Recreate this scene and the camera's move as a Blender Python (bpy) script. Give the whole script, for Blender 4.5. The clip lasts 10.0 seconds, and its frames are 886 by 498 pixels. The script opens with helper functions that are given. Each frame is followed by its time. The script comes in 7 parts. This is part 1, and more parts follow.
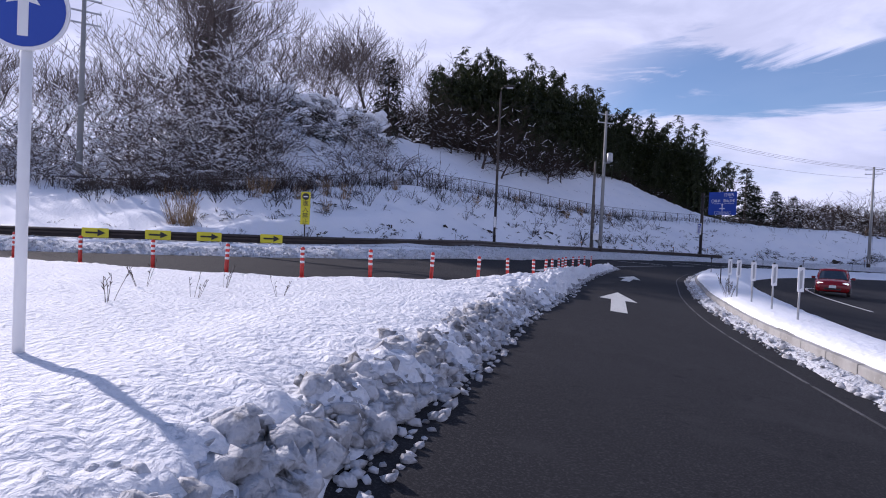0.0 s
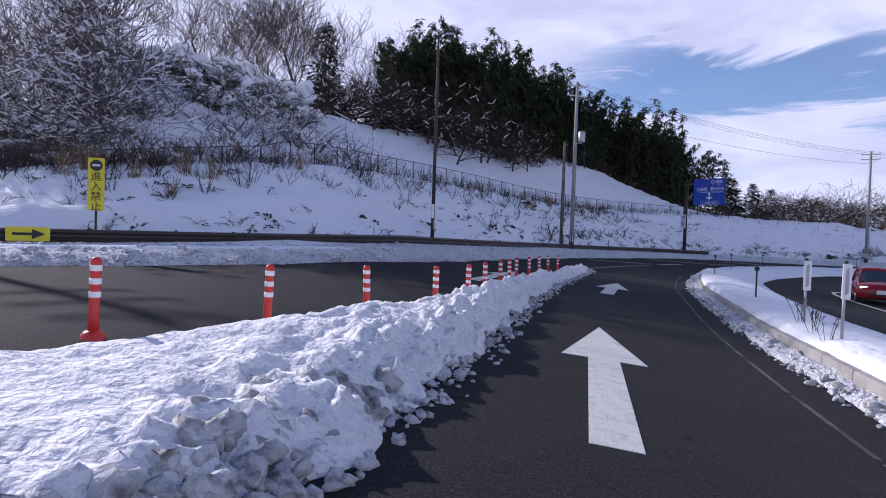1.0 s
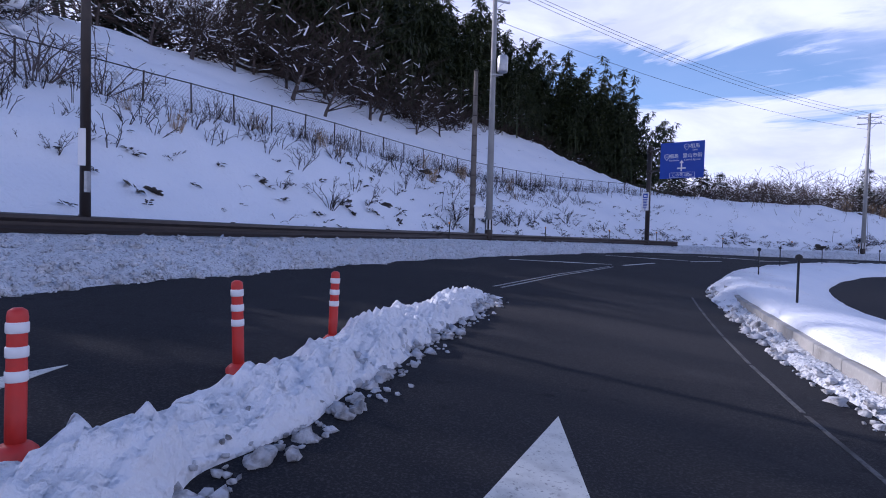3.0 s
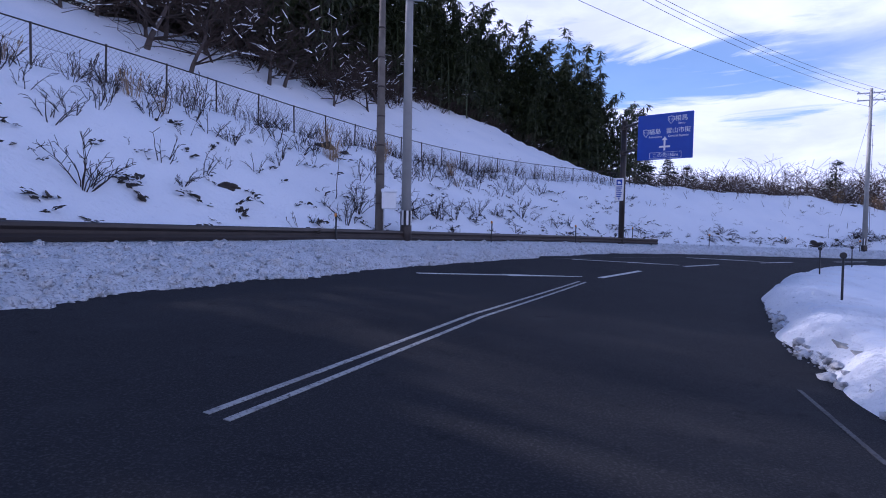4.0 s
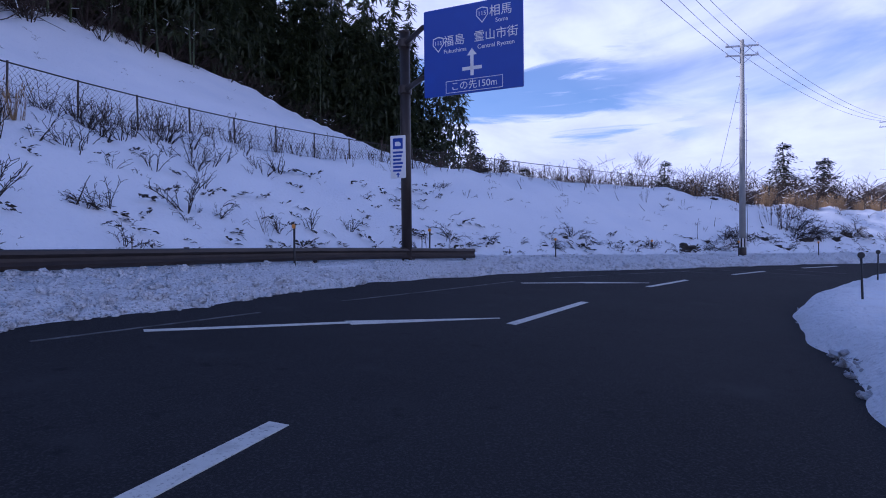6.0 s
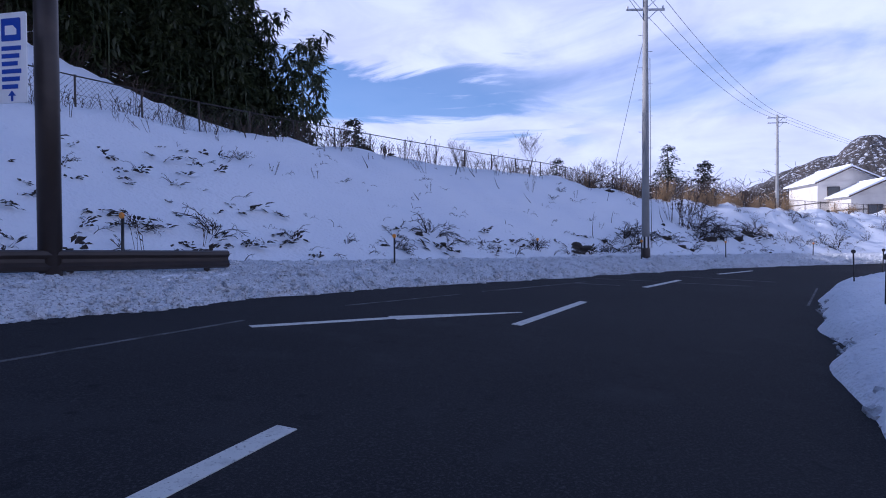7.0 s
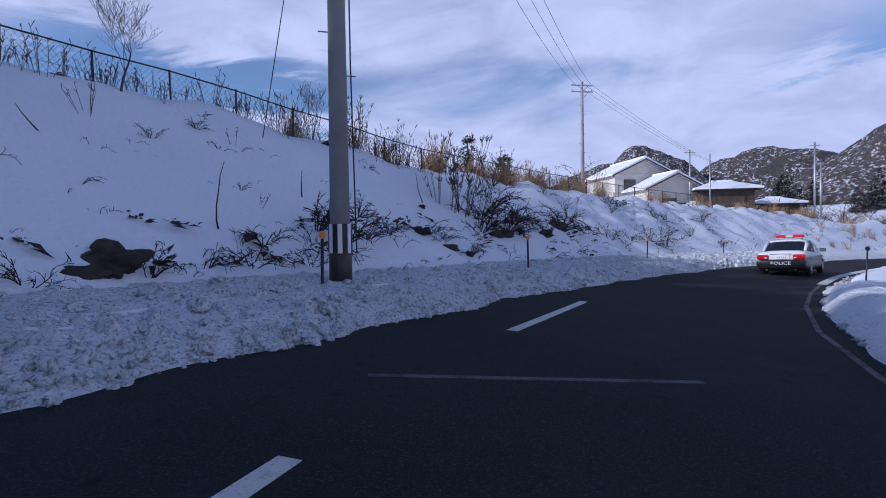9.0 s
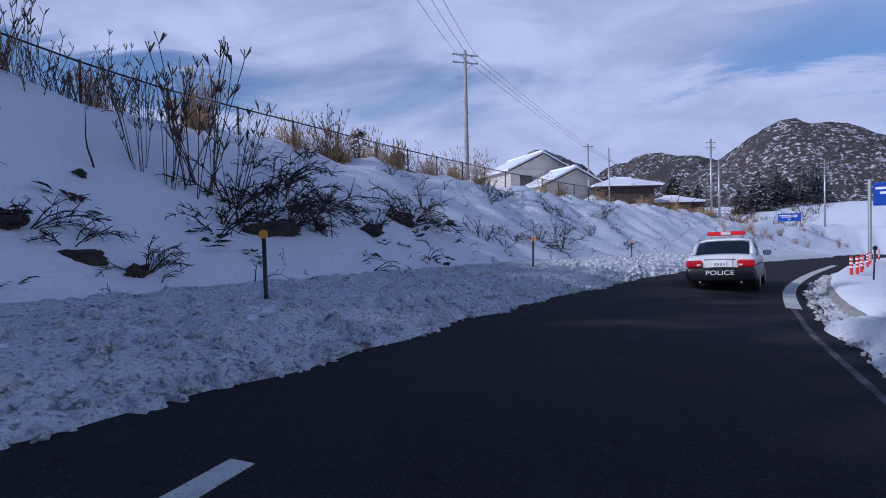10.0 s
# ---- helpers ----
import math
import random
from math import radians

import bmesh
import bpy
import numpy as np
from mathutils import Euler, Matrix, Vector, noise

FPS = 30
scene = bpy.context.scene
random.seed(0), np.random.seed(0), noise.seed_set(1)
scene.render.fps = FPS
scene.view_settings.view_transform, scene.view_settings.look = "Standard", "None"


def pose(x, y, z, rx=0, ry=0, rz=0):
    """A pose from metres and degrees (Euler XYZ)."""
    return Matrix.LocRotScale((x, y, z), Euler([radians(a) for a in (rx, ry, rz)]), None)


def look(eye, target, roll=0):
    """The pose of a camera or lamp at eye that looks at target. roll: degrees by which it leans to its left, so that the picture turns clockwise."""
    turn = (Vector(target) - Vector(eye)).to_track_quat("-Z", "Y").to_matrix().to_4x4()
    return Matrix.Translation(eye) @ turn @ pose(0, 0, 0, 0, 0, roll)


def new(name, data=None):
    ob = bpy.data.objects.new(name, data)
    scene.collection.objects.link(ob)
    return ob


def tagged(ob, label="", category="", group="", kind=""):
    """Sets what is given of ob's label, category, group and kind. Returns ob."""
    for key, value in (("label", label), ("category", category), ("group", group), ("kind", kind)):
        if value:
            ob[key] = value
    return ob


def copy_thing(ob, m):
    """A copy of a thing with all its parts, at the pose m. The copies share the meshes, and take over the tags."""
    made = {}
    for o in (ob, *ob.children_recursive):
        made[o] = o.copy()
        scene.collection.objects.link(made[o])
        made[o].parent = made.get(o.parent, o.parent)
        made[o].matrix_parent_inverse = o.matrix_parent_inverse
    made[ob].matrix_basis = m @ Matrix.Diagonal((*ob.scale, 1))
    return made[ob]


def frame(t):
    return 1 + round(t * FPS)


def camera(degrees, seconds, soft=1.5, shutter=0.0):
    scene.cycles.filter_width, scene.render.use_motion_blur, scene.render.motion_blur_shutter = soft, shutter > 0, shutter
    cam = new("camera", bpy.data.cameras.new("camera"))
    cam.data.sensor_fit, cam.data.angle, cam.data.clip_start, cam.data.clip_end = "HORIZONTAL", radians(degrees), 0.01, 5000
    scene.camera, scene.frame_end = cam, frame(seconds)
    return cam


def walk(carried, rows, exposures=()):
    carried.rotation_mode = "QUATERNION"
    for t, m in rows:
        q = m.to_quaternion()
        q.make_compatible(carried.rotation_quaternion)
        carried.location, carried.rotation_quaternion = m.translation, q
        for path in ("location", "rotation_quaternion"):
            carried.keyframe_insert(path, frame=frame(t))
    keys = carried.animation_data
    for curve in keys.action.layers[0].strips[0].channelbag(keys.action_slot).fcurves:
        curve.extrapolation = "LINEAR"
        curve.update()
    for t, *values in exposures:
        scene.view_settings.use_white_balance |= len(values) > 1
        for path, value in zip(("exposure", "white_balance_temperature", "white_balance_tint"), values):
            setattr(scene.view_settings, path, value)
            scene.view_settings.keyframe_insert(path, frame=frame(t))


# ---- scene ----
cam = camera(76.3, 10.0, 1.0)
PATH = [
    (0, (1.494, -5.788, 1.218), (1.247, -3.803, 1.177), 2.5),
    (0.5, (2.207, -1.133, 1.164), (2.001, 0.856, 1.122), 2.2),
    (1, (3.009, 3.473, 1.121), (2.851, 5.466, 1.078), 1.9),
    (1.5, (3.893, 7.914, 1.074), (3.783, 9.911, 1.028), 1.6),
    (2, (4.772, 12.148, 1.044), (4.707, 14.146, 0.99), 1.4),
    (2.5, (5.762, 16.28, 1.011), (5.75, 18.279, 0.949), 1.5),
    (4, (9.51, 29.652, 0.987), (9.67, 31.644, 0.912), 1.1),
    (4.5, (11.157, 33.783, 0.914), (11.41, 35.766, 0.849), 0.8),
    (5, (13.147, 37.821, 0.864), (13.523, 39.785, 0.814), 0.3),
    (5.5, (15.455, 41.713, 0.856), (15.974, 43.644, 0.816), -0.1),
    (6, (18.078, 45.354, 0.825), (18.743, 47.24, 0.796), -0.6),
    (6.2, (19.119, 46.754, 0.791), (19.855, 48.614, 0.769), -0.6),
    (7.3, (26.283, 53.953, 0.703), (27.344, 55.648, 0.663), -0.5),
    (7.5, (27.706, 55.086, 0.69), (28.819, 56.747, 0.648), -0.6),
    (8, (31.378, 57.718, 0.638), (32.622, 59.284, 0.597), -0.3),
    (8.5, (35.263, 60.146, 0.579), (36.625, 61.609, 0.54), -0.4),
    (9, (39.233, 62.376, 0.521), (40.712, 63.721, 0.481), -0.8),
    (9.5, (43.306, 63.846, 0.465), (44.880, 65.085, 0.428), -0.9),
    (10, (47.857, 65.43, 0.376), (49.534, 66.521, 0.341), -1.1),
]
walk(cam, [(t, look(eye, target, roll)) for t, eye, target, roll in PATH], exposures=[(0, -0.17, 5720, 22), (2, -0.02, 5550, 22), (4, 0.25, 5230, 27), (6, 0.0, 5020, 28), (8, -0.2, 5220, 20), (10, -0.75, 5060, 19)])

# ---- light ----
world = bpy.data.worlds.new("sky")
scene.world = world
world.use_nodes = True
SUN_ELEV, SUN_ROT = radians(27), radians(303)


def build_sky():
    """Deep blue overhead, with banks of bright thin cloud lower down."""
    nt = world.node_tree
    nt.nodes.clear()
    link = nt.links.new
    out = nt.nodes.new("ShaderNodeOutputWorld")
    bg = nt.nodes.new("ShaderNodeBackground")
    bg.inputs["Strength"].default_value = 0.13
    sky = nt.nodes.new("ShaderNodeTexSky")
    sky.sky_type = "NISHITA"
    sky.sun_disc = False
    sky.sun_elevation, sky.sun_rotation = SUN_ELEV, SUN_ROT
    sky.air_density, sky.dust_density, sky.ozone_density = 1.0, 0.2, 3.0
    coord = nt.nodes.new("ShaderNodeTexCoord")
    sep = nt.nodes.new("ShaderNodeSeparateXYZ")
    link(coord.outputs["Generated"], sep.inputs[0])

    def cloud(scale, stretch, place, low, high, detail=9, rough=0.56, twist=0.6):
        mapping = nt.nodes.new("ShaderNodeMapping")
        mapping.inputs["Scale"].default_value = (1, 1, stretch)
        mapping.inputs["Location"].default_value = place
        n = nt.nodes.new("ShaderNodeTexNoise")
        n.inputs["Scale"].default_value, n.inputs["Detail"].default_value = scale, detail
        n.inputs["Roughness"].default_value, n.inputs["Distortion"].default_value = rough, twist
        r = nt.nodes.new("ShaderNodeMapRange")
        r.interpolation_type = "SMOOTHSTEP"
        r.inputs["From Min"].default_value, r.inputs["From Max"].default_value = low, high
        link(coord.outputs["Generated"], mapping.inputs["Vector"])
        link(mapping.outputs["Vector"], n.inputs["Vector"])
        link(n.outputs["Fac"], r.inputs["Value"])
        return r.outputs["Result"]

    big = cloud(1.9, 3.2, (0.35, 0.2, 0.1), 0.22, 0.42, 8, 0.52, 0.35)
    fine = cloud(5.5, 2.6, (1.3, 0.7, 0.4), 0.28, 0.70, 7, 0.55, 0.5)
    height = nt.nodes.new("ShaderNodeMapRange")
    height.inputs["From Min"].default_value, height.inputs["From Max"].default_value = 0.75, 0.35
    link(sep.outputs["Z"], height.inputs["Value"])

    def sums(kind, a, b):
        n = nt.nodes.new("ShaderNodeMath")
        n.operation = kind
        for socket, v in zip(n.inputs, (a, b)):
            if isinstance(v, (int, float)):
                socket.default_value = v
            else:
                link(v, socket)
        return n.outputs[0]

    def ramp(value, low, high):
        n = nt.nodes.new("ShaderNodeMapRange")
        n.interpolation_type = "SMOOTHSTEP"
        n.inputs["From Min"].default_value, n.inputs["From Max"].default_value = low, high
        link(value, n.inputs["Value"])
        return n.outputs["Result"]

    cover = sums("MULTIPLY", big, height.outputs["Result"])
    # long blue gaps between the cloud banks
    wisps = cloud(3.2, 5.0, (2.1, 0.4, 0.9), 0.25, 0.75, 8, 0.6, 0.8)
    level = sums("ADD", sep.outputs["Z"], sums("MULTIPLY", sums("SUBTRACT", wisps, 0.5), 0.11))
    for dx, dy, near, z, half in ((0.39, 0.92, 0.955, 0.245, 0.06), (0.99, -0.05, 0.965, 0.27, 0.06)):
        facing = sums("ADD", sums("MULTIPLY", sep.outputs["X"], dx), sums("MULTIPLY", sep.outputs["Y"], dy))
        side = ramp(facing, near - 0.055, near)
        band = ramp(sums("ABSOLUTE", sums("SUBTRACT", level, z), 0.0), half, half * 0.35)
        cover = sums("MULTIPLY", cover, sums("SUBTRACT", 1.0, sums("MULTIPLY", sums("MULTIPLY", side, band), 0.92)))
    shade = nt.nodes.new("ShaderNodeMix")
    shade.data_type = "RGBA"
    shade.inputs["A"].default_value, shade.inputs["B"].default_value = (5.2, 5.35, 6.4, 1), (7.1, 7.15, 8.1, 1)
    link(fine, shade.inputs["Factor"])
    mix = nt.nodes.new("ShaderNodeMix")
    mix.data_type = "RGBA"
    link(cover, mix.inputs["Factor"])
    link(sky.outputs["Color"], mix.inputs["A"])
    link(shade.outputs["Result"], mix.inputs["B"])
    link(mix.outputs["Result"], bg.inputs["Color"])
    link(bg.outputs["Background"], out.inputs["Surface"])


build_sky()
sun = new("sun", bpy.data.lights.new("sun", "SUN"))
sun.data.energy, sun.data.angle, sun.data.color = 5.0, radians(0.6), (1.0, 0.89, 0.76)
sun.matrix_world = look((-76, 49, 46.1), (0, 0, 0))


# ---- materials ----
def material(name, colour, rough=0.6, metal=0.0, spots=(), bump=0.0, bump_scale=30.0, spec=0.5):
    """A principled material. spots: rows of (scale, low, high, colour) blended in by noise, each at its own size."""
    m = bpy.data.materials.new(name)
    m.use_nodes = True
    nt = m.node_tree
    b = nt.nodes["Principled BSDF"]
    b.inputs["Roughness"].default_value, b.inputs["Metallic"].default_value = rough, metal
    b.inputs["Specular IOR Level"].default_value = spec
    b.inputs["Base Color"].default_value = (*colour, 1)
    geo = nt.nodes.new("ShaderNodeNewGeometry")
    last = None
    for scale, low, high, tint in spots:
        n = nt.nodes.new("ShaderNodeTexNoise")
        n.inputs["Scale"].default_value, n.inputs["Detail"].default_value = scale, 5
        r = nt.nodes.new("ShaderNodeMapRange")
        r.inputs["From Min"].default_value, r.inputs["From Max"].default_value = low, high
        mx = nt.nodes.new("ShaderNodeMix")
        mx.data_type = "RGBA"
        nt.links.new(geo.outputs["Position"], n.inputs["Vector"])
        nt.links.new(n.outputs["Fac"], r.inputs["Value"])
        nt.links.new(r.outputs["Result"], mx.inputs["Factor"])
        if last:
            nt.links.new(last, mx.inputs["A"])
        else:
            mx.inputs["A"].default_value = (*colour, 1)
        mx.inputs["B"].default_value = (*tint, 1)
        last = mx.outputs["Result"]
    if last:
        nt.links.new(last, b.inputs["Base Color"])
    if bump:
        n = nt.nodes.new("ShaderNodeTexNoise")
        n.inputs["Scale"].default_value, n.inputs["Detail"].default_value = bump_scale, 6
        bp = nt.nodes.new("ShaderNodeBump")
        bp.inputs["Strength"].default_value, bp.inputs["Distance"].default_value = 1.0, bump
        nt.links.new(geo.outputs["Position"], n.inputs["Vector"])
        nt.links.new(n.outputs["Fac"], bp.inputs["Height"])
        nt.links.new(bp.outputs["Normal"], b.inputs["Normal"])
    return m


SNOW = material("snow", (0.82, 0.84, 0.88), 0.75, spots=[(0.35, 0.45, 0.75, (0.76, 0.79, 0.85)), (9, 0.6, 0.85, (0.70, 0.72, 0.77))], bump=0.045, bump_scale=9, spec=0.25)
BERM = material("plowed_snow", (0.80, 0.82, 0.86), 0.8, spots=[(1.1, 0.5, 0.8, (0.66, 0.67, 0.70)), (22, 0.53, 0.66, (0.34, 0.35, 0.38))], bump=0.11, bump_scale=21, spec=0.25)
ISLE_SNOW = material("island_snow", (0.83, 0.84, 0.87), 0.8, spots=[(0.8, 0.5, 0.8, (0.75, 0.76, 0.79)), (13, 0.60, 0.78, (0.52, 0.53, 0.56))], bump=0.07, bump_scale=13, spec=0.25)
DIRTY = material("dirty_snow", (0.62, 0.63, 0.66), 0.85, spots=[(2.0, 0.42, 0.7, (0.42, 0.42, 0.43)), (9, 0.5, 0.68, (0.20, 0.195, 0.19))], bump=0.06, bump_scale=16, spec=0.2)
ASPHALT = material("asphalt", (0.024, 0.024, 0.027), 0.9, spots=[(0.35, 0.4, 0.7, (0.018, 0.018, 0.021)), (55, 0.5, 0.72, (0.055, 0.055, 0.058)), (1.3, 0.58, 0.8, (0.036, 0.036, 0.039)), (4.5, 0.62, 0.75, (0.015, 0.015, 0.018))], bump=0.005, bump_scale=150, spec=0.13)
PAINT = material("road_paint", (0.62, 0.62, 0.58), 0.7, spots=[(7, 0.5, 0.8, (0.42, 0.42, 0.40)), (45, 0.58, 0.75, (0.16, 0.16, 0.16))], bump=0.002, bump_scale=120)
WORN = material("worn_paint", (0.40, 0.40, 0.385), 0.8, spots=[(6, 0.45, 0.72, (0.24, 0.24, 0.235)), (35, 0.52, 0.68, (0.08, 0.08, 0.08))], bump=0.002, bump_scale=120)
FADED = material("faded_paint", (0.13, 0.13, 0.135), 0.9, spots=[(3, 0.42, 0.62, (0.03, 0.03, 0.033)), (30, 0.5, 0.7, (0.06, 0.06, 0.06))])
FAINT = material("nearly_gone_paint", (0.10, 0.10, 0.104), 0.9, spots=[(2.0, 0.45, 0.65, (0.03, 0.03, 0.033)), (30, 0.5, 0.7, (0.03, 0.03, 0.032))])
CONCRETE = material("concrete", (0.36, 0.35, 0.33), 0.85, spots=[(2.5, 0.45, 0.75, (0.24, 0.23, 0.21)), (20, 0.55, 0.8, (0.44, 0.43, 0.40))], bump=0.008, bump_scale=40)
POLE_CONC = material("pole_concrete", (0.30, 0.30, 0.29), 0.8, spots=[(1.5, 0.4, 0.8, (0.22, 0.22, 0.22)), (25, 0.6, 0.8, (0.38, 0.37, 0.35))], bump=0.003, bump_scale=60)
DARK_STEEL = material("dark_painted_steel", (0.035, 0.026, 0.022), 0.45, 0.2, spots=[(3, 0.5, 0.8, (0.055, 0.04, 0.033))], bump=0.001, bump_scale=80)
GALV = material("galvanised_steel", (0.42, 0.43, 0.44), 0.45, 0.7, spots=[(8, 0.45, 0.8, (0.30, 0.31, 0.32))])
BLUE = material("sign_blue", (0.010, 0.055, 0.36), 0.4, spots=[(2, 0.5, 0.8, (0.012, 0.065, 0.40))])
WHITE = material("white_paint", (0.78, 0.78, 0.78), 0.4, spots=[(3, 0.55, 0.85, (0.68, 0.68, 0.67))])
BLACK = material("black_plastic", (0.012, 0.012, 0.013), 0.45, spots=[(6, 0.5, 0.8, (0.02, 0.02, 0.02))])
YELLOW = material("sign_yellow", (0.70, 0.62, 0.02), 0.5, spots=[(4, 0.5, 0.85, (0.58, 0.50, 0.03))])
RED = material("red_plastic", (0.55, 0.035, 0.025), 0.45, spots=[(6, 0.5, 0.85, (0.42, 0.04, 0.03))])
ORANGE = material("amber_reflector", (0.75, 0.28, 0.02), 0.35)
BARK = material("bark", (0.085, 0.065, 0.055), 0.9, spots=[(3, 0.4, 0.7, (0.13, 0.105, 0.09)), (25, 0.55, 0.8, (0.05, 0.04, 0.035))], bump=0.01, bump_scale=30)
TWIG = material("twig", (0.06, 0.043, 0.035), 0.9, spots=[(1.5, 0.45, 0.75, (0.11, 0.075, 0.05))])
BAMBOO = material("bamboo_leaf", (0.035, 0.055, 0.018), 0.6, spots=[(0.5, 0.4, 0.7, (0.07, 0.085, 0.025)), (3, 0.5, 0.8, (0.025, 0.035, 0.015))])
DRY = material("dry_grass", (0.30, 0.20, 0.10), 0.85, spots=[(2, 0.4, 0.75, (0.20, 0.125, 0.07))])
SOIL = material("dark_soil", (0.035, 0.028, 0.024), 0.95, spots=[(5, 0.4, 0.7, (0.06, 0.05, 0.04))], bump=0.03, bump_scale=12)


# ---- small building helpers ----
def mesh_of(name, bm):
    me = bpy.data.meshes.new(name)
    bm.to_mesh(me)
    bm.free()
    return me


def part(name, bm, mat, parent=None, label="", smooth=False):
    """One bmesh as one mesh object, under a thing or a part."""
    me = mesh_of(name, bm) if isinstance(bm, bmesh.types.BMesh) else bm
    if mat and not me.materials:
        me.materials.append(mat)
    if smooth:
        me.polygons.foreach_set("use_smooth", [True] * len(me.polygons))
    ob = new(name, me)
    if parent:
        ob.parent = parent
    if label:
        ob["label"] = label
    return ob


def thing(name, m, label, category, group="", kind=""):
    ob = new(name)
    ob.matrix_world = m
    return tagged(ob, label, category, group, kind)


def add_box(bm, centre, size, turn=None, bevel=0.0):
    r = bmesh.ops.create_cube(bm, size=1.0)
    vs = r["verts"]
    bmesh.ops.scale(bm, vec=size, verts=vs)
    if bevel:
        es = list({e for v in vs for e in v.link_edges})
        vs = bmesh.ops.bevel(bm, geom=es, offset=bevel, segments=2, affect="EDGES", profile=0.5)["verts"]
    if turn:
        bmesh.ops.rotate(bm, verts=vs, cent=(0, 0, 0), matrix=turn.to_3x3())
    bmesh.ops.translate(bm, verts=vs, vec=centre)
    return vs


def box(size, centre=(0, 0, 0), bevel=0.0, turn=None):
    bm = bmesh.new()
    add_box(bm, centre, size, turn, bevel)
    return bm


def add_tube(bm, points, radii, sides=10, caps=True):
    """A tube through the points; radii one for each."""
    rings = []
    pts = [Vector(p) for p in points]
    for i, p in enumerate(pts):
        d = (pts[min(i + 1, len(pts) - 1)] - pts[max(i - 1, 0)]).normalized()
        a = d.cross(Vector((0, 0, 1)) if abs(d.z) < 0.95 else Vector((1, 0, 0))).normalized()
        b = d.cross(a)
        rings.append([bm.verts.new(p + radii[i] * (math.cos(k * math.tau / sides) * a + math.sin(k * math.tau / sides) * b)) for k in range(sides)])
    for r0, r1 in zip(rings, rings[1:]):
        for k in range(sides):
            bm.faces.new((r0[k], r0[(k + 1) % sides], r1[(k + 1) % sides], r1[k]))
    if caps:
        bm.faces.new(rings[0])
        bm.faces.new(rings[-1][::-1])


def tube(points, radii, sides=10):
    bm = bmesh.new()
    if not hasattr(radii, "__len__"):
        radii = [radii] * len(points)
    add_tube(bm, points, radii, sides)
    bmesh.ops.recalc_face_normals(bm, faces=bm.faces)
    return bm


def plate(outline, thick, axis="y"):
    """A flat plate with the outline given in (x, z), its front at y = 0, its back at y = thick."""
    bm = bmesh.new()
    front = [bm.verts.new((x, 0, z)) for x, z in outline]
    back = [bm.verts.new((x, thick, z)) for x, z in outline]
    bm.faces.new(front)
    bm.faces.new(back[::-1])
    n = len(front)
    for i in range(n):
        bm.faces.new((front[i], back[i], back[(i + 1) % n], front[(i + 1) % n]))
    bmesh.ops.recalc_face_normals(bm, faces=bm.faces)
    return bm


def rounded(w, h, r, n=5):
    pts = []
    for cx, cz, a0 in ((w / 2 - r, h / 2 - r, 0), (-w / 2 + r, h / 2 - r, 90), (-w / 2 + r, -h / 2 + r, 180), (w / 2 - r, -h / 2 + r, 270)):
        for k in range(n + 1):
            a = radians(a0 + 90 * k / n)
            pts.append((cx + r * math.cos(a), cz + r * math.sin(a)))
    return pts


def text_bm(words, size, centre=(0, 0), y=0.0, thick=0.003, stretch=1.0):
    """Words as a mesh that faces -y, centred on (x, z)."""
    cu = bpy.data.curves.new("words", "FONT")
    cu.body, cu.size, cu.align_x, cu.align_y, cu.extrude = words, size, "CENTER", "CENTER", thick
    ob = bpy.data.objects.new("words", cu)
    scene.collection.objects.link(ob)
    me = bpy.data.meshes.new_from_object(ob.evaluated_get(bpy.context.evaluated_depsgraph_get()))
    bpy.data.objects.remove(ob)
    bpy.data.curves.remove(cu)
    me.transform(Matrix.Translation((centre[0], y, centre[1])) @ pose(0, 0, 0, 90) @ Matrix.Diagonal((stretch, 1, 1, 1)))
    return me


# ---- plan: curves and heights ----
def smooth(points, step=0.5):
    """A Catmull-Rom curve through the points, sampled about every step metres."""
    p = np.array(points, float)
    p = np.vstack([2 * p[0] - p[1], p, 2 * p[-1] - p[-2]])
    out = []
    for i in range(1, len(p) - 2):
        n = max(2, int(np.linalg.norm(p[i + 1] - p[i]) / step))
        for t in np.arange(n) / n:
            a, b, c, d = p[i - 1], p[i], p[i + 1], p[i + 2]
            out.append(0.5 * (2 * b + (c - a) * t + (2 * a - 5 * b + 4 * c - d) * t**2 + (3 * b - a - 3 * c + d) * t**3))
    out.append(p[-2])
    return np.array(out)


LEFT = smooth([(-60, -8), (-40, 1.5), (-25, 8), (-14, 11.5), (-7, 15), (-2.2, 19.5), (1.2, 25.7), (3.0, 31), (5.6, 37.3), (7.4, 40.8), (9.8, 44.8), (13.5, 50.4), (17.3, 55.4), (20.2, 58.6), (24.1, 61.6), (29.8, 64.3), (36, 66.2), (42.8, 68), (48.3, 69.1), (57, 70), (64.6, 70.15), (75, 69.6), (90, 67.6), (104, 65.0), (119, 62.2), (145, 56)])
KERB = smooth([(5.6, -30), (5.4, -12), (5.5, -4), (5.8, 1.2), (6.5, 7.6), (7.8, 14.3), (9.15, 19.6), (10.7, 25.5), (12.5, 30.8), (14.7, 36.4), (16.1, 38.9), (18.7, 43), (20.1, 44.8), (23.4, 48.7), (26.2, 51.4), (29.3, 54.2), (35.4, 57.6), (39.7, 59.9), (44.9, 62), (48, 63), (53.6, 64.4), (58.8, 65.1), (62.2, 65.35), (66.5, 65.45), (72, 65.2), (83, 64.1), (96, 62.2), (112, 59), (135, 53.5)])


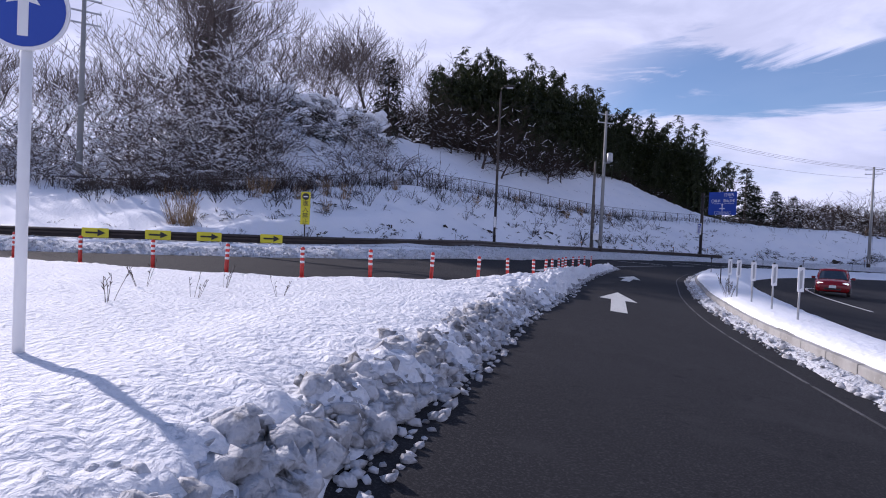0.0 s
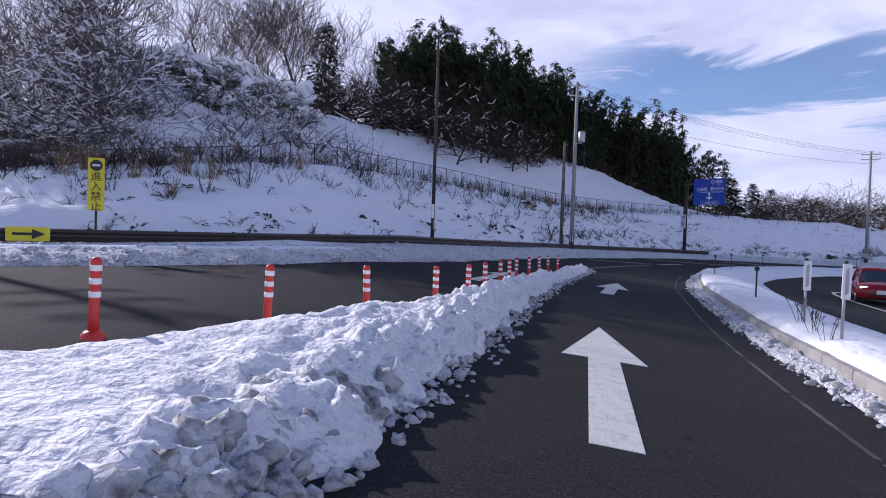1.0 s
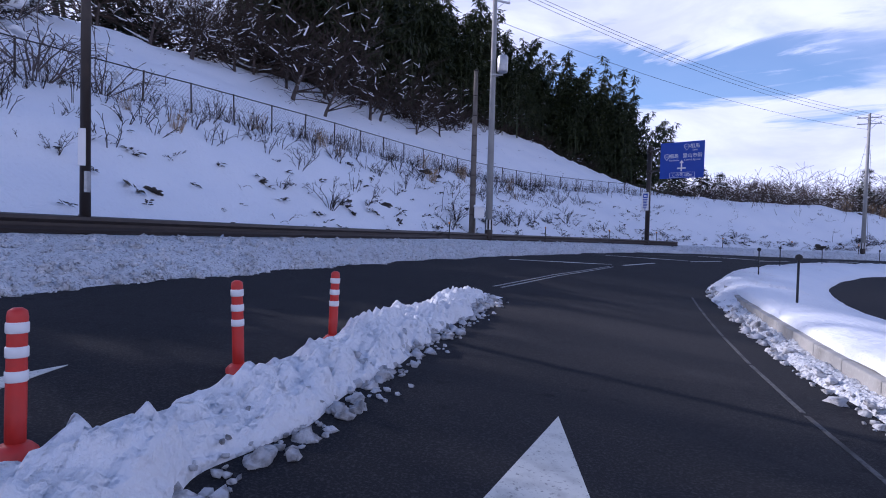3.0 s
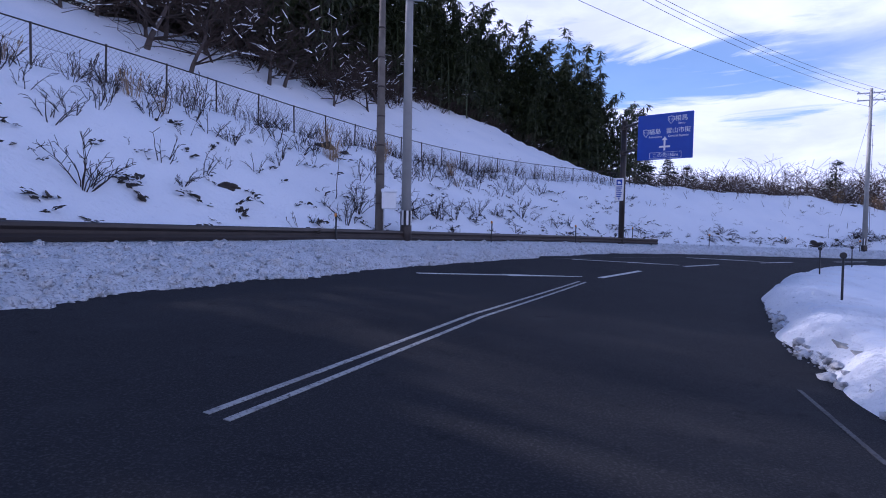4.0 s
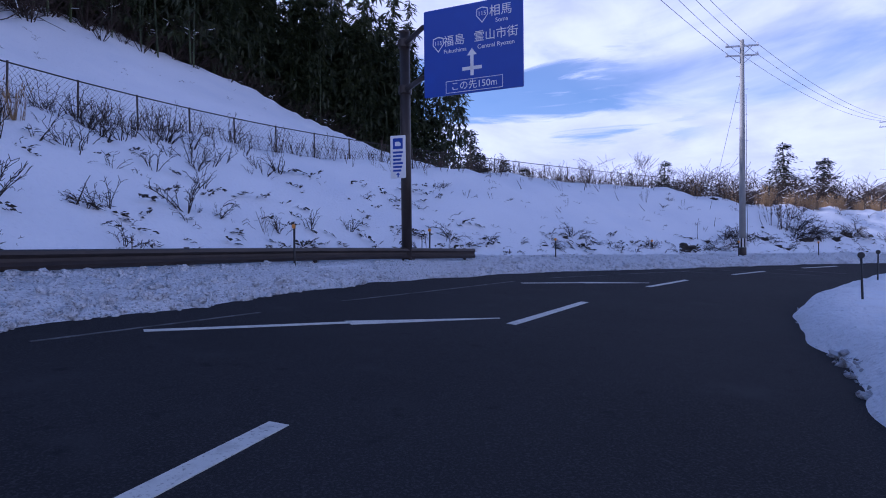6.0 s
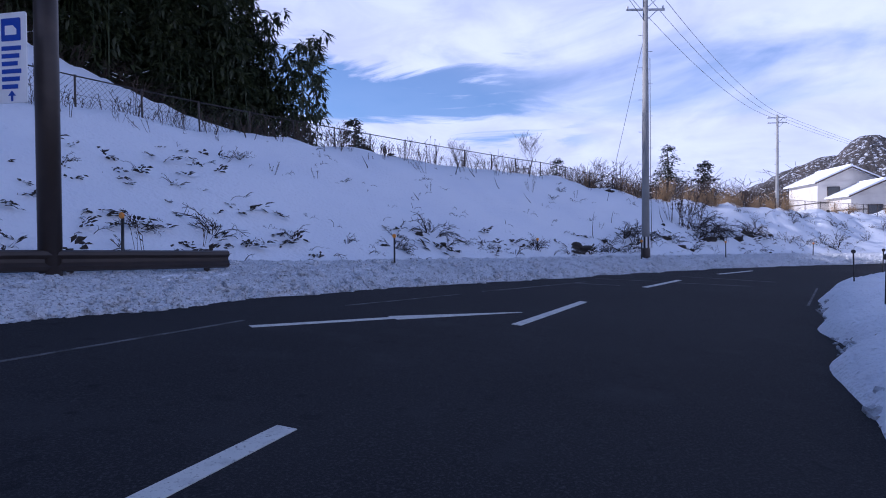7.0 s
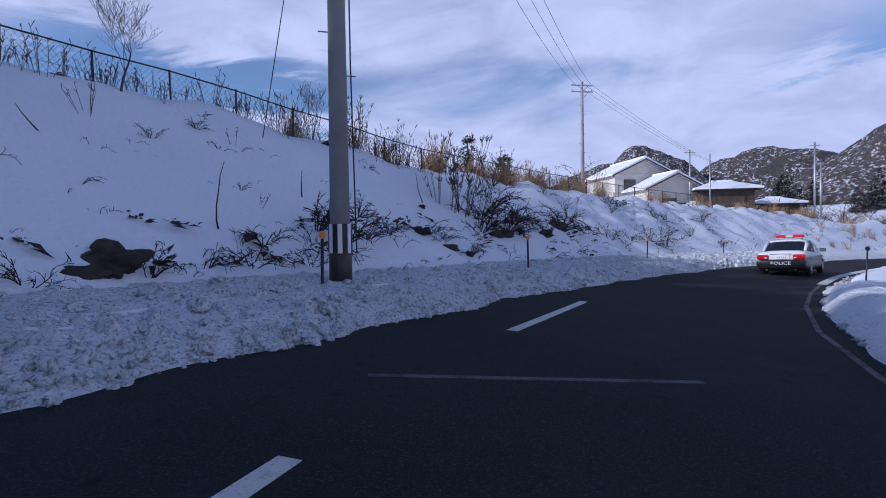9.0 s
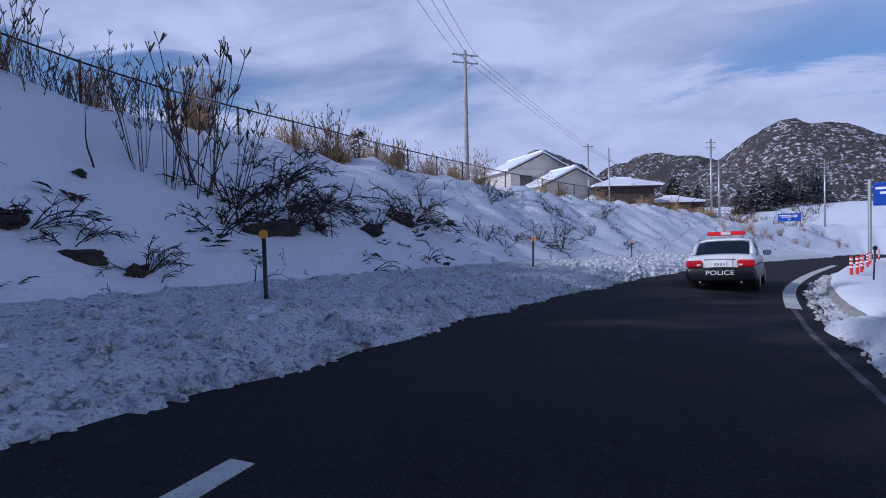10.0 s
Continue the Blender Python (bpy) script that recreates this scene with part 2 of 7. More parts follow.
def road_z(x, y):
    x, y = np.asarray(x, float), np.asarray(y, float)
    xc, yc = np.clip(x, -1, 64), np.clip(y, -12, 78)
    z = -0.09306 * xc + 0.003665 * yc + 0.0003376 * xc * xc + 0.0005174 * xc * yc + 0.00020394 * yc * yc
    return z - 0.012 * np.maximum(x - 64, 0)


def along(curve):
    """Arc lengths and left-hand normals of a curve."""
    d = np.gradient(curve, axis=0)
    d /= np.linalg.norm(d, axis=1)[:, None]
    s = np.r_[0, np.cumsum(np.linalg.norm(np.diff(curve, axis=0), axis=1))]
    return s, np.stack([-d[:, 1], d[:, 0]], 1)


def beside(curve, x, y):
    """For points: the offset to the left of the curve (negative: right), and the index of the nearest sample."""
    _, nrm = along(curve)
    x, y = np.ravel(x), np.ravel(y)
    off, idx = np.empty(len(x)), np.empty(len(x), int)
    for a in range(0, len(x), 4000):
        dx, dy = x[a : a + 4000, None] - curve[:, 0], y[a : a + 4000, None] - curve[:, 1]
        d2 = dx * dx + dy * dy
        k = d2.argmin(1)
        r = np.arange(len(k))
        side = dx[r, k] * nrm[k, 0] + dy[r, k] * nrm[k, 1]
        off[a : a + 4000], idx[a : a + 4000] = np.sign(side) * np.sqrt(d2[r, k]), k
    return off, idx


LEFT_S, LEFT_N = along(LEFT)
LX = LEFT[:, 0]
# height of the crest of the cutting above the road's edge, and its distance from the edge
CREST_U = np.interp(LX, [-60, -14, 0, 9, 15, 25, 36, 48, 58, 75, 110], [13, 12, 9.5, 8.6, 8.8, 9.8, 10.3, 9.6, 8.2, 8.5, 9])
CREST_Z = np.interp(LX, [-60, -14, -7, -2, 1, 3, 6, 9, 15, 25, 36, 48, 51, 54, 56, 60, 75, 95, 120], [2.6, 3.05, 3.4, 3.7, 4.2, 4.8, 5.05, 5.0, 4.7, 4.65, 4.8, 4.45, 4.05, 3.7, 3.35, 3.2, 2.85, 2.5, 1.5])
FENCE_H = np.interp(LX, [-4, 0, 2.5, 8, 25, 36], [0.6, 0.75, 1.15, 1.18, 1.12, 0.86])
HILL = np.interp(LX, [-60, -20, -12, -6, 0, 5, 10, 17, 23, 27, 31, 35, 40], [0.16, 0.18, 0.30, 0.46, 0.54, 0.53, 0.55, 0.66, 0.68, 0.55, 0.36, 0.18, 0.0])


def bumps(x, y, scale, seed=0.0):
    return np.array([noise.noise((a / scale + seed, b / scale, seed)) for a, b in zip(np.ravel(x), np.ravel(y))])


def land_z(x, y, rough=True):
    """Height of the ground outside the road."""
    x, y = np.ravel(np.asarray(x, float)), np.ravel(np.asarray(y, float))
    u, k = beside(LEFT, x, y)
    edge = road_z(LEFT[k, 0], LEFT[k, 1])
    cu, cz, hill = CREST_U[k], CREST_Z[k], HILL[k]
    toe = 2.6
    f = np.clip((u - toe) / (cu - toe), 0, 1)
    f = f * 0.85 + 0.15 * (3 * f**2 - 2 * f**3)
    bank = edge + 0.42 + f * (cz - edge - 0.42)
    up = np.maximum(u - cu - 1.0, 0)
    bank += hill * np.minimum(up, 11.5) + 0.12 * hill * np.clip(up - 11.5, 0, 60) + (0.15 * np.clip(up - 36, 0, 70) - 0.03 * np.clip(up, 0, 60)) * (hill < 0.02)
    inside = road_z(x, y)
    v, _ = beside(KERB, x, y)
    right = inside + np.where((v < -3.2) & (y > 1.15 * x + 24), 0.3, np.where(v < -15, 0.3, -0.5))
    low = np.where(u < 0.9, -0.5, 0.3) + inside
    z = np.where(u > 1.2, np.maximum(bank, 0.3 + np.minimum(edge, bank)), low)
    z = np.where(v < 0, right, z)
    if rough:
        far = (u > 2.6) & (u < 90)
        amp = np.clip((u - 2.6) / 4, 0, 1) * (0.22 + 0.25 * ((x > 56) & (u < 12)))
        z = z + np.where(far, amp * bumps(x, y, 2.3) + amp * 0.5 * bumps(x, y, 0.9, 3.0), 0)
        # a trodden ledge that climbs the bank, and ribs of slumped snow further on
        lx = LEFT[k, 0]
        ledge = np.interp(lx, [-12, -6, 2, 6], [3.4, 5.2, 6.2, 7.2])
        z = z + 0.34 * np.exp(-(((u - ledge) / 0.45) ** 2)) * ((lx > -12) & (lx < 5)) * (0.75 + 0.5 * bumps(x, y, 1.4, 6.0))
        rib = (lx > 57) & (u > 2.8) & (u < 10)
        z = z + np.where(rib, 0.20 * np.clip((lx - 57) / 6, 0, 1) * bumps(0.5 * k + 0.5 * u, u / 3.2, 0.85, 2.0), 0)
    return z


def ground_z(x, y):
    return float(land_z([x], [y], rough=False)[0])


def axis_steps(lo, a, b, hi, fine):
    out, d, v = list(np.arange(a, b + 1e-6, fine)), fine, b
    while v < hi:
        d *= 1.22
        v += d
        out.append(v)
    d, v, pre = fine, a, []
    while v > lo:
        d *= 1.22
        v -= d
        pre.append(v)
    return np.array(pre[::-1] + out)


def sheet(xs, ys, zs, keep=None):
    nx, ny = len(xs), len(ys)
    gx, gy = np.meshgrid(xs, ys)
    verts = np.stack([gx.ravel(), gy.ravel(), zs], 1)
    i = np.arange(nx * ny).reshape(ny, nx)
    faces = np.stack([i[:-1, :-1].ravel(), i[:-1, 1:].ravel(), i[1:, 1:].ravel(), i[1:, :-1].ravel()], 1)
    if keep is not None:
        faces = faces[keep[faces].all(1)]
    me = bpy.data.meshes.new("sheet")
    me.from_pydata(verts.tolist(), [], faces.tolist())
    return me


def build_ground():
    xs, ys = axis_steps(-900, -32, 100, 2500, 0.5), axis_steps(-700, -8, 96, 2500, 0.5)
    gx, gy = np.meshgrid(xs, ys)
    me = sheet(xs, ys, land_z(gx, gy))
    tagged(part("ground", me, SNOW, smooth=True), "snow-covered ground and roadside bank with thin dry weeds", "ground", kind="structure")
    xs, ys = np.arange(-62, 141, 1.0), np.arange(-40, 78, 1.0)
    gx, gy = np.meshgrid(xs, ys)
    u, _ = beside(LEFT, gx, gy)
    v, _ = beside(KERB, gx, gy)
    me = sheet(xs, ys, road_z(gx, gy).ravel(), keep=(u < 1.6) & (v > -16))
    tagged(part("road", me, ASPHALT, smooth=True), "dark worn asphalt road curving round a cutting", "road", kind="structure")


build_ground()


def strip(curve, profile, lump=0.0, lump_scale=0.4, seed=0.0, base=None, wander=0.0, step=1, fade=0.0):
    """A ribbon along a curve. profile: rows of (offset to the left, height above the road), lumps by noise."""
    pts = curve[::step]
    s, nrm = along(pts)
    swell = np.clip(np.minimum(s, s[-1] - s) / fade, 0, 1) ** 0.7 if fade else np.ones(len(pts))
    rows = []
    for (u, h) in profile:
        w = np.array([noise.noise((p[0] / 1.7 + seed, p[1] / 1.7, seed + 7)) for p in pts]) * wander
        xy = pts + nrm * (u + w)[:, None]
        z = (base or road_z)(xy[:, 0], xy[:, 1]) + h * swell
        if lump and h > 0:
            n = np.array([noise.fractal((p[0] / lump_scale + seed, p[1] / lump_scale, seed), 0.7, 2.1, 4) for p in xy])
            z = z + lump * n * min(1, h / 0.15)
        rows.append(np.c_[xy, z])
    n = len(pts)
    verts = np.concatenate(rows)
    faces = []
    for r in range(len(profile) - 1):
        for i in range(n - 1):
            faces.append((r * n + i, r * n + i + 1, (r + 1) * n + i + 1, (r + 1) * n + i))
    me = bpy.data.meshes.new("strip")
    me.from_pydata(verts.tolist(), [], faces)
    bm = bmesh.new()
    bm.from_mesh(me)
    bpy.data.meshes.remove(me)
    bmesh.ops.recalc_face_normals(bm, faces=bm.faces)
    if sum(f.normal.z for f in bm.faces) < 0:
        bmesh.ops.reverse_faces(bm, faces=bm.faces)
    return bm


# ---- snow beside the lanes ----
verge = smooth(LEFT[::6], 0.13)
verge = verge[(verge[:, 0] > -30) & (verge[:, 0] < 112)]
VERGE_U = np.r_[np.linspace(-0.2, 1.0, 13), np.linspace(1.12, 3.4, 17)]
VERGE_H = np.interp(VERGE_U, [-0.2, -0.05, 0.25, 0.5, 0.8, 1.1, 1.75, 2.5, 2.9, 3.4], [-0.1, 0.02, 0.15, 0.24, 0.30, 0.33, 0.36, 0.40, 0.44, 0.30])
tagged(part("snow_verge", strip(verge, list(zip(VERGE_U, VERGE_H)), 0.075, 0.2, 1.0, wander=0.35), BERM, smooth=True), "lumpy plowed snow along the far edge of the road", "snow bank", kind="structure")
near = KERB[(KERB[:, 1] > -25)]
tagged(part("kerb_snow", strip(smooth(near[::6], 0.1), [(-0.06, -0.06), (-0.10, 0.01), (-0.14, 0.05), (-0.19, 0.07), (-0.24, 0.09), (-0.29, 0.10), (-0.34, 0.11), (-0.40, 0.12), (-0.5, 0.08)], 0.08, 0.17, 5.0, wander=0.14), BERM, smooth=True), "thin plowed snow at the foot of the kerb", "snow bank", kind="structure")
tagged(part("median_snow", strip(smooth(near[::6], 0.4), [(-0.50, 0.25), (-0.53, 0.33), (-0.6, 0.39), (-0.9, 0.45), (-1.4, 0.45), (-1.9, 0.40), (-2.4, 0.32), (-2.9, 0.19), (-3.3, 0.12), (-3.5, -0.2)], 0.05, 1.2, 9.0), SNOW, smooth=True), "smooth snow cover on the kerbed traffic island", "snow", kind="structure")

heap = KERB[(KERB[:, 1] > 32.5) & (KERB[:, 0] < 62)]
tagged(part("kerb_heap", strip(smooth(heap[::6], 0.12), [(0.08, -0.08), (0.02, 0.03), (-0.05, 0.10), (-0.12, 0.17), (-0.2, 0.24), (-0.3, 0.31), (-0.42, 0.37), (-0.56, 0.42), (-0.75, 0.45), (-1.0, 0.46), (-1.3, 0.44), (-1.7, 0.40), (-2.1, 0.34)], 0.07, 0.3, 13.0, wander=0.26, fade=3.0), ISLE_SNOW, smooth=True), "rounded plowed snow heaped over the kerb", "snow bank", kind="structure")


def build_kerb():
    """Concrete kerb blocks, one after another, with open joints."""
    s, nrm = along(near)
    kerb = thing("kerb", pose(0, 0, 0), "weathered concrete kerb blocks edging the traffic island", "kerb", kind="structure")
    me = mesh_of("kerb_block", box((0.985, 0.16, 0.5), (0, 0, 0), 0.018))
    me.materials.append(CONCRETE)
    for d in np.arange(6, min(s[-1], 130), 1.0):
        x, y, nx, ny = (np.interp(d, s, c) for c in (near[:, 0], near[:, 1], nrm[:, 0], nrm[:, 1]))
        x, y = x - 0.48 * nx, y - 0.48 * ny
        ob = part("kerb_block", me, None, kerb)
        ob.matrix_basis = pose(x, y, float(road_z(x, y)) + 0.01 + 0.008 * math.sin(d * 7), 0, 0, math.degrees(math.atan2(-nx, ny)))


build_kerb()

# snow island between the two lanes
ISLE_R = smooth([(0.3, -16), (0.42, -6), (0.78, -2), (1.25, 1), (1.75, 4.5), (2.9, 10), (4.1, 16.3), (5.0, 20.5), (6.0, 24), (6.95, 27.4), (7.8, 30.4), (8.3, 31.6)])
ISLE_L = smooth([(-26, 9.5), (-18, 8.2), (-11.5, 7.2), (-6.1, 6.1), (-3.4, 5.9), (-1.1, 6.9), (-0.1, 8.5), (0.8, 9.9), (1.6, 11.2), (1.98, 12.6), (2.35, 14.0), (2.95, 16.4), (3.7, 19.8), (4.35, 21.8), (5.15, 24), (5.95, 27.3), (7.1, 30.6), (8.1, 31.8)])


def build_island():
    """The snow between the lanes: flat where it is wide, a plowed ridge where it is narrow."""
    n, across = 760, 60
    sr, _ = along(ISLE_R)
    sl, _ = along(ISLE_L)
    t = np.linspace(0, 1, n)
    r = np.stack([np.interp(t * sr[-1], sr, ISLE_R[:, i]) for i in (0, 1)], 1)
    l = np.stack([np.interp(t * sl[-1], sl, ISLE_L[:, i]) for i in (0, 1)], 1)
    verts = []
    for i in range(n):
        wide = np.linalg.norm(r[i] - l[i])
        power = 1.0 + min(1.2, wide / 8)
        slim = max(0.0, min(1.0, (4.5 - wide) / 2))
        tall = 0.23 + 0.18 * slim + 0.05 * noise.noise((r[i][0] * 0.9, r[i][1] * 0.9, 1.5)) + 0.08 * noise.noise((r[i][1] * 2.3, 3.0, 1.5))
        for j in range(across):
            f = (j / (across - 1)) ** power
            p = r[i] * (1 - f) + l[i] * f
            a, b = f * wide, (1 - f) * wide
            if a < 1.0:
                p = p + np.array((0.24 * noise.noise((r[i][0] * 1.6, r[i][1] * 1.6, 4.0)), 0)) * (1 - a)
            if b < 0.6 and wide < 6:
                p = p + np.array((0.22 * noise.noise((l[i][0] * 1.9, l[i][1] * 1.9, 6.0)), 0)) * (1 - b / 0.6)
            flat = 0.12 if wide > 3 else 0.18
            face = 0.48 - 0.06 * slim
            h = tall * (a / face) ** (0.8 - 0.15 * slim) if a < face else flat + (tall - flat) * math.exp(-(((a - face) / 2.2) ** 2))
            h *= min(1, max(b, 0) / (0.3 if wide > 4 else 1.0)) ** 0.8
            h *= min(1, (n - 1 - i) / 14)
            rough = 1.1 * math.exp(-((a / 0.9) ** 2)) + 0.22 + 0.35 * slim
            lum = noise.fractal((p[0] / 0.16, p[1] / 0.16, 2.0), 0.7, 2.1, 3) * 0.075 * rough
            lum += noise.fractal((p[0] / 0.5, p[1] / 0.5, 5.0), 0.7, 2.1, 3) * 0.09 * rough
            lum += noise.noise((p[0] / 1.3, p[1] / 1.3, 8.0)) * 0.04
            # ribs down the face that the plow cut
            lum += slim * 0.075 * noise.noise((r[i][1] / 0.17 + 0.6 * a, r[i][0] / 0.5, 3.0)) * max(0, 1 - a / 0.8)
            if j in (0, across - 1):
                h, lum = -0.08, 0
            verts.append((p[0], p[1], float(road_z(p[0], p[1])) + h + lum * min(1, h / 0.12 if h > 0 else 0)))
    faces = [(i * across + j, (i + 1) * across + j, (i + 1) * across + j + 1, i * across + j + 1) for i in range(n - 1) for j in range(across - 1)]
    me = bpy.data.meshes.new("island")
    me.from_pydata(verts, [], [f[::-1] for f in faces])
    tagged(part("snow_island", me, ISLE_SNOW, smooth=True), "snow-covered island ending in a plowed snow ridge between the lanes", "snow bank", kind="structure")


build_island()


def snow_clods(name, spots, label, mat=None, seed=3, rocky=False):
    """Loose broken lumps of plowed snow, joined: rows of (x, y, z, size); the larger ones are finer."""
    rng = random.Random(seed)
    verts, faces, base = [], [], 0
    kinds = {}
    for fine in (1, 2):
        ball = bmesh.new()
        bmesh.ops.create_icosphere(ball, subdivisions=fine, radius=1.0)
        ball.verts.ensure_lookup_table()
        co = np.array([v.co[:] for v in ball.verts])
        tri = np.array([[v.index for v in f.verts] for f in ball.faces])
        ball.free()
        shapes = []
        for k in range(9):
            d = np.array([1 + 0.65 * noise.noise(Vector(v) * 1.4 + Vector((k * 5.0, 0, 0))) + (0.7 if rocky else 0.35) * noise.noise(Vector(v) * 3.1 + Vector((0, k * 3.0, 0))) for v in co])
            shapes.append(co * d[:, None])
        kinds[fine] = (shapes, tri)
    for i, (x, y, z, s) in enumerate(spots):
        shapes, tri = kinds[2 if s > 0.055 else 1]
        turn = Euler((rng.uniform(-0.6, 0.6), rng.uniform(-0.6, 0.6), rng.uniform(0, math.tau))).to_matrix()
        m = np.array(turn) * np.array([s * rng.uniform(0.8, 1.5), s, s * rng.uniform(0.55, 0.95)])
        verts.append(shapes[i % 9] @ m.T + (x, y, z))
        faces.append(tri + base)
        base += len(shapes[0])
    me = bpy.data.meshes.new(name)
    me.from_pydata(np.concatenate(verts).tolist(), [], np.concatenate(faces).tolist())
    tagged(part(name, me, mat or BERM, smooth=rocky), label, "snow", kind="stuff")


def scatter_clods():
    rng = random.Random(21)
    spots = []
    sr, nr = along(ISLE_R)
    for _ in range(3600):
        d = rng.uniform(8, 24) if rng.random() < 0.62 else rng.uniform(24, sr[-1] - 0.5)
        x, y, nx, ny = (np.interp(d, sr, c) for c in (ISLE_R[:, 0], ISLE_R[:, 1], nr[:, 0], nr[:, 1]))
        u = max(-0.22, rng.gauss(0.16, 0.20)) if d < 24 else max(-0.35, rng.gauss(0.0, 0.14))
        if d > sr[-1] - 9:
            u = min(u, 0.4 if d < sr[-1] - 3 else 0.15)
        x, y = x + nx * u, y + ny * u
        size = min((0.105 if 0.0 < u < 0.75 else 0.05) if d < 24 else 0.06, 0.016 + rng.expovariate(1 / (0.032 if d < 24 else 0.016)))
        spots.append((x, y, float(road_z(x, y)) + max(0, min(0.22 if d < 24 else 0.31, u * 0.5)) + size * 0.2, size))
    snow_clods("island_clods", spots, "loose lumps of dirty plowed snow along the island", DIRTY, 3, True)
    spots = []
    for _ in range(13000):
        d = rng.uniform(44, LEFT_S[-1] - 62)
        x, y, nx, ny = (np.interp(d, LEFT_S, c) for c in (LEFT[:, 0], LEFT[:, 1], LEFT_N[:, 0], LEFT_N[:, 1]))
        u = rng.uniform(-0.05, 2.5) if rng.random() < 0.62 else abs(rng.gauss(0, 0.35)) - 0.14
        w = 0.35 * noise.noise((x / 1.7 + 1.0, y / 1.7, 8.0))
        x, y = x + nx * (u + w), y + ny * (u + w)
        size = min(0.12, 0.018 + rng.expovariate(1 / 0.02))
        spots.append((x, y, float(road_z(x, y)) + float(np.interp(u, VERGE_U, VERGE_H)) * (u > -0.1) + size * 0.1, size))
    snow_clods("verge_clods", spots, "small lumps of plowed snow on the verge", BERM, 4, True)
    spots = []
    sk, nk = along(KERB)
    for _ in range(2200):
        d = rng.uniform(16, 140)
        x, y, nx, ny = (np.interp(d, sk, c) for c in (KERB[:, 0], KERB[:, 1], nk[:, 0], nk[:, 1]))
        u = 0.06 - abs(rng.gauss(0, 0.2))
        x, y = x + nx * u, y + ny * u
        size = min(0.09, 0.012 + rng.expovariate(1 / 0.02))
        spots.append((x, y, float(road_z(x, y)) + (0.09 if u < -0.1 else 0.01), size))
    snow_clods("kerb_clods", spots, "small lumps of dirty snow by the kerb", DIRTY, 5, True)


scatter_clods()


# ---- road paint ----
def flat_shape(name, outline, mat, lift=0.006):
    """Paint on the road: an outline in plan, laid on the road's surface."""
    bm = bmesh.new()
    bm.faces.new([bm.verts.new((x, y, 0)) for x, y in outline])
    for _ in range(5):
        long = [e for e in bm.edges if e.calc_length() > 1.0]
        if not long:
            break
        bmesh.ops.subdivide_edges(bm, edges=long, cuts=1)
    bmesh.ops.triangulate(bm, faces=bm.faces)
    zs = road_z([v.co.x for v in bm.verts], [v.co.y for v in bm.verts])
    for v, z in zip(bm.verts, zs):
        v.co.z = z + lift
    r = bmesh.ops.extrude_face_region(bm, geom=bm.faces[:])
    for v in [g for g in r["geom"] if isinstance(g, bmesh.types.BMVert)]:
        v.co.z -= lift + 0.004
    bmesh.ops.recalc_face_normals(bm, faces=bm.faces)
    return part(name, bm, mat)


def arrow(tip, tail, width=1.03, neck=0.47, side=(0, 0)):
    tip, tail = np.array(tip, float), np.array(tail, float)
    size = np.linalg.norm(tip - tail)
    d = (tip - tail) / size
    n = np.array((-d[1], d[0]))
    c = tip - d * neck * size
    o = [tip, c + n * width / 2, c + n * 0.19, tail + n * 0.19, tail - n * 0.19, c - n * 0.19, c - n * width / 2]
    tagged(flat_shape("lane_arrow", o, PAINT), "worn white straight-ahead arrow painted on the asphalt", "road marking", "lane arrows")


arrow((4.95, 13.25), (3.95, 7.44))
arrow((7.85, 24.88), (6.47, 20.04), neck=0.54)
arrow((4.12, 24.99), (2.62, 19.4), 0.95, neck=0.42)


def dash(a, b, width=0.16, label="white dash of the centre line painted on asphalt", group="centre line dashes", end=None, mat=None):
    a, b = np.array(a, float), np.array(b, float)
    d = (b - a) / np.linalg.norm(b - a)
    n = np.array((-d[1], d[0])) * width / 2
    m = n if end is None else n * end / width
    tagged(flat_shape("road_line", [a + n, a - n, b - m, b + m], mat or PAINT), label, "road marking", group)


for a, b in (((22.03, 53.37), (25.11, 55.98)), ((29.44, 59.19), (32.88, 61.35)), ((37.4, 63.6), (41.04, 65.25)), ((45.74, 67.0), (49.86, 68.1))):
    dash(a, b)
dash((15.47, 45.8), (18.29, 49.44))
for a, b in (((8.28, 33.4), (10.62, 38.0)), ((8.44, 33.3), (10.78, 37.9)), ((10.62, 38.0), (14.36, 44.34)), ((10.78, 37.9), (14.50, 44.24))):
    dash(a, b, 0.055, "thin white double line on the asphalt", "double line", mat=WORN)
for a, b in (((10.0, 43.38), (12.45, 44.62)), ((16.9, 53.1), (19.5, 53.62)), ((25.6, 59.9), (27.85, 60.2))):
    dash(a, b, 0.14, "white guide line across the merging lane", "merge lines")
for a, b in (((12.4, 44.6), (14.9, 45.75)), ((19.5, 53.6), (22.1, 53.95)), ((27.8, 60.2), (30.4, 60.31))):
    dash(a, b, 0.32, "white tapering wedge at the end of a merge line", "merge wedges", end=0.04)
for a, b in (((15.9, 52.5), (18.3, 54.6)), ((19.8, 56.0), (25.6, 60.4)), ((27.5, 61.6), (30.7, 62.9)), ((31.5, 63.3), (36.5, 65.1)), ((34.4, 56.9), (38.0, 59.2)), ((38.6, 59.7), (44.5, 62.5))):
    dash(a, b, 0.055, "faded white edge line at the side of the road", "edge lines", mat=FADED)
for a, b in (((35.8, 64.8), (36.9, 64.1)), ((37.8, 66.0), (39.6, 65.0)), ((39.9, 64.6), (42.1, 63.3)), ((42.6, 66.4), (45.0, 64.2))):
    dash(a, b, 0.11, "faint worn cross stripe on the road", "cross stripes", mat=FAINT)
INSIDE = smooth([(61.9, 65.72), (66.1, 65.92), (71.1, 65.8), (78.7, 65.25), (89.3, 64.2)], 2.2)
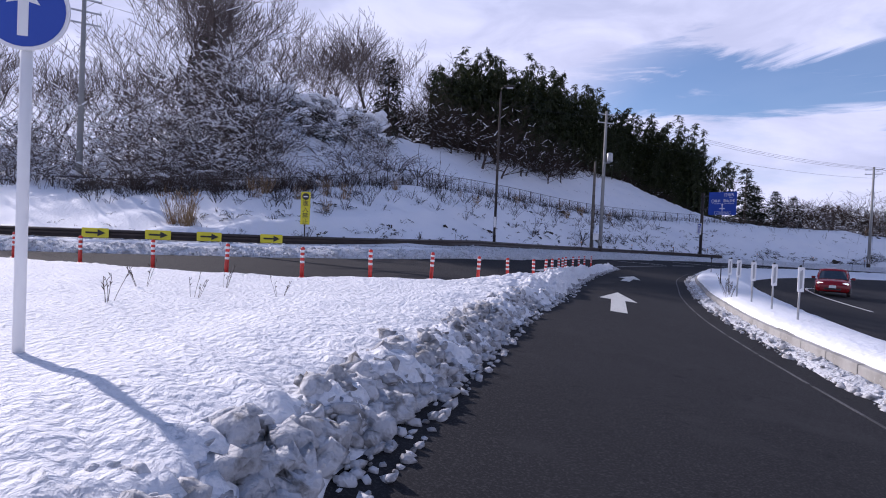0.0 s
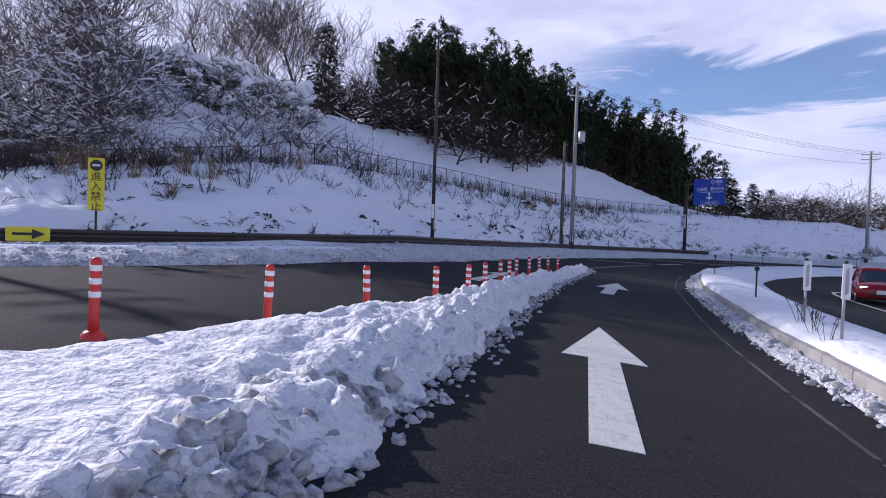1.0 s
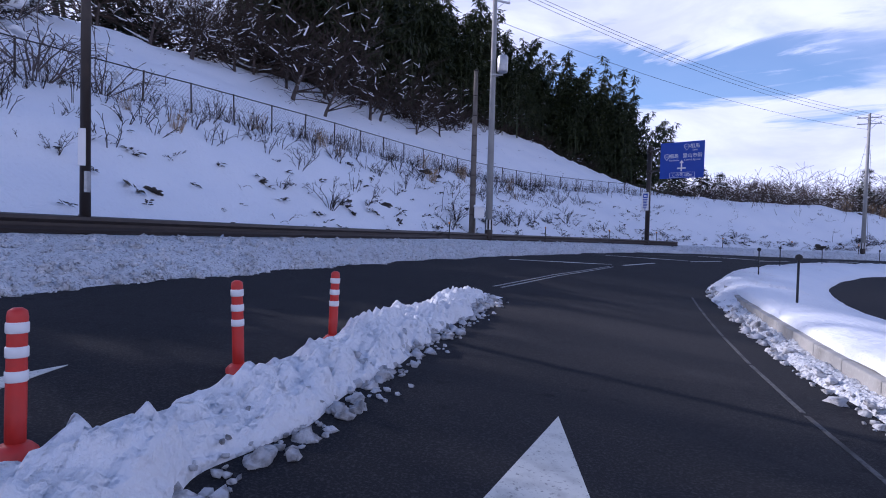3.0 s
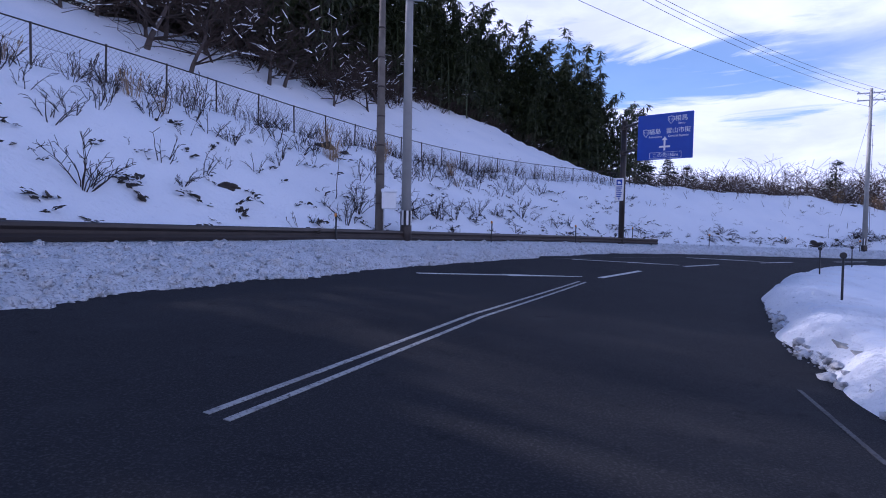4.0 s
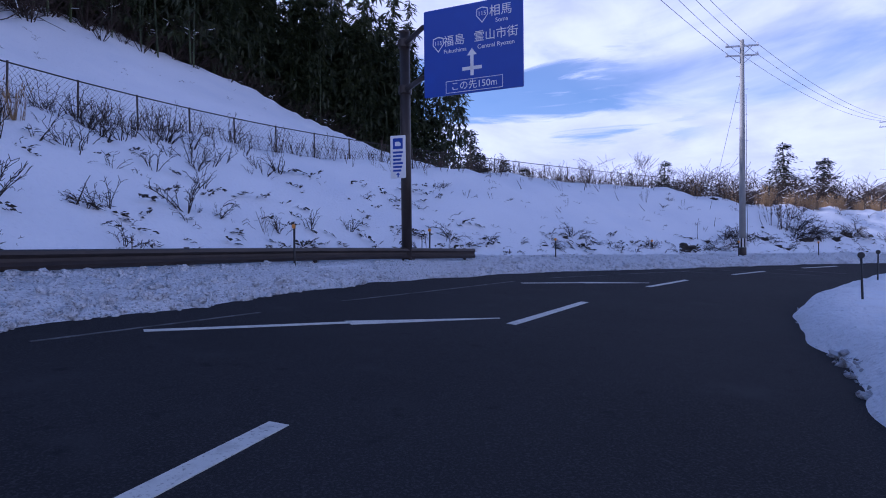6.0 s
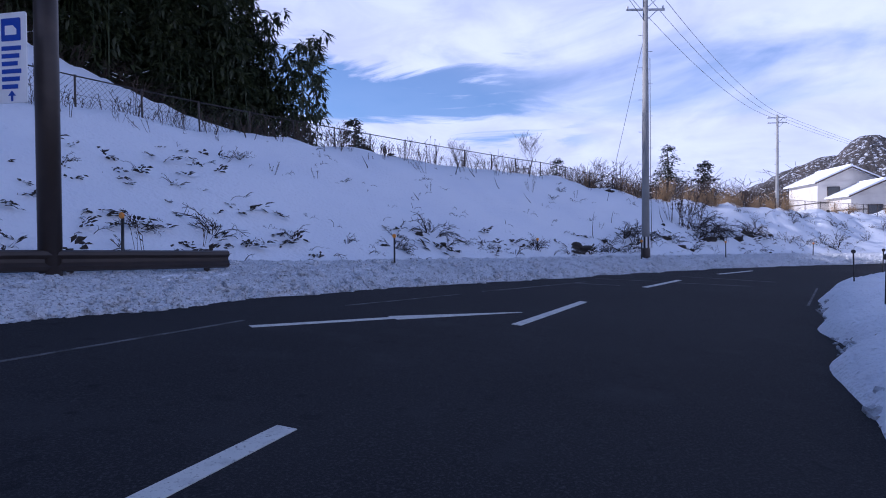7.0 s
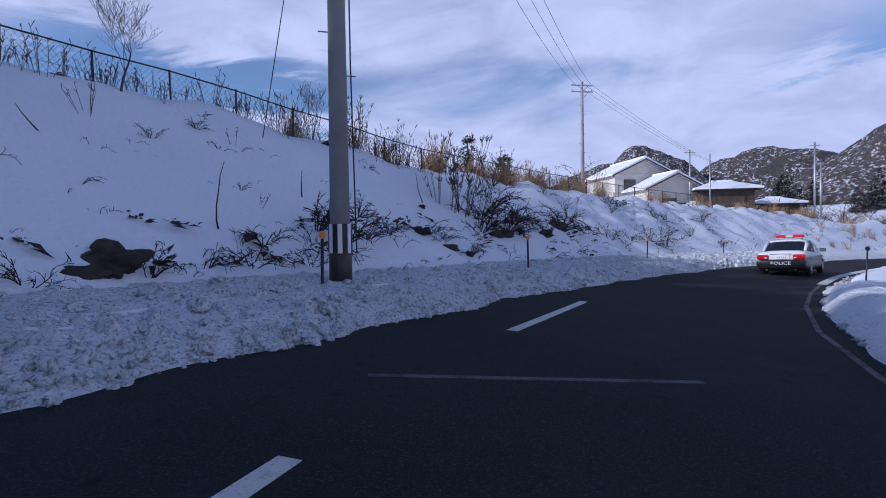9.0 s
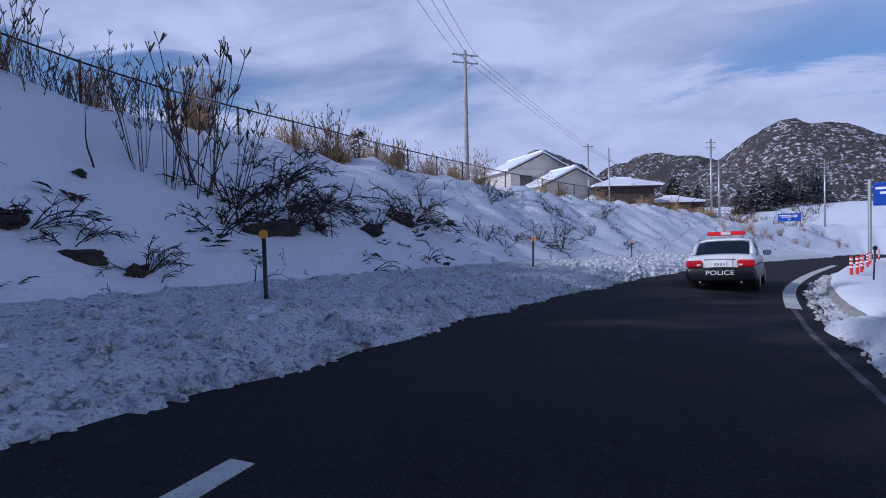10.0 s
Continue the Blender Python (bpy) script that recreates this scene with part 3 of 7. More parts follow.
for a, b in zip(INSIDE, INSIDE[1:]):
    dash(a, b, 0.3, "white edge line beside the inner kerb", "inner edge line")
for a, b in (((46, 62.7), (50, 64.0)), ((50, 64.0), (54, 64.85)), ((54, 64.85), (58, 65.4)), ((58, 65.4), (61.7, 65.72))):
    dash(a, b, 0.09, "faded white edge line at the side of the road", "edge lines", mat=FADED)
kerb_s, kerb_n = along(KERB)
for d in np.arange(22, 66, 2.0):
    ends = []
    for q in (d, d + 1.9):
        x, y, nx, ny = (float(np.interp(q, kerb_s, c)) for c in (KERB[:, 0], KERB[:, 1], kerb_n[:, 0], kerb_n[:, 1]))
        ends.append((x + 0.5 * nx, y + 0.5 * ny))
    dash(*ends, 0.045, "faded white edge line at the side of the road", "edge lines", mat=FAINT)
INNER = smooth([(16.6, 20), (17.4, 24), (18.3, 27.6), (19.4, 31), (20.6, 33.6), (22.0, 34.6), (23.4, 33.8)], 1.4)
for a, b in zip(INNER, INNER[1:]):
    dash(a, b, 0.16, "white line bounding the inner side lane", "side lane line")


# ---- flexible posts on the island ----
def lathe(rows, sides=16):
    """A turned body: rows of (radius, height)."""
    bm = bmesh.new()
    rings = [[bm.verts.new((r * math.cos(k * math.tau / sides), r * math.sin(k * math.tau / sides), z)) for k in range(sides)] for r, z in rows]
    for a, b in zip(rings, rings[1:]):
        for k in range(sides):
            bm.faces.new((a[k], a[(k + 1) % sides], b[(k + 1) % sides], b[k]))
    bm.faces.new(rings[0][::-1])
    bm.faces.new(rings[-1])
    return bm


def flexible_post():
    ob = thing("flexible_post", pose(0, 0, 0), "red flexible traffic post with white reflective bands standing in snow", "traffic post", "posts on the snow island")
    part("base", lathe([(0.10, -0.3), (0.10, 0.02), (0.07, 0.05), (0.05, 0.06)]), RED, ob, smooth=True)
    part("post", lathe([(0.045, 0), (0.047, 0.2), (0.044, 0.62), (0.047, 0.68), (0.042, 0.71), (0.02, 0.725)]), RED, ob, smooth=True)
    for z in (0.36, 0.48, 0.60):
        part("band", lathe([(0.047, z), (0.051, z + 0.005), (0.051, z + 0.05), (0.047, z + 0.055)]), WHITE, ob, "white reflective band", smooth=True)
    return ob


first = flexible_post()
for i, (x, y) in enumerate(((-11.6, 7.6), (-9.3, 7.15), (-7.05, 6.75), (-5.0, 6.4), (-3.2, 6.4), (-1.75, 6.9), (-0.53, 8.3), (0.57, 9.6), (1.36, 11.2), (2.17, 12.75), (2.65, 14.3), (2.97, 15.75), (3.33, 17.35), (3.62, 18.8), (3.87, 20.17), (4.36, 21.87), (4.83, 23.47), (5.33, 25.22), (5.84, 26.59))):
    m = pose(x, y, float(road_z(x, y)) + 0.02, random.uniform(-2, 2), random.uniform(-2, 2), random.uniform(0, 90))
    if i == 0:
        first.matrix_world = m
    else:
        copy_thing(first, m)
for i, (x, y) in enumerate(((69.5, 64.35), (70.4, 64.15), (71.8, 63.95), (74.5, 63.75), (77.4, 63.4), (80.5, 63.1), (83.6, 62.7), (87.2, 62.4), (91.2, 61.9))):
    tagged(copy_thing(first, pose(x, y, float(road_z(x, y)) + 0.30, 0, 0, 40 * i)), group="posts by the inner kerb")


# ---- white panel posts and dark delineators on the traffic island ----
def panel_post():
    ob = thing("panel_post", pose(0, 0, 0), "grey steel post with a narrow white marker panel in snow", "marker post", "panel posts on the island")
    part("pole", tube([(0, 0, -0.4), (0, 0, 1.05)], 0.022, 12), GALV, ob, smooth=True)
    part("panel", plate(rounded(0.13, 0.52, 0.015), 0.015), WHITE, ob, "white marker panel").location = (0, -0.042, 0.78)
    part("stripe", plate([(-0.024, -0.21), (0.026, -0.17), (0.024, 0.21), (-0.026, 0.17)], 0.004), GALV, ob, "grey slanting stripe").location = (0, -0.047, 0.78)
    part("cap", lathe([(0.028, 1.04), (0.028, 1.065), (0.014, 1.08)], 12), BLACK, ob)
    return ob


def dark_delineator():
    ob = thing("delineator_post", pose(0, 0, 0), "thin dark delineator post with a round reflector head", "delineator", "delineators by the kerb")
    part("post", tube([(0, 0, -0.4), (0, 0, 0.95)], 0.022, 8), BLACK, ob, smooth=True)
    part("reflector", lathe([(0.0, -0.018), (0.06, -0.018), (0.065, 0), (0.06, 0.018), (0.0, 0.018)], 14), BLACK, ob, "round dark reflector head").matrix_basis = pose(0, 0, 1.0, 90)
    return ob


first = panel_post()
for i, (x, y) in enumerate(((7.5, 6.9), (7.75, 8.7), (8.0, 10.5), (8.25, 12.2), (8.6, 13.85))):
    m = pose(x, y, float(road_z(x, y)) + 0.50, 0, random.uniform(-1.5, 1.5), 4)
    if i == 0:
        first.matrix_world = m
    else:
        copy_thing(first, m)
first = dark_delineator()
for i, (x, y) in enumerate(((10.15, 19.05), (13.8, 31.2), (18.2, 40.0), (23.5, 47.3), (29.6, 53.1), (36.2, 57.1), (43.2, 60.8), (50.2, 63.0), (58.5, 64.2), (66.9, 64.0))):
    m = pose(x, y, float(road_z(x, y)) + (0.33 if i else 0.22), random.uniform(-2, 2), random.uniform(-2, 2), -35 - 2 * i)
    if i == 0:
        first.matrix_world = m
    else:
        copy_thing(first, m)


# ---- delineators at the foot of the bank ----
def amber_delineator():
    ob = thing("roadside_delineator", pose(0, 0, 0), "dark post with a round amber reflector at the snowy bank", "delineator", "delineators along the bank")
    part("post", tube([(0, 0, -0.6), (0, 0, 0.92)], 0.028, 8), BLACK, ob, smooth=True)
    part("reflector", lathe([(0.0, -0.02), (0.055, -0.02), (0.06, 0), (0.055, 0.02), (0.0, 0.02)], 14), ORANGE, ob, "round amber reflector").matrix_basis = pose(0, -0.02, 0.98, 90)
    part("bracket", box((0.05, 0.04, 0.10), (0, 0, 0.9), 0.006), BLACK, ob)
    return ob


first = amber_delineator()
for i, (x, y, z) in enumerate(((30.93, 66.99, 0.84), (39.06, 70.57, 0.71), (44.9, 70.3, 0.59), (52.77, 71.4, 0.485), (62.6, 72.0, 0.32), (73.5, 72.1, 0.1), (24.12, 63.9, 1.2), (19.28, 60.1, 1.23), (13.72, 54.9, 1.28), (7.64, 46.9, 1.31))):
    m = pose(x, y, z - 0.98, 0, random.uniform(-2, 2), -40 - 3 * i)
    if i == 0:
        first.matrix_world = m
    else:
        copy_thing(first, m)

# ---- guard rail ----
RAIL = smooth([(-45, 4), (-30, 9.2), (-20, 12.0), (-12.4, 14.9), (-8.7, 17.0), (-5.2, 20.5), (-2.2, 25.5), (-0.2, 30.4), (2.2, 36), (5.0, 42), (8.0, 47.6), (12.9, 54.0), (17.5, 59.0), (21.5, 62.2), (26.0, 64.4)], 0.5)


def build_rail():
    s, nrm = along(RAIL)
    rail = thing("guard_rail", pose(0, 0, 0), "dark brown steel guard rail half buried in plowed snow", "guard rail")
    section = [(0.0, -0.175), (0.05, -0.15), (0.07, -0.09), (0.02, -0.03), (0.02, 0.03), (0.07, 0.09), (0.05, 0.15), (0.0, 0.175)]
    top = road_z(RAIL[:, 0], RAIL[:, 1]) + np.interp(s, [0, s[-1]], [0.62, 0.60])
    step = 4.0
    ends = list(np.arange(0, s[-1] - 1, step)) + [s[-1]]
    for a, b in zip(ends, ends[1:]):
        bm = bmesh.new()
        rows = []
        for d in np.linspace(a, b, 5):
            x, y, nx, ny, z = (np.interp(d, s, c) for c in (RAIL[:, 0], RAIL[:, 1], nrm[:, 0], nrm[:, 1], top))
            rows.append([bm.verts.new((x - nx * o, y - ny * o, z + h)) for o, h in section + [(-0.005, 0.175), (-0.005, -0.175)]])
        n = len(rows[0])
        for r0, r1 in zip(rows, rows[1:]):
            for k in range(n):
                bm.faces.new((r0[k], r1[k], r1[(k + 1) % n], r0[(k + 1) % n]))
        bm.faces.new(rows[0])
        bm.faces.new(rows[-1][::-1])
        bmesh.ops.recalc_face_normals(bm, faces=bm.faces)
        part("beam", bm, DARK_STEEL, rail)
    me = mesh_of("post", tube([(0, 0, -0.9), (0, 0, 0.2)], 0.057, 12))
    me.materials.append(DARK_STEEL)
    blk = mesh_of("bracket", box((0.07, 0.12, 0.2), (0, 0, 0), 0.01))
    blk.materials.append(DARK_STEEL)
    for d in ends:
        d = min(max(d, 0.3), s[-1] - 0.4)
        x, y, nx, ny, z = (np.interp(d, s, c) for c in (RAIL[:, 0], RAIL[:, 1], nrm[:, 0], nrm[:, 1], top))
        p = part("post", me, None, rail)
        p.matrix_basis = pose(x + nx * 0.12, y + ny * 0.12, z)
        q = part("bracket", blk, None, rail)
        q.matrix_basis = pose(x + nx * 0.04, y + ny * 0.04, z, 0, 0, math.degrees(math.atan2(ny, nx)))
    return s, nrm, top


rail_s, rail_n, rail_top = build_rail()


def chevron(x, y, z, yaw):
    ob = thing("arrow_board", pose(x, y, z, 0, 0, yaw), "yellow board with a black right-pointing arrow on the guard rail", "sign", "arrow boards on the rail")
    part("board", plate(rounded(0.92, 0.36, 0.03), 0.015), YELLOW, ob)
    part("arrow", plate([(-0.33, -0.035), (0.08, -0.035), (0.08, -0.13), (0.36, 0), (0.08, 0.13), (0.08, 0.035), (-0.33, 0.035)], 0.004), BLACK, ob, "black arrow").location = (0, -0.005, 0)
    for dx in (-0.3, 0.3):
        part("clamp", box((0.04, 0.1, 0.3), (dx, 0.06, 0), 0.005), GALV, ob)


for d in (0.0, 2.13, 4.2, 6.35):
    x, y = -8.62 - d * 0.872, 16.7 - d * 0.49
    k = int(np.argmin((RAIL[:, 0] - x) ** 2 + (RAIL[:, 1] - y) ** 2))
    x, y = RAIL[k] - rail_n[k] * 0.12
    chevron(x, y, rail_top[k] + 0.03, math.degrees(math.atan2(rail_n[k][1], rail_n[k][0])) - 90)


# ---- signs ----
def yellow_sign():
    z0 = ground_z(-7.6, 17.95)
    ob = thing("no_entry_sign", pose(-7.59, 17.94, 2.85, 0, 0, 22), "tall yellow no-entry board with black characters on a dark post", "sign")
    part("post", tube([(0, 0.04, -3.2), (0, 0.04, -0.2)], 0.03, 10), DARK_STEEL, ob)
    part("board", plate(rounded(0.40, 1.42, 0.02), 0.015), YELLOW, ob).location = (0, 0, -0.62)
    part("ring", lathe([(0.0, -0.004), (0.15, -0.004), (0.15, 0.004), (0.0, 0.004)], 24), BLACK, ob, "dark no-entry disc").matrix_basis = pose(0, -0.005, -0.11, 90)
    part("bar", box((0.19, 0.006, 0.05), (0, -0.012, -0.11)), WHITE, ob, "white bar")
    for i, c in enumerate("進入禁止"):
        part("character", text_bm(c, 0.27, (0, -0.42 - 0.27 * i), -0.006, 0.003), BLACK, ob, "black character")


yellow_sign()


def disc(r, y, n=32):
    return lathe([(0.0, -0.01), (r, -0.01), (r, 0.01), (0.0, 0.01)], n)


def round_sign():
    x, y = -2.12, -2.06
    z = float(road_z(x, y)) + 0.08
    ob = thing("direction_sign", pose(x, y, z, 0, 0, 20), "round blue arrow sign on a white pole in snow", "sign")
    part("pole", tube([(0, 0.05, -0.4), (0, 0.05, 2.95)], 0.04, 14), WHITE, ob, smooth=True)
    rim = part("rim", disc(0.30, 0), WHITE, ob, "white rim")
    rim.matrix_basis = pose(0, 0, 2.75 - z, 90)
    face = part("face", disc(0.275, 0), BLUE, ob, "blue sign face")
    face.matrix_basis = pose(0, -0.006, 2.75 - z, 90)
    part("arrow", plate([(-0.035, -0.2), (0.035, -0.2), (0.035, 0.05), (0.11, 0.03), (0, 0.2), (-0.11, 0.03), (-0.035, 0.05)], 0.003), WHITE, ob, "white arrow").location = (0, -0.02, 2.75 - z)
    for h in (2.4, 2.65):
        part("clamp", box((0.10, 0.06, 0.03), (0, 0.03, h), 0.004), GALV, ob)


round_sign()


def guide_sign():
    px, py = 23.11, 63.18
    zb = ground_z(px, py)
    ob = thing("guide_sign", pose(px, py, zb), "large blue route guide sign on a dark brown cantilever post", "road sign")
    part("post", tube([(0, 0, -0.6), (0, 0, 7.62 - zb)], 0.17, 18), DARK_STEEL, ob, smooth=True)
    part("cap", lathe([(0.185, 7.6 - zb), (0.185, 7.66 - zb), (0.05, 7.70 - zb)], 18), DARK_STEEL, ob)
    a, b = Vector((23.21 - px, 61.41 - py, 0)), Vector((25.42 - px, 59.34 - py, 0))
    yaw = math.degrees(math.atan2(b.y - a.y, b.x - a.x))
    mid = (a + b) / 2
    board = part("board", plate(rounded(3.03, 2.55, 0.04), 0.04), BLUE, ob, "blue sign board with white writing")
    board.matrix_basis = pose(mid.x, mid.y, 6.345 - zb, 0, 0, yaw)
    out = pose(0, 0, 0, 0, 0, yaw) @ Vector((-0.2, 0, 0))
    for z in (7.25, 5.75):
        part("arm", tube([(0, 0, z - zb), (a.x * 0.9 + 0.05, a.y * 0.9 + 0.05, z - zb), (mid.x, mid.y + 0.12, z - zb)], [0.09, 0.08, 0.06], 12), DARK_STEEL, ob, smooth=True)
        part("flange", lathe([(0.22, z - zb - 0.12), (0.22, z - zb + 0.12)], 16), DARK_STEEL, ob)

    def lay(me, label="white lettering"):
        o = part("lettering", me, WHITE, board, label)
        o.location = (0, -0.006, 0)
        return o

    lay(text_bm("相馬", 0.34, (0.87, 0.93), 0, 0.003))
    lay(text_bm("Soma", 0.17, (0.90, 0.67), 0, 0.003))
    lay(text_bm("霊山市街", 0.33, (0.72, 0.28), 0, 0.003))
    lay(text_bm("Central Ryozen", 0.175, (0.72, 0.0), 0, 0.003))
    lay(text_bm("福島", 0.34, (-0.55, 0.28), 0, 0.003))
    lay(text_bm("Fukushima", 0.17, (-0.52, 0.0), 0, 0.003))
    lay(text_bm("この先150m", 0.27, (0.05, -1.05), 0, 0.003))
    lay(plate([(-0.05, -0.78), (0.05, -0.78), (0.05, -0.2), (0.15, -0.2), (0, 0.0), (-0.15, -0.2), (-0.05, -0.2)], 0.004), "white arrow")
    lay(plate([(-0.30, -0.62), (0.30, -0.62), (0.30, -0.52), (-0.30, -0.52)], 0.0035), "white cross bar")
    for z0, z1, x0, x1 in ((-1.22, -1.205, -0.82, 0.92), (-0.885, -0.87, -0.82, 0.92), (-1.22, -0.87, -0.82, -0.805), (-1.22, -0.87, 0.905, 0.92)):
        lay(plate([(x0, z0), (x1, z0), (x1, z1), (x0, z1)], 0.004), "white frame")
    for sx, sz in ((0.32, 0.9), (-1.05, 0.25)):
        shield = [(-0.17, 0.17), (0, 0.22), (0.17, 0.17), (0.18, -0.02), (0.0, -0.24), (-0.18, -0.02)]
        lay(plate([(sx + x, sz + z) for x, z in shield], 0.003), "white route shield")
        o = part("shield_face", plate([(sx + x * 0.84, sz + z * 0.84) for x, z in shield], 0.003), BLUE, board)
        o.location = (0, -0.010, 0)
        o = part("route_number", text_bm("115", 0.17, (sx, sz + 0.02), 0, 0.002), WHITE, board, "white route number")
        o.location = (0, -0.014, 0)
    info = part("info_plate", plate(rounded(0.52, 1.35, 0.03), 0.02), WHITE, ob, "white plate with blue symbol and small bars")
    info.matrix_basis = pose(22.72 - px, 62.72 - py, 3.5 - zb, 0, 0, yaw + 4)
    o = part("symbol", plate(rounded(0.34, 0.34, 0.02), 0.003), BLUE, info, "blue facility symbol")
    o.location = (0, -0.005, 0.42)
    o = part("mark", plate([(-0.1, -0.08), (0.1, -0.08), (0.1, 0.0), (0.04, 0.06), (-0.1, 0.06)], 0.003), WHITE, info)
    o.location = (0, -0.009, 0.42)
    for k in range(6):
        o = part("bar", plate([(-0.17, -0.04), (0.17 - 0.03 * (k % 3), -0.04), (0.17 - 0.03 * (k % 3), 0.025), (-0.17, 0.025)], 0.003), BLUE, info)
        o.location = (0, -0.005, 0.15 - 0.115 * k)
    o = part("small_arrow", plate([(-0.02, -0.08), (0.02, -0.08), (0.02, 0.0), (0.07, 0.0), (0, 0.08), (-0.07, 0.0), (-0.02, 0.0)], 0.003), BLUE, info)
    o.location = (0, -0.005, -0.57)


guide_sign()


# ---- poles ----
def stripe_wrap(ob, z0, r, n=14):
    """Upright dark and light strips round the foot of a pole."""
    for k in range(n):
        a = math.tau * k / n
        o = part("strip", box((0.02, r * 0.40, 0.52), (0, 0, 0), 0.003), WHITE if k % 2 else BLACK, ob, "light strip" if k % 2 else "dark strip")
        o.matrix_basis = pose(math.cos(a) * r, math.sin(a) * r, z0 + 0.72, 0, 0, math.degrees(a))
    part("guard", lathe([(r - 0.004, z0 - 0.1), (r + 0.004, z0 - 0.09), (r + 0.004, z0 + 0.44), (r - 0.004, z0 + 0.45)], 24), DARK_STEEL, ob, "dark guard sheet", smooth=True)


def insulator():
    return lathe([(0.02, 0), (0.05, 0.02), (0.03, 0.05), (0.055, 0.07), (0.03, 0.10), (0.05, 0.12), (0.02, 0.15)], 10)


INS = mesh_of("insulator", insulator())
INS.materials.append(WHITE)


def crossarm(ob, z, yaw, wide=1.8):
    o = part("crossarm", box((wide, 0.09, 0.09), (0, 0, 0), 0.008), GALV, ob, "steel crossarm")
    o.matrix_basis = pose(0, 0, z, 0, 0, yaw)
    for x in (-0.46 * wide, 0.0, 0.46 * wide):
        q = part("insulator", INS, None, o)
        q.location = (x, 0, 0.04)
    part("brace", tube([(0.0, 0.02, -0.55), (0.55, 0.02, -0.03)], 0.018, 6), GALV, o)
    return o


def utility_pole(x, y, top, r0, r1, yaw, arms, wrap=True, label="", transformer=False, mat=None):
    zb = ground_z(x, y) - 0.05
    ob = thing("utility_pole", pose(x, y, zb), label, "utility pole", "utility poles")
    h = top - zb
    part("shaft", tube([(0, 0, -1.0), (0, 0, h * 0.5), (0, 0, h)], [r0, (r0 + r1) / 2, r1], 18), mat or POLE_CONC, ob, smooth=True)
    if wrap:
        stripe_wrap(ob, 0.15, r0 + 0.012)
    for z in arms:
        crossarm(ob, h - z, yaw)
    for k in range(10):
        z = h * 0.3 + k * 0.75
        if z < h - 1:
            o = part("step_bolt", tube([(0, 0, 0), (r0 + 0.14, 0, 0)], 0.012, 6), GALV, ob)
            o.matrix_basis = pose(0, 0, z, 0, 0, yaw + 180 * (k % 2))
    if transformer:
        for dy in (0.45,):
            o = part("transformer", lathe([(0.25, 0), (0.27, 0.05), (0.27, 0.75), (0.2, 0.85), (0.05, 0.9)], 16), GALV, ob, "grey cylindrical transformer", smooth=True)
            o.matrix_basis = pose(0.45 * math.cos(radians(yaw - 90)) + 0.25, 0.45 * math.sin(radians(yaw - 90)), h - 4.9)
            part("bracket", box((0.6, 0.08, 0.08), (0.2, -0.15, h - 4.95)), GALV, ob)
    return ob


utility_pole(9.79, 50.13, 14.0, 0.19, 0.11, 25, (0.3, 1.1), label="tall grey concrete utility pole with crossarms and transformer", transformer=True)
guyed = utility_pole(45.5, 70.57, 12.3, 0.19, 0.11, -30, (0.35, 0.9), label="tall grey concrete utility pole with striped guard at its foot")
part("ground_wire", tube([(0.26, -0.14, 0.6), (0.21, -0.11, 4.0), (0.19, -0.10, 9.5)], 0.014, 6), BLACK, guyed, "thin black wire down the shaft")
utility_pole(80.07, 84.37, 12.75, 0.17, 0.10, -38, (0.3, 0.8), wrap=False, label="grey concrete utility pole beyond the bank crest")


def dark_pole():
    x, y = 8.86, 49.38
    zb = ground_z(x, y)
    ob = thing("steel_pole", pose(x, y, zb), "dark weathered pole with a snow-capped meter box", "pole")
    part("shaft", tube([(0, 0, -0.8), (0, 0, 4), (0, 0, 9.0 - zb)], [0.16, 0.14, 0.10], 16), material("weathered_brown", (0.10, 0.085, 0.07), 0.8, spots=[(2, 0.4, 0.7, (0.16, 0.14, 0.12))]), ob, smooth=True)
    part("cap", lathe([(0.12, 9.0 - zb), (0.12, 9.06 - zb), (0.03, 9.1 - zb)], 16), DARK_STEEL, ob)
    m = part("meter_box", box((0.5, 0.25, 0.55), (0.33, -0.28, 1.88 - zb), 0.02), WHITE, ob, "pale grey meter box")
    part("lid_snow", box((0.56, 0.32, 0.14), (0.33, -0.28, 2.22 - zb), 0.06), SNOW, ob, "cap of snow")
    for dx in (0.15,):
        part("conduit", tube([(dx, -0.28, -0.3), (dx, -0.28, 1.62 - zb)], 0.022, 8), GALV, ob)
    for k in range(7):
        part("band", lathe([(0.15 - 0.004 * k, 1.0 + k), (0.158 - 0.004 * k, 1.01 + k), (0.158 - 0.004 * k, 1.05 + k), (0.15 - 0.004 * k, 1.06 + k)], 16), DARK_STEEL, ob)


dark_pole()


def street_lamp():
    x, y = 0.22, 31.6
    zb = ground_z(x, y)
    ob = thing("street_lamp", pose(x, y, zb), "slim dark brown street lamp with a short arm", "street lamp")
    h = 11.2 - zb
    part("pole", tube([(0, 0, -0.6), (0, 0, h * 0.5), (0, 0, h - 0.3), (0.06, -0.03, h - 0.05), (0.25, -0.1, h)], [0.10, 0.08, 0.055, 0.05, 0.045], 14), DARK_STEEL, ob, smooth=True)
    head = part("lamp_head", box((0.62, 0.26, 0.13), (0.55, -0.2, h + 0.02), 0.04, None), DARK_STEEL, ob, "flat dark lamp head")
    part("lens", box((0.42, 0.2, 0.03), (0.58, -0.2, h - 0.06), 0.01), WHITE, head)
    part("hatch", box((0.06, 0.13, 0.4), (0.07, -0.05, 1.1), 0.01), GALV, ob, "grey service hatch")
    part("plate", box((0.14, 0.02, 0.7), (0.0, -0.11, 1.75), 0.005), WHITE, ob, "white number plate strip")


street_lamp()


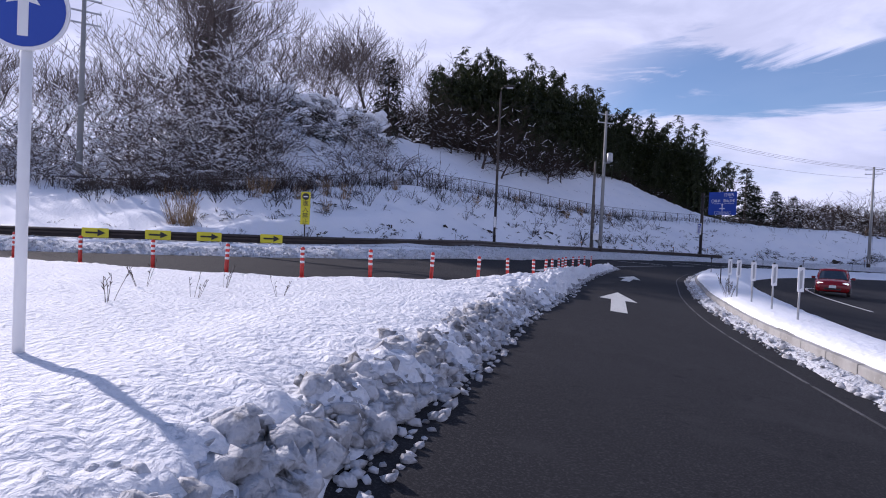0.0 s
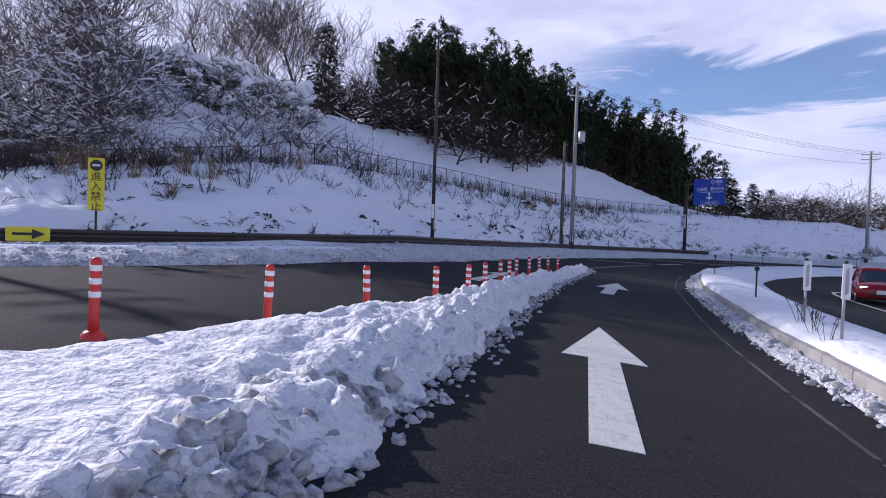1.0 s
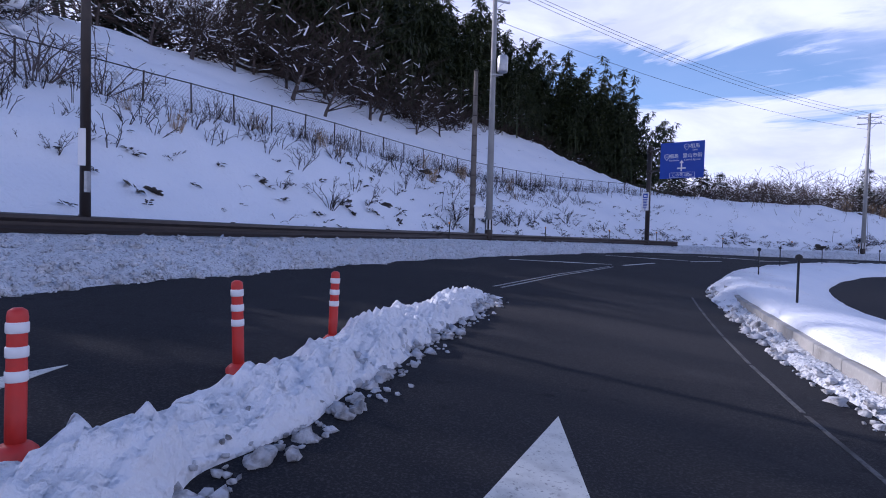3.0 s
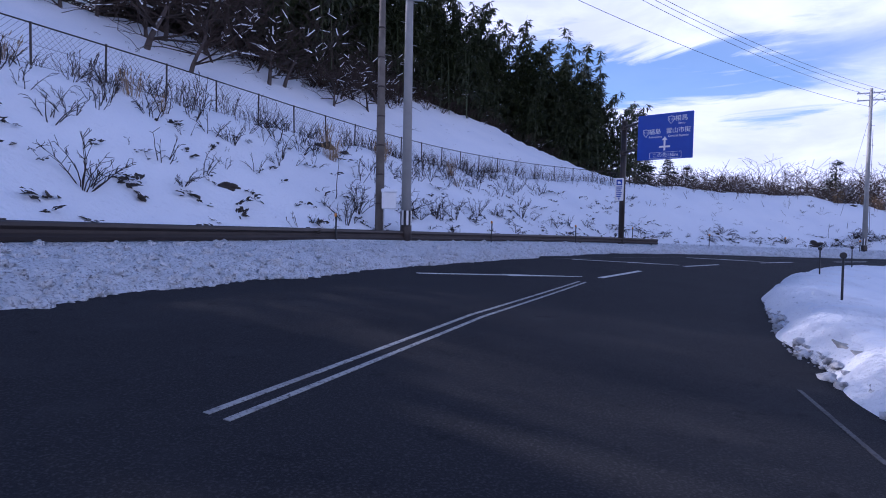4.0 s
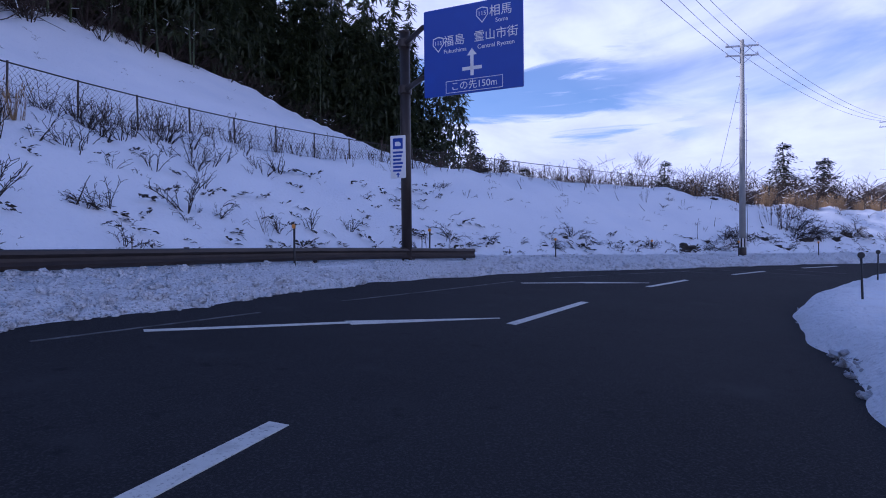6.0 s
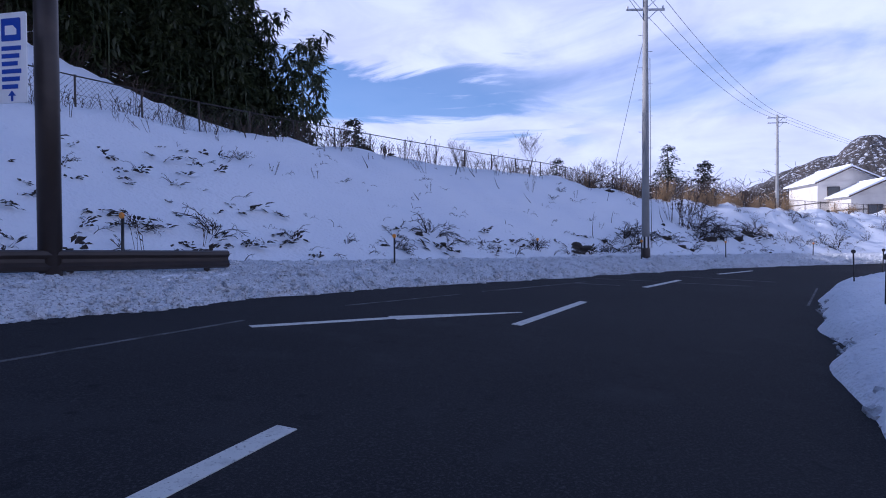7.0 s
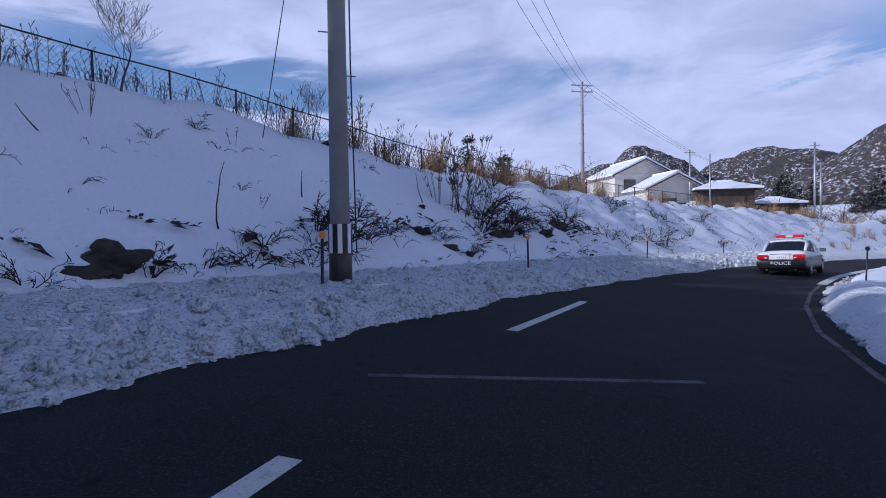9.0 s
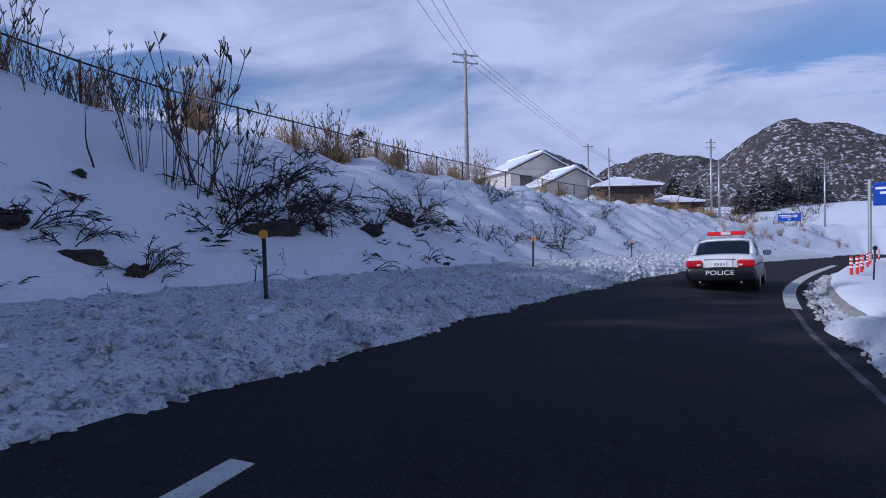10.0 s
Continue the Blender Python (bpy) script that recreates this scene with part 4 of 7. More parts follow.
def cable(points, sag, name="overhead_wire", r=0.012):
    """Wires hung from point to point."""
    bm = bmesh.new()
    for a, b in zip(points, points[1:]):
        a, b = Vector(a), Vector(b)
        pts = []
        for k in range(17):
            t = k / 16
            p = a.lerp(b, t)
            p.z -= sag * 4 * t * (1 - t)
            pts.append(p)
        add_tube(bm, pts, [r] * 17, 5)
    tagged(part(name, bm, BLACK), "thin black overhead wire sagging between the poles", "wire", "overhead wires")


for dx, dz in ((-0.7, -0.05), (0.1, 0.0), (0.75, 0.05)):
    c, s_ = math.cos(radians(-30)), math.sin(radians(-30))
    cable([(9.79 + dx * 0.9, 50.13 + dx * 0.4, 13.85 + dz), (45.47 + dx * c, 70.6 + dx * s_, 12.1 + dz), (80.07 + dx * c, 84.37 + dx * s_, 12.6 + dz), (150 + dx * c, 92, 12.0 + dz)], 0.9)
cable([(9.79, 50.13, 11.9), (45.47, 70.6, 10.9)], 0.8)
cable([(45.6, 70.6, 10.6), (45.3, 72.8, 2.6)], 0.0, r=0.010)
utility_pole(-24.0, 24.5, 14.5, 0.19, 0.11, 40, (0.3, 1.0, 1.7), wrap=False, label="grey concrete utility pole at the edge of the woods")
cable([(-24, 24.5, 14.2), (9.79, 50.13, 13.3)], 0.9)


# ---- fence on the crest ----
def build_fence():
    keep = (LX > -20) & (LX < 92)
    base = LEFT[keep] + LEFT_N[keep] * (CREST_U[keep] + 0.3)[:, None]
    line = smooth(base[::8], 0.5)
    s, nrm = along(line)
    fence = thing("crest_fence", pose(0, 0, 0), "dark wire-mesh fence along the top of the snowy bank", "fence")
    ends = np.arange(0, s[-1], 2.0)
    xy = np.stack([np.interp(ends, s, line[:, i]) for i in (0, 1)], 1)
    _, near_k = beside(LEFT, xy[:, 0], xy[:, 1])
    zs = land_z(xy[:, 0], xy[:, 1], rough=False) + FENCE_H[near_k] - 1.18
    post = mesh_of("post", tube([(0, 0, -0.4), (0, 0, 1.22)], 0.03, 8))
    post.materials.append(DARK_STEEL)
    for i in range(len(ends)):
        o = part("post", post, None, fence)
        o.matrix_basis = pose(xy[i][0], xy[i][1], zs[i], random.uniform(-2, 2), random.uniform(-2, 2), 0)
    for i in range(len(ends) - 1):
        a, b = Vector((*xy[i], zs[i])), Vector((*xy[i + 1], zs[i + 1]))
        up = Vector((0, 0, 1))
        part("top_rail", tube([a + up * 1.18, b + up * 1.18], 0.022, 6), DARK_STEEL, fence)
        bm = bmesh.new()
        n = 13
        for k in range(-8, n):
            for d in (0.8, -0.8):
                p = [(k / n, 0.08), (k / n + d * 0.6, 1.14)]
                (t0, h0), (t1, h1) = p
                if t1 == t0:
                    continue
                lo, hi = sorted((t0, t1))
                if hi < 0 or lo > 1:
                    continue
                c0, c1 = min(max(t0, 0), 1), min(max(t1, 0), 1)
                g0, g1 = h0 + (h1 - h0) * (c0 - t0) / (t1 - t0), h0 + (h1 - h0) * (c1 - t0) / (t1 - t0)
                add_tube(bm, [a.lerp(b, c0) + up * g0, a.lerp(b, c1) + up * g1], [0.004, 0.004], 3, False)
        for h in (0.1, 0.62):
            add_tube(bm, [a + up * h, b + up * h], [0.006, 0.006], 3, False)
        part("wire_mesh", bm, DARK_STEEL, fence)


build_fence()


# ---- plants ----
def snowy(name, colour, tint, amount=0.35, rough=0.9, through_light=0.0):
    """Bark or leaf with snow lying on what faces up. through_light: the share of light that a thin leaf lets through."""
    m = material(name, colour, rough, spots=[(2.5, 0.4, 0.7, tint)])
    nt = m.node_tree
    b = nt.nodes["Principled BSDF"]
    base = b.inputs["Base Color"].links[0].from_socket
    geo = nt.nodes.new("ShaderNodeNewGeometry")
    sep = nt.nodes.new("ShaderNodeSeparateXYZ")
    n = nt.nodes.new("ShaderNodeTexNoise")
    n.inputs["Scale"].default_value = 1.3
    add = nt.nodes.new("ShaderNodeMath")
    add.operation = "ADD"
    rng = nt.nodes.new("ShaderNodeMapRange")
    rng.inputs["From Min"].default_value, rng.inputs["From Max"].default_value = 1.45 - amount, 1.6 - amount
    mx = nt.nodes.new("ShaderNodeMix")
    mx.data_type = "RGBA"
    mx.inputs["B"].default_value = (0.8, 0.82, 0.86, 1)
    link = nt.links.new
    link(geo.outputs["True Normal"], sep.inputs[0])
    link(geo.outputs["Position"], n.inputs["Vector"])
    link(sep.outputs["Z"], add.inputs[0])
    link(n.outputs["Fac"], add.inputs[1])
    link(add.outputs[0], rng.inputs["Value"])
    link(rng.outputs["Result"], mx.inputs["Factor"])
    link(base, mx.inputs["A"])
    link(mx.outputs["Result"], b.inputs["Base Color"])
    if through_light:
        thin = nt.nodes.new("ShaderNodeBsdfTranslucent")
        both = nt.nodes.new("ShaderNodeMixShader")
        both.inputs["Fac"].default_value = through_light
        link(base, thin.inputs["Color"])
        link(b.outputs["BSDF"], both.inputs[1])
        link(thin.outputs["BSDF"], both.inputs[2])
        link(both.outputs["Shader"], nt.nodes["Material Output"].inputs["Surface"])
    return m


BARK_SNOW = snowy("snowy_bark", (0.06, 0.045, 0.04), (0.09, 0.07, 0.06), 0.30)
SHRUB_DARK = snowy("dark_shrub", (0.025, 0.018, 0.016), (0.045, 0.031, 0.025), 0.08)
TWIG_GREY = snowy("bare_grey_twig", (0.10, 0.08, 0.074), (0.15, 0.12, 0.108), 0.30)
TWIG_BROWN = snowy("brown_twig", (0.032, 0.021, 0.016), (0.058, 0.037, 0.025), -0.1)
LEAF_SNOW = snowy("snowy_cedar", (0.014, 0.022, 0.012), (0.026, 0.034, 0.017), 0.08)
BUSH_LEAF = snowy("dull_evergreen_leaf", (0.034, 0.034, 0.016), (0.062, 0.046, 0.022), 0.16, 0.7)
BAMBOO_SNOW = snowy("snowy_bamboo", (0.020, 0.030, 0.010), (0.056, 0.064, 0.018), 0.02, 0.55, 0.2)
FRESH = material("fresh_snow", (0.86, 0.87, 0.89), 0.7, spots=[(3, 0.5, 0.8, (0.78, 0.80, 0.84))], bump=0.03, bump_scale=11, spec=0.25)


def segs_mesh(name, segs, mat, sides=3):
    """Branches as slim prisms: rows of (start, end, radius, radius)."""
    a, b = np.array([s[0] for s in segs], float), np.array([s[1] for s in segs], float)
    r = np.array([s[2:4] for s in segs], float)
    d = b - a
    d /= np.linalg.norm(d, axis=1)[:, None] + 1e-9
    side = np.where((np.abs(d[:, 2]) < 0.9)[:, None], (0.0, 0.0, 1.0), (1.0, 0.0, 0.0))
    u = np.cross(d, side)
    u /= np.linalg.norm(u, axis=1)[:, None]
    w = np.cross(d, u)
    q = np.arange(sides) * math.tau / sides
    ring = np.cos(q)[None, :, None] * u[:, None] + np.sin(q)[None, :, None] * w[:, None]
    verts = np.concatenate([a[:, None] + ring * r[:, 0, None, None], b[:, None] + ring * r[:, 1, None, None]], 1).reshape(-1, 3)
    k = np.arange(sides)
    quad = np.stack([k, (k + 1) % sides, sides + (k + 1) % sides, sides + k], 1)
    faces = (quad[None] + (np.arange(len(segs)) * 2 * sides)[:, None, None]).reshape(-1, 4)
    me = bpy.data.meshes.new(name)
    me.from_pydata(verts.tolist(), [], faces.tolist())
    me.materials.append(mat)
    return me


def grow(rng, start, way, length, radius, depth, segs, spread=0.75, kids=3, up=0.12, bend=0.25, least=0.008):
    """A limb and the limbs that leave it."""
    n = 3 if depth > 1 else 2
    p, d = start, way.normalized()
    for k in range(n):
        d = (d + Vector((rng.uniform(-bend, bend), rng.uniform(-bend, bend), rng.uniform(-bend, bend) + up))).normalized()
        q = p + d * length / n
        r0, r1 = max(least, radius * (1 - 0.5 * k / n)), max(least, radius * (1 - 0.5 * (k + 1) / n))
        segs.append((p, q, r0, r1))
        if depth > 0 and (k > 0 or depth < 3):
            for _ in range(kids if k == n - 1 else max(1, kids - 1)):
                side = Vector((rng.uniform(-1, 1), rng.uniform(-1, 1), rng.uniform(-0.2, 0.6))).normalized()
                grow(rng, q, d * (1 - spread * 0.6) + side * spread, length * rng.uniform(0.55, 0.78), max(r1 * 0.6, least), depth - 1, segs, spread, kids, up, bend, least)
        p = q


def lying_snow(rng, segs, low, high, share, thick):
    """Snow that lies along the flatter limbs between two heights: a second, fatter prism on top of each."""
    rows = []
    for a, b, ra, rb in segs:
        d = b - a
        if d.length > 0.12 and abs(d.z) < 0.72 * d.length and low < a.z < high and rng.random() < share:
            t = thick * rng.uniform(0.6, 1.5)
            lift = Vector((0, 0, 0.5 * (ra + t)))
            rows.append((a + lift, b + lift, ra * 0.7 + t, rb * 0.6 + t * 0.6))
    return rows


def bare_tree(seed, height, kind="tall"):
    """tall: an upright fan of fine twigs; tangle: low, wide and loaded with snow; brown: a low thicket tree."""
    rng = random.Random(seed)
    label, group = {
        "tall": ("tall leafless deciduous tree with a fine fan-shaped crown", "bare trees on the hill"),
        "tangle": ("low leafless tree with snow lying along its limbs", "snowy trees above the bank"),
        "brown": ("low brown leafless tree at the edge of the bamboo", "thicket before the grove"),
    }[kind]
    ob = thing({"tall": "bare_tree", "tangle": "snowy_tree", "brown": "thicket_tree"}[kind], pose(0, 0, 0), label, "tree", group)
    trunk, crown = [], []
    p, d, r = Vector((0, 0, -0.5)), Vector((rng.uniform(-0.12, 0.12), rng.uniform(-0.12, 0.12), 1)), (0.016 if kind == "tall" else 0.02) * height
    n = 5
    for k in range(n):
        q = p + d * (height * (0.5 if kind == "tall" else 0.42) / n)
        d = (d + Vector((rng.uniform(-0.15, 0.15), rng.uniform(-0.15, 0.15), 0))).normalized()
        trunk.append((p, q, r, r * 0.85))
        r *= 0.85
        if k > (1 if kind == "tall" else 0):
            for _ in range(2 if k < n - 1 else 4):
                a = rng.uniform(0, math.tau)
                if kind == "tall":
                    w = Vector((math.cos(a), math.sin(a), rng.uniform(0.7, 2.0)))
                    grow(rng, q, w, height * rng.uniform(0.22, 0.34), r * 0.5, 3, crown, 0.6, 2, 0.09, 0.22, 0.018)
                else:
                    w = Vector((math.cos(a), math.sin(a), rng.uniform(0.1, 1.2)))
                    grow(rng, q, w, height * rng.uniform(0.26, 0.42), r * 0.6, 3 if rng.random() < (0.7 if kind == "tangle" else 0.3) else 2, crown, 0.68, 2, 0.04, 0.34, 0.016)
        p = q
    part("trunk", segs_mesh("trunk", trunk, BARK_SNOW, 6), None, ob)
    part("crown", segs_mesh("crown", crown, TWIG_BROWN if kind == "brown" else TWIG_GREY, 3), None, ob, "bare brown twigs" if kind == "brown" else "bare twiggy crown")
    load = lying_snow(rng, crown, 0.0, height * {"tall": 0.55, "tangle": 0.95, "brown": 0.8}[kind], {"tall": 0.12, "tangle": 0.34, "brown": 0.06}[kind], 0.032)
    if load:
        tagged(part("lying_snow", segs_mesh("lying_snow", load, FRESH, 4), None, ob, "white snow lying along the limbs"), kind="stuff")
    return ob


def leaves_mesh(name, rows, mat):
    """Leaves: rows of (place, way, length, width), each a bent blade."""
    p, d = np.array([r[0] for r in rows], float), np.array([r[1] for r in rows], float)
    l, w = np.array([r[2] for r in rows])[:, None], np.array([r[3] for r in rows])[:, None]
    d /= np.linalg.norm(d, axis=1)[:, None]
    u = np.cross(d, (0.3, 0.2, 1.0))
    u *= w / np.linalg.norm(u, axis=1)[:, None]
    sag = np.array((0, 0, -0.18)) * l
    verts = np.stack([p, p + d * l * 0.5 + u, p + d * l + sag, p + d * l * 0.5 - u], 1).reshape(-1, 3)
    me = bpy.data.meshes.new(name)
    me.from_pydata(verts.tolist(), [], np.arange(len(rows) * 4).reshape(-1, 4).tolist())
    me.materials.append(mat)
    return me


def bamboo(seed, height):
    """Culms that rise straight and nod at the top, each a plume of drooping leaf sprays."""
    rng = random.Random(seed)
    ob = thing("bamboo_clump", pose(0, 0, 0), "tall dark green bamboo clump with drooping leafy tops", "bamboo", "bamboo grove on the hill")
    culms, leaves = [], []
    for _ in range(7):
        a, r = rng.uniform(0, math.tau), rng.uniform(0.2, 1.7)
        p = Vector((math.cos(a) * r, math.sin(a) * r, -0.4))
        b = rng.uniform(0, math.tau)
        lean, h = Vector((math.cos(b), math.sin(b), 0)) * rng.uniform(0.05, 0.16), height * rng.uniform(0.66, 1.08)
        n = 9
        for k in range(n):
            t = (k + 1) / n
            d = (Vector((0, 0, 1)) + lean * (0.3 + 7.5 * t**5)).normalized()
            q = p + d * h / n
            culms.append((p, q, 0.05 * (1.05 - t * 0.85), 0.05 * (1.0 - t * 0.85)))
            if t > 0.22:
                # sprays, longest at two thirds of the height, short at the nodding tip
                reach = 1.25 * math.sin(math.pi * min(1, 0.18 + 0.80 * t)) + 0.12
                for _ in range(9 if t > 0.45 else 6):
                    b = rng.uniform(0, math.tau)
                    out = Vector((math.cos(b), math.sin(b), rng.uniform(0.1, 0.6)))
                    start = p.lerp(q, rng.random())
                    for j in (0.45, 0.8, 1.0):
                        tip = start + out * reach * j * rng.uniform(0.6, 1.0) + Vector((0, 0, -0.30 * j * j))
                        for _ in range(2):
                            c = rng.uniform(0, math.tau)
                            way = Vector((math.cos(c) * 0.6, math.sin(c) * 0.6, rng.uniform(-1.0, -0.1))) + out * 0.5
                            leaves.append((tip, way, rng.uniform(0.34, 0.75), rng.uniform(0.06, 0.11)))
            p = q
    tagged(part("stalk", segs_mesh("stalk", culms, BAMBOO, 4), None, ob), kind="stuff")
    part("crown", leaves_mesh("crown", leaves, BAMBOO_SNOW), None, ob, "dense dark drooping bamboo leaves")
    return ob


def cedar(seed, height):
    """Boughs in uneven tiers, each a spray of needles that hangs at its end."""
    rng = random.Random(seed)
    ob = thing("cedar_tree", pose(0, 0, 0), "dark conical evergreen cedar with a little snow", "tree", "cedars")
    part("trunk", segs_mesh("trunk", [(Vector((0, 0, -0.5)), Vector((0, 0, height * 0.6)), 0.02 * height, 0.012 * height), (Vector((0, 0, height * 0.6)), Vector((0, 0, height)), 0.012 * height, 0.01)], BARK, 7), None, ob)
    rows = []
    for _ in range(170):
        t = rng.random() ** 1.25
        a = rng.uniform(0, math.tau)
        reach = height * 0.23 * (1 - t) ** 0.6 * rng.uniform(0.55, 1.1) + 0.15
        z = height * (0.08 + 0.92 * t)
        out = Vector((math.cos(a), math.sin(a), 0))
        for _ in range(15):
            f = rng.random() ** 0.6
            p = out * reach * f + Vector((rng.gauss(0, 0.05) * height * (1 - 0.7 * t), rng.gauss(0, 0.05) * height * (1 - 0.7 * t), 0)) * f
            p.z = z + reach * (0.25 * f - 0.5 * f * f) + rng.gauss(0, 0.012 * height)
            rows.append((p, out + Vector((rng.uniform(-0.8, 0.8), rng.uniform(-0.8, 0.8), rng.uniform(-0.7, 0.5))), (0.05 * height + 0.1) * (1.2 - 0.7 * t), (0.016 * height) * (1.2 - 0.7 * t)))
    part("crown", leaves_mesh("crown", rows, LEAF_SNOW), None, ob, "dark evergreen crown")
    return ob


class Plant:
    """The stems of a plant, as one mesh and one by one."""

    def __init__(self, name, stems, mat):
        self.whole = segs_mesh(name, [q for one in stems for q in one], mat, 3)
        self.stems = [segs_mesh("stem", one, mat, 3) for one in stems]


def arching(rng, start, way, length, radius, droop, twigs):
    """One stem that bends over under the snow, with short side twigs."""
    one, p, d = [], start, way.normalized()
    n = 5
    for k in range(n):
        d = (d + Vector((rng.uniform(-0.22, 0.22), rng.uniform(-0.22, 0.22), -droop * (0.4 + 0.3 * k)))).normalized()
        q = p + d * length / n
        one.append((p, q, radius * (1 - 0.14 * k), radius * (0.86 - 0.14 * k)))
        for _ in range(twigs if k > 0 else 0):
            side = (d + Vector((rng.uniform(-1, 1), rng.uniform(-1, 1), rng.uniform(-0.7, 0.6)))).normalized()
            m = q + side * length * rng.uniform(0.10, 0.24)
            one.append((q, m, radius * 0.55, radius * 0.4))
            if rng.random() < 0.5:
                one.append((m, m + (side + Vector((rng.uniform(-1, 1), rng.uniform(-1, 1), rng.uniform(-0.8, 0.3)))).normalized() * length * 0.1, radius * 0.42, radius * 0.3))
        p = q
    return one


def shrub_mesh(seed, height, stems=9, mat=None, lean=0.8, droop=0.12, twigs=2, r0=0.02):
    rng = random.Random(seed)
    out = []
    for _ in range(stems):
        a = rng.uniform(0, math.tau)
        w = Vector((math.cos(a) * lean * rng.uniform(0.4, 1.2), math.sin(a) * lean * rng.uniform(0.4, 1.2), 1.0))
        out.append(arching(rng, Vector((math.cos(a) * 0.12, math.sin(a) * 0.12, -0.1)), w, height * rng.uniform(0.6, 1.15), r0 * height**0.5, droop, twigs))
    return Plant("shrub", out, mat or SHRUB_DARK)


def reed_mesh(seed, height, blades=60):
    rng = random.Random(seed)
    segs = []
    for _ in range(blades):
        a, r = rng.uniform(0, math.tau), rng.uniform(0, 0.35)
        p = Vector((math.cos(a) * r, math.sin(a) * r, -0.1))
        d = Vector((math.cos(a) * 0.22, math.sin(a) * 0.22, 1))
        h = height * rng.uniform(0.5, 1.0)
        for k in range(4):
            q = p + d.normalized() * h / 4
            segs.append((p, q, 0.011 - 0.002 * k, 0.009 - 0.002 * k))
            d += Vector((rng.uniform(-0.12, 0.12), rng.uniform(-0.12, 0.12), -0.06))
            p = q
        if rng.random() < 0.35:
            segs.append((p, p + d.normalized() * 0.22, 0.03, 0.008))
    return segs_mesh("reeds", segs, DRY, 3)


def weed_mesh(seed, height, stems=8, heads=2, spread=0.3):
    """Straight dry stalks that fork into small seed heads near the top."""
    rng = random.Random(seed)
    segs = []
    for _ in range(stems):
        a = rng.uniform(0, math.tau)
        p, d = Vector((math.cos(a) * 0.14, math.sin(a) * 0.14, -0.1)), Vector((math.cos(a) * spread, math.sin(a) * spread, 1))
        h, one = height * rng.uniform(0.5, 1.0), []
        for k in range(4):
            d += Vector((rng.uniform(-0.08, 0.08), rng.uniform(-0.08, 0.08), 0))
            q = p + d.normalized() * h / 4
            one.append((p, q, 0.009, 0.008))
            if k > 1:
                for _ in range(heads):
                    b = rng.uniform(0, math.tau)
                    w = Vector((math.cos(b) * 0.5, math.sin(b) * 0.5, 0.9))
                    one.append((q, q + w * rng.uniform(0.06, 0.17) * height**0.5, 0.006, 0.012))
            p = q
        segs.append(one)
    return Plant("weed", segs, TWIG)


def lump_mesh(seed, wide, deep, tall, rough=0.5, fine=3):
    """A rounded, uneven lump with a flat underside."""
    bm = bmesh.new()
    bmesh.ops.create_icosphere(bm, subdivisions=fine, radius=1.0)
    for v in bm.verts:
        v.co *= 1 + rough * noise.noise(v.co * 1.5 + Vector((seed * 2.7, 1, 0))) + 0.3 * noise.noise(v.co * 4.0 + Vector((0, seed, 0)))
        v.co = Vector((v.co.x * wide, v.co.y * deep, v.co.z * tall * (1.0 if v.co.z > 0 else 0.45)))
    return bm


# edge of the grove above the open snow slope
GROVE = smooth([(-10, 62), (-3, 64.5), (3, 69), (9, 77), (14, 81), (18.5, 86.5), (24, 88.5), (30, 90), (34.6, 92.2)], 0.5)
GROVE_S, GROVE_N = along(GROVE)


def grove_at(d, back):
    x, y, nx, ny = (float(np.interp(d, GROVE_S, c)) for c in (GROVE[:, 0], GROVE[:, 1], GROVE_N[:, 0], GROVE_N[:, 1]))
    return x + nx * back, y + ny * back


def in_clearing(x, y):
    """The gap in the woods in front of the snow-laden bushes."""
    ax, ay, bx, by = -9.0, 23.0, -18.6, 44.0
    t = min(1, max(0, ((x - ax) * (bx - ax) + (y - ay) * (by - ay)) / ((bx - ax) ** 2 + (by - ay) ** 2)))
    return math.hypot(x - ax - t * (bx - ax), y - ay - t * (by - ay)) < 1.6 + 2.6 * t


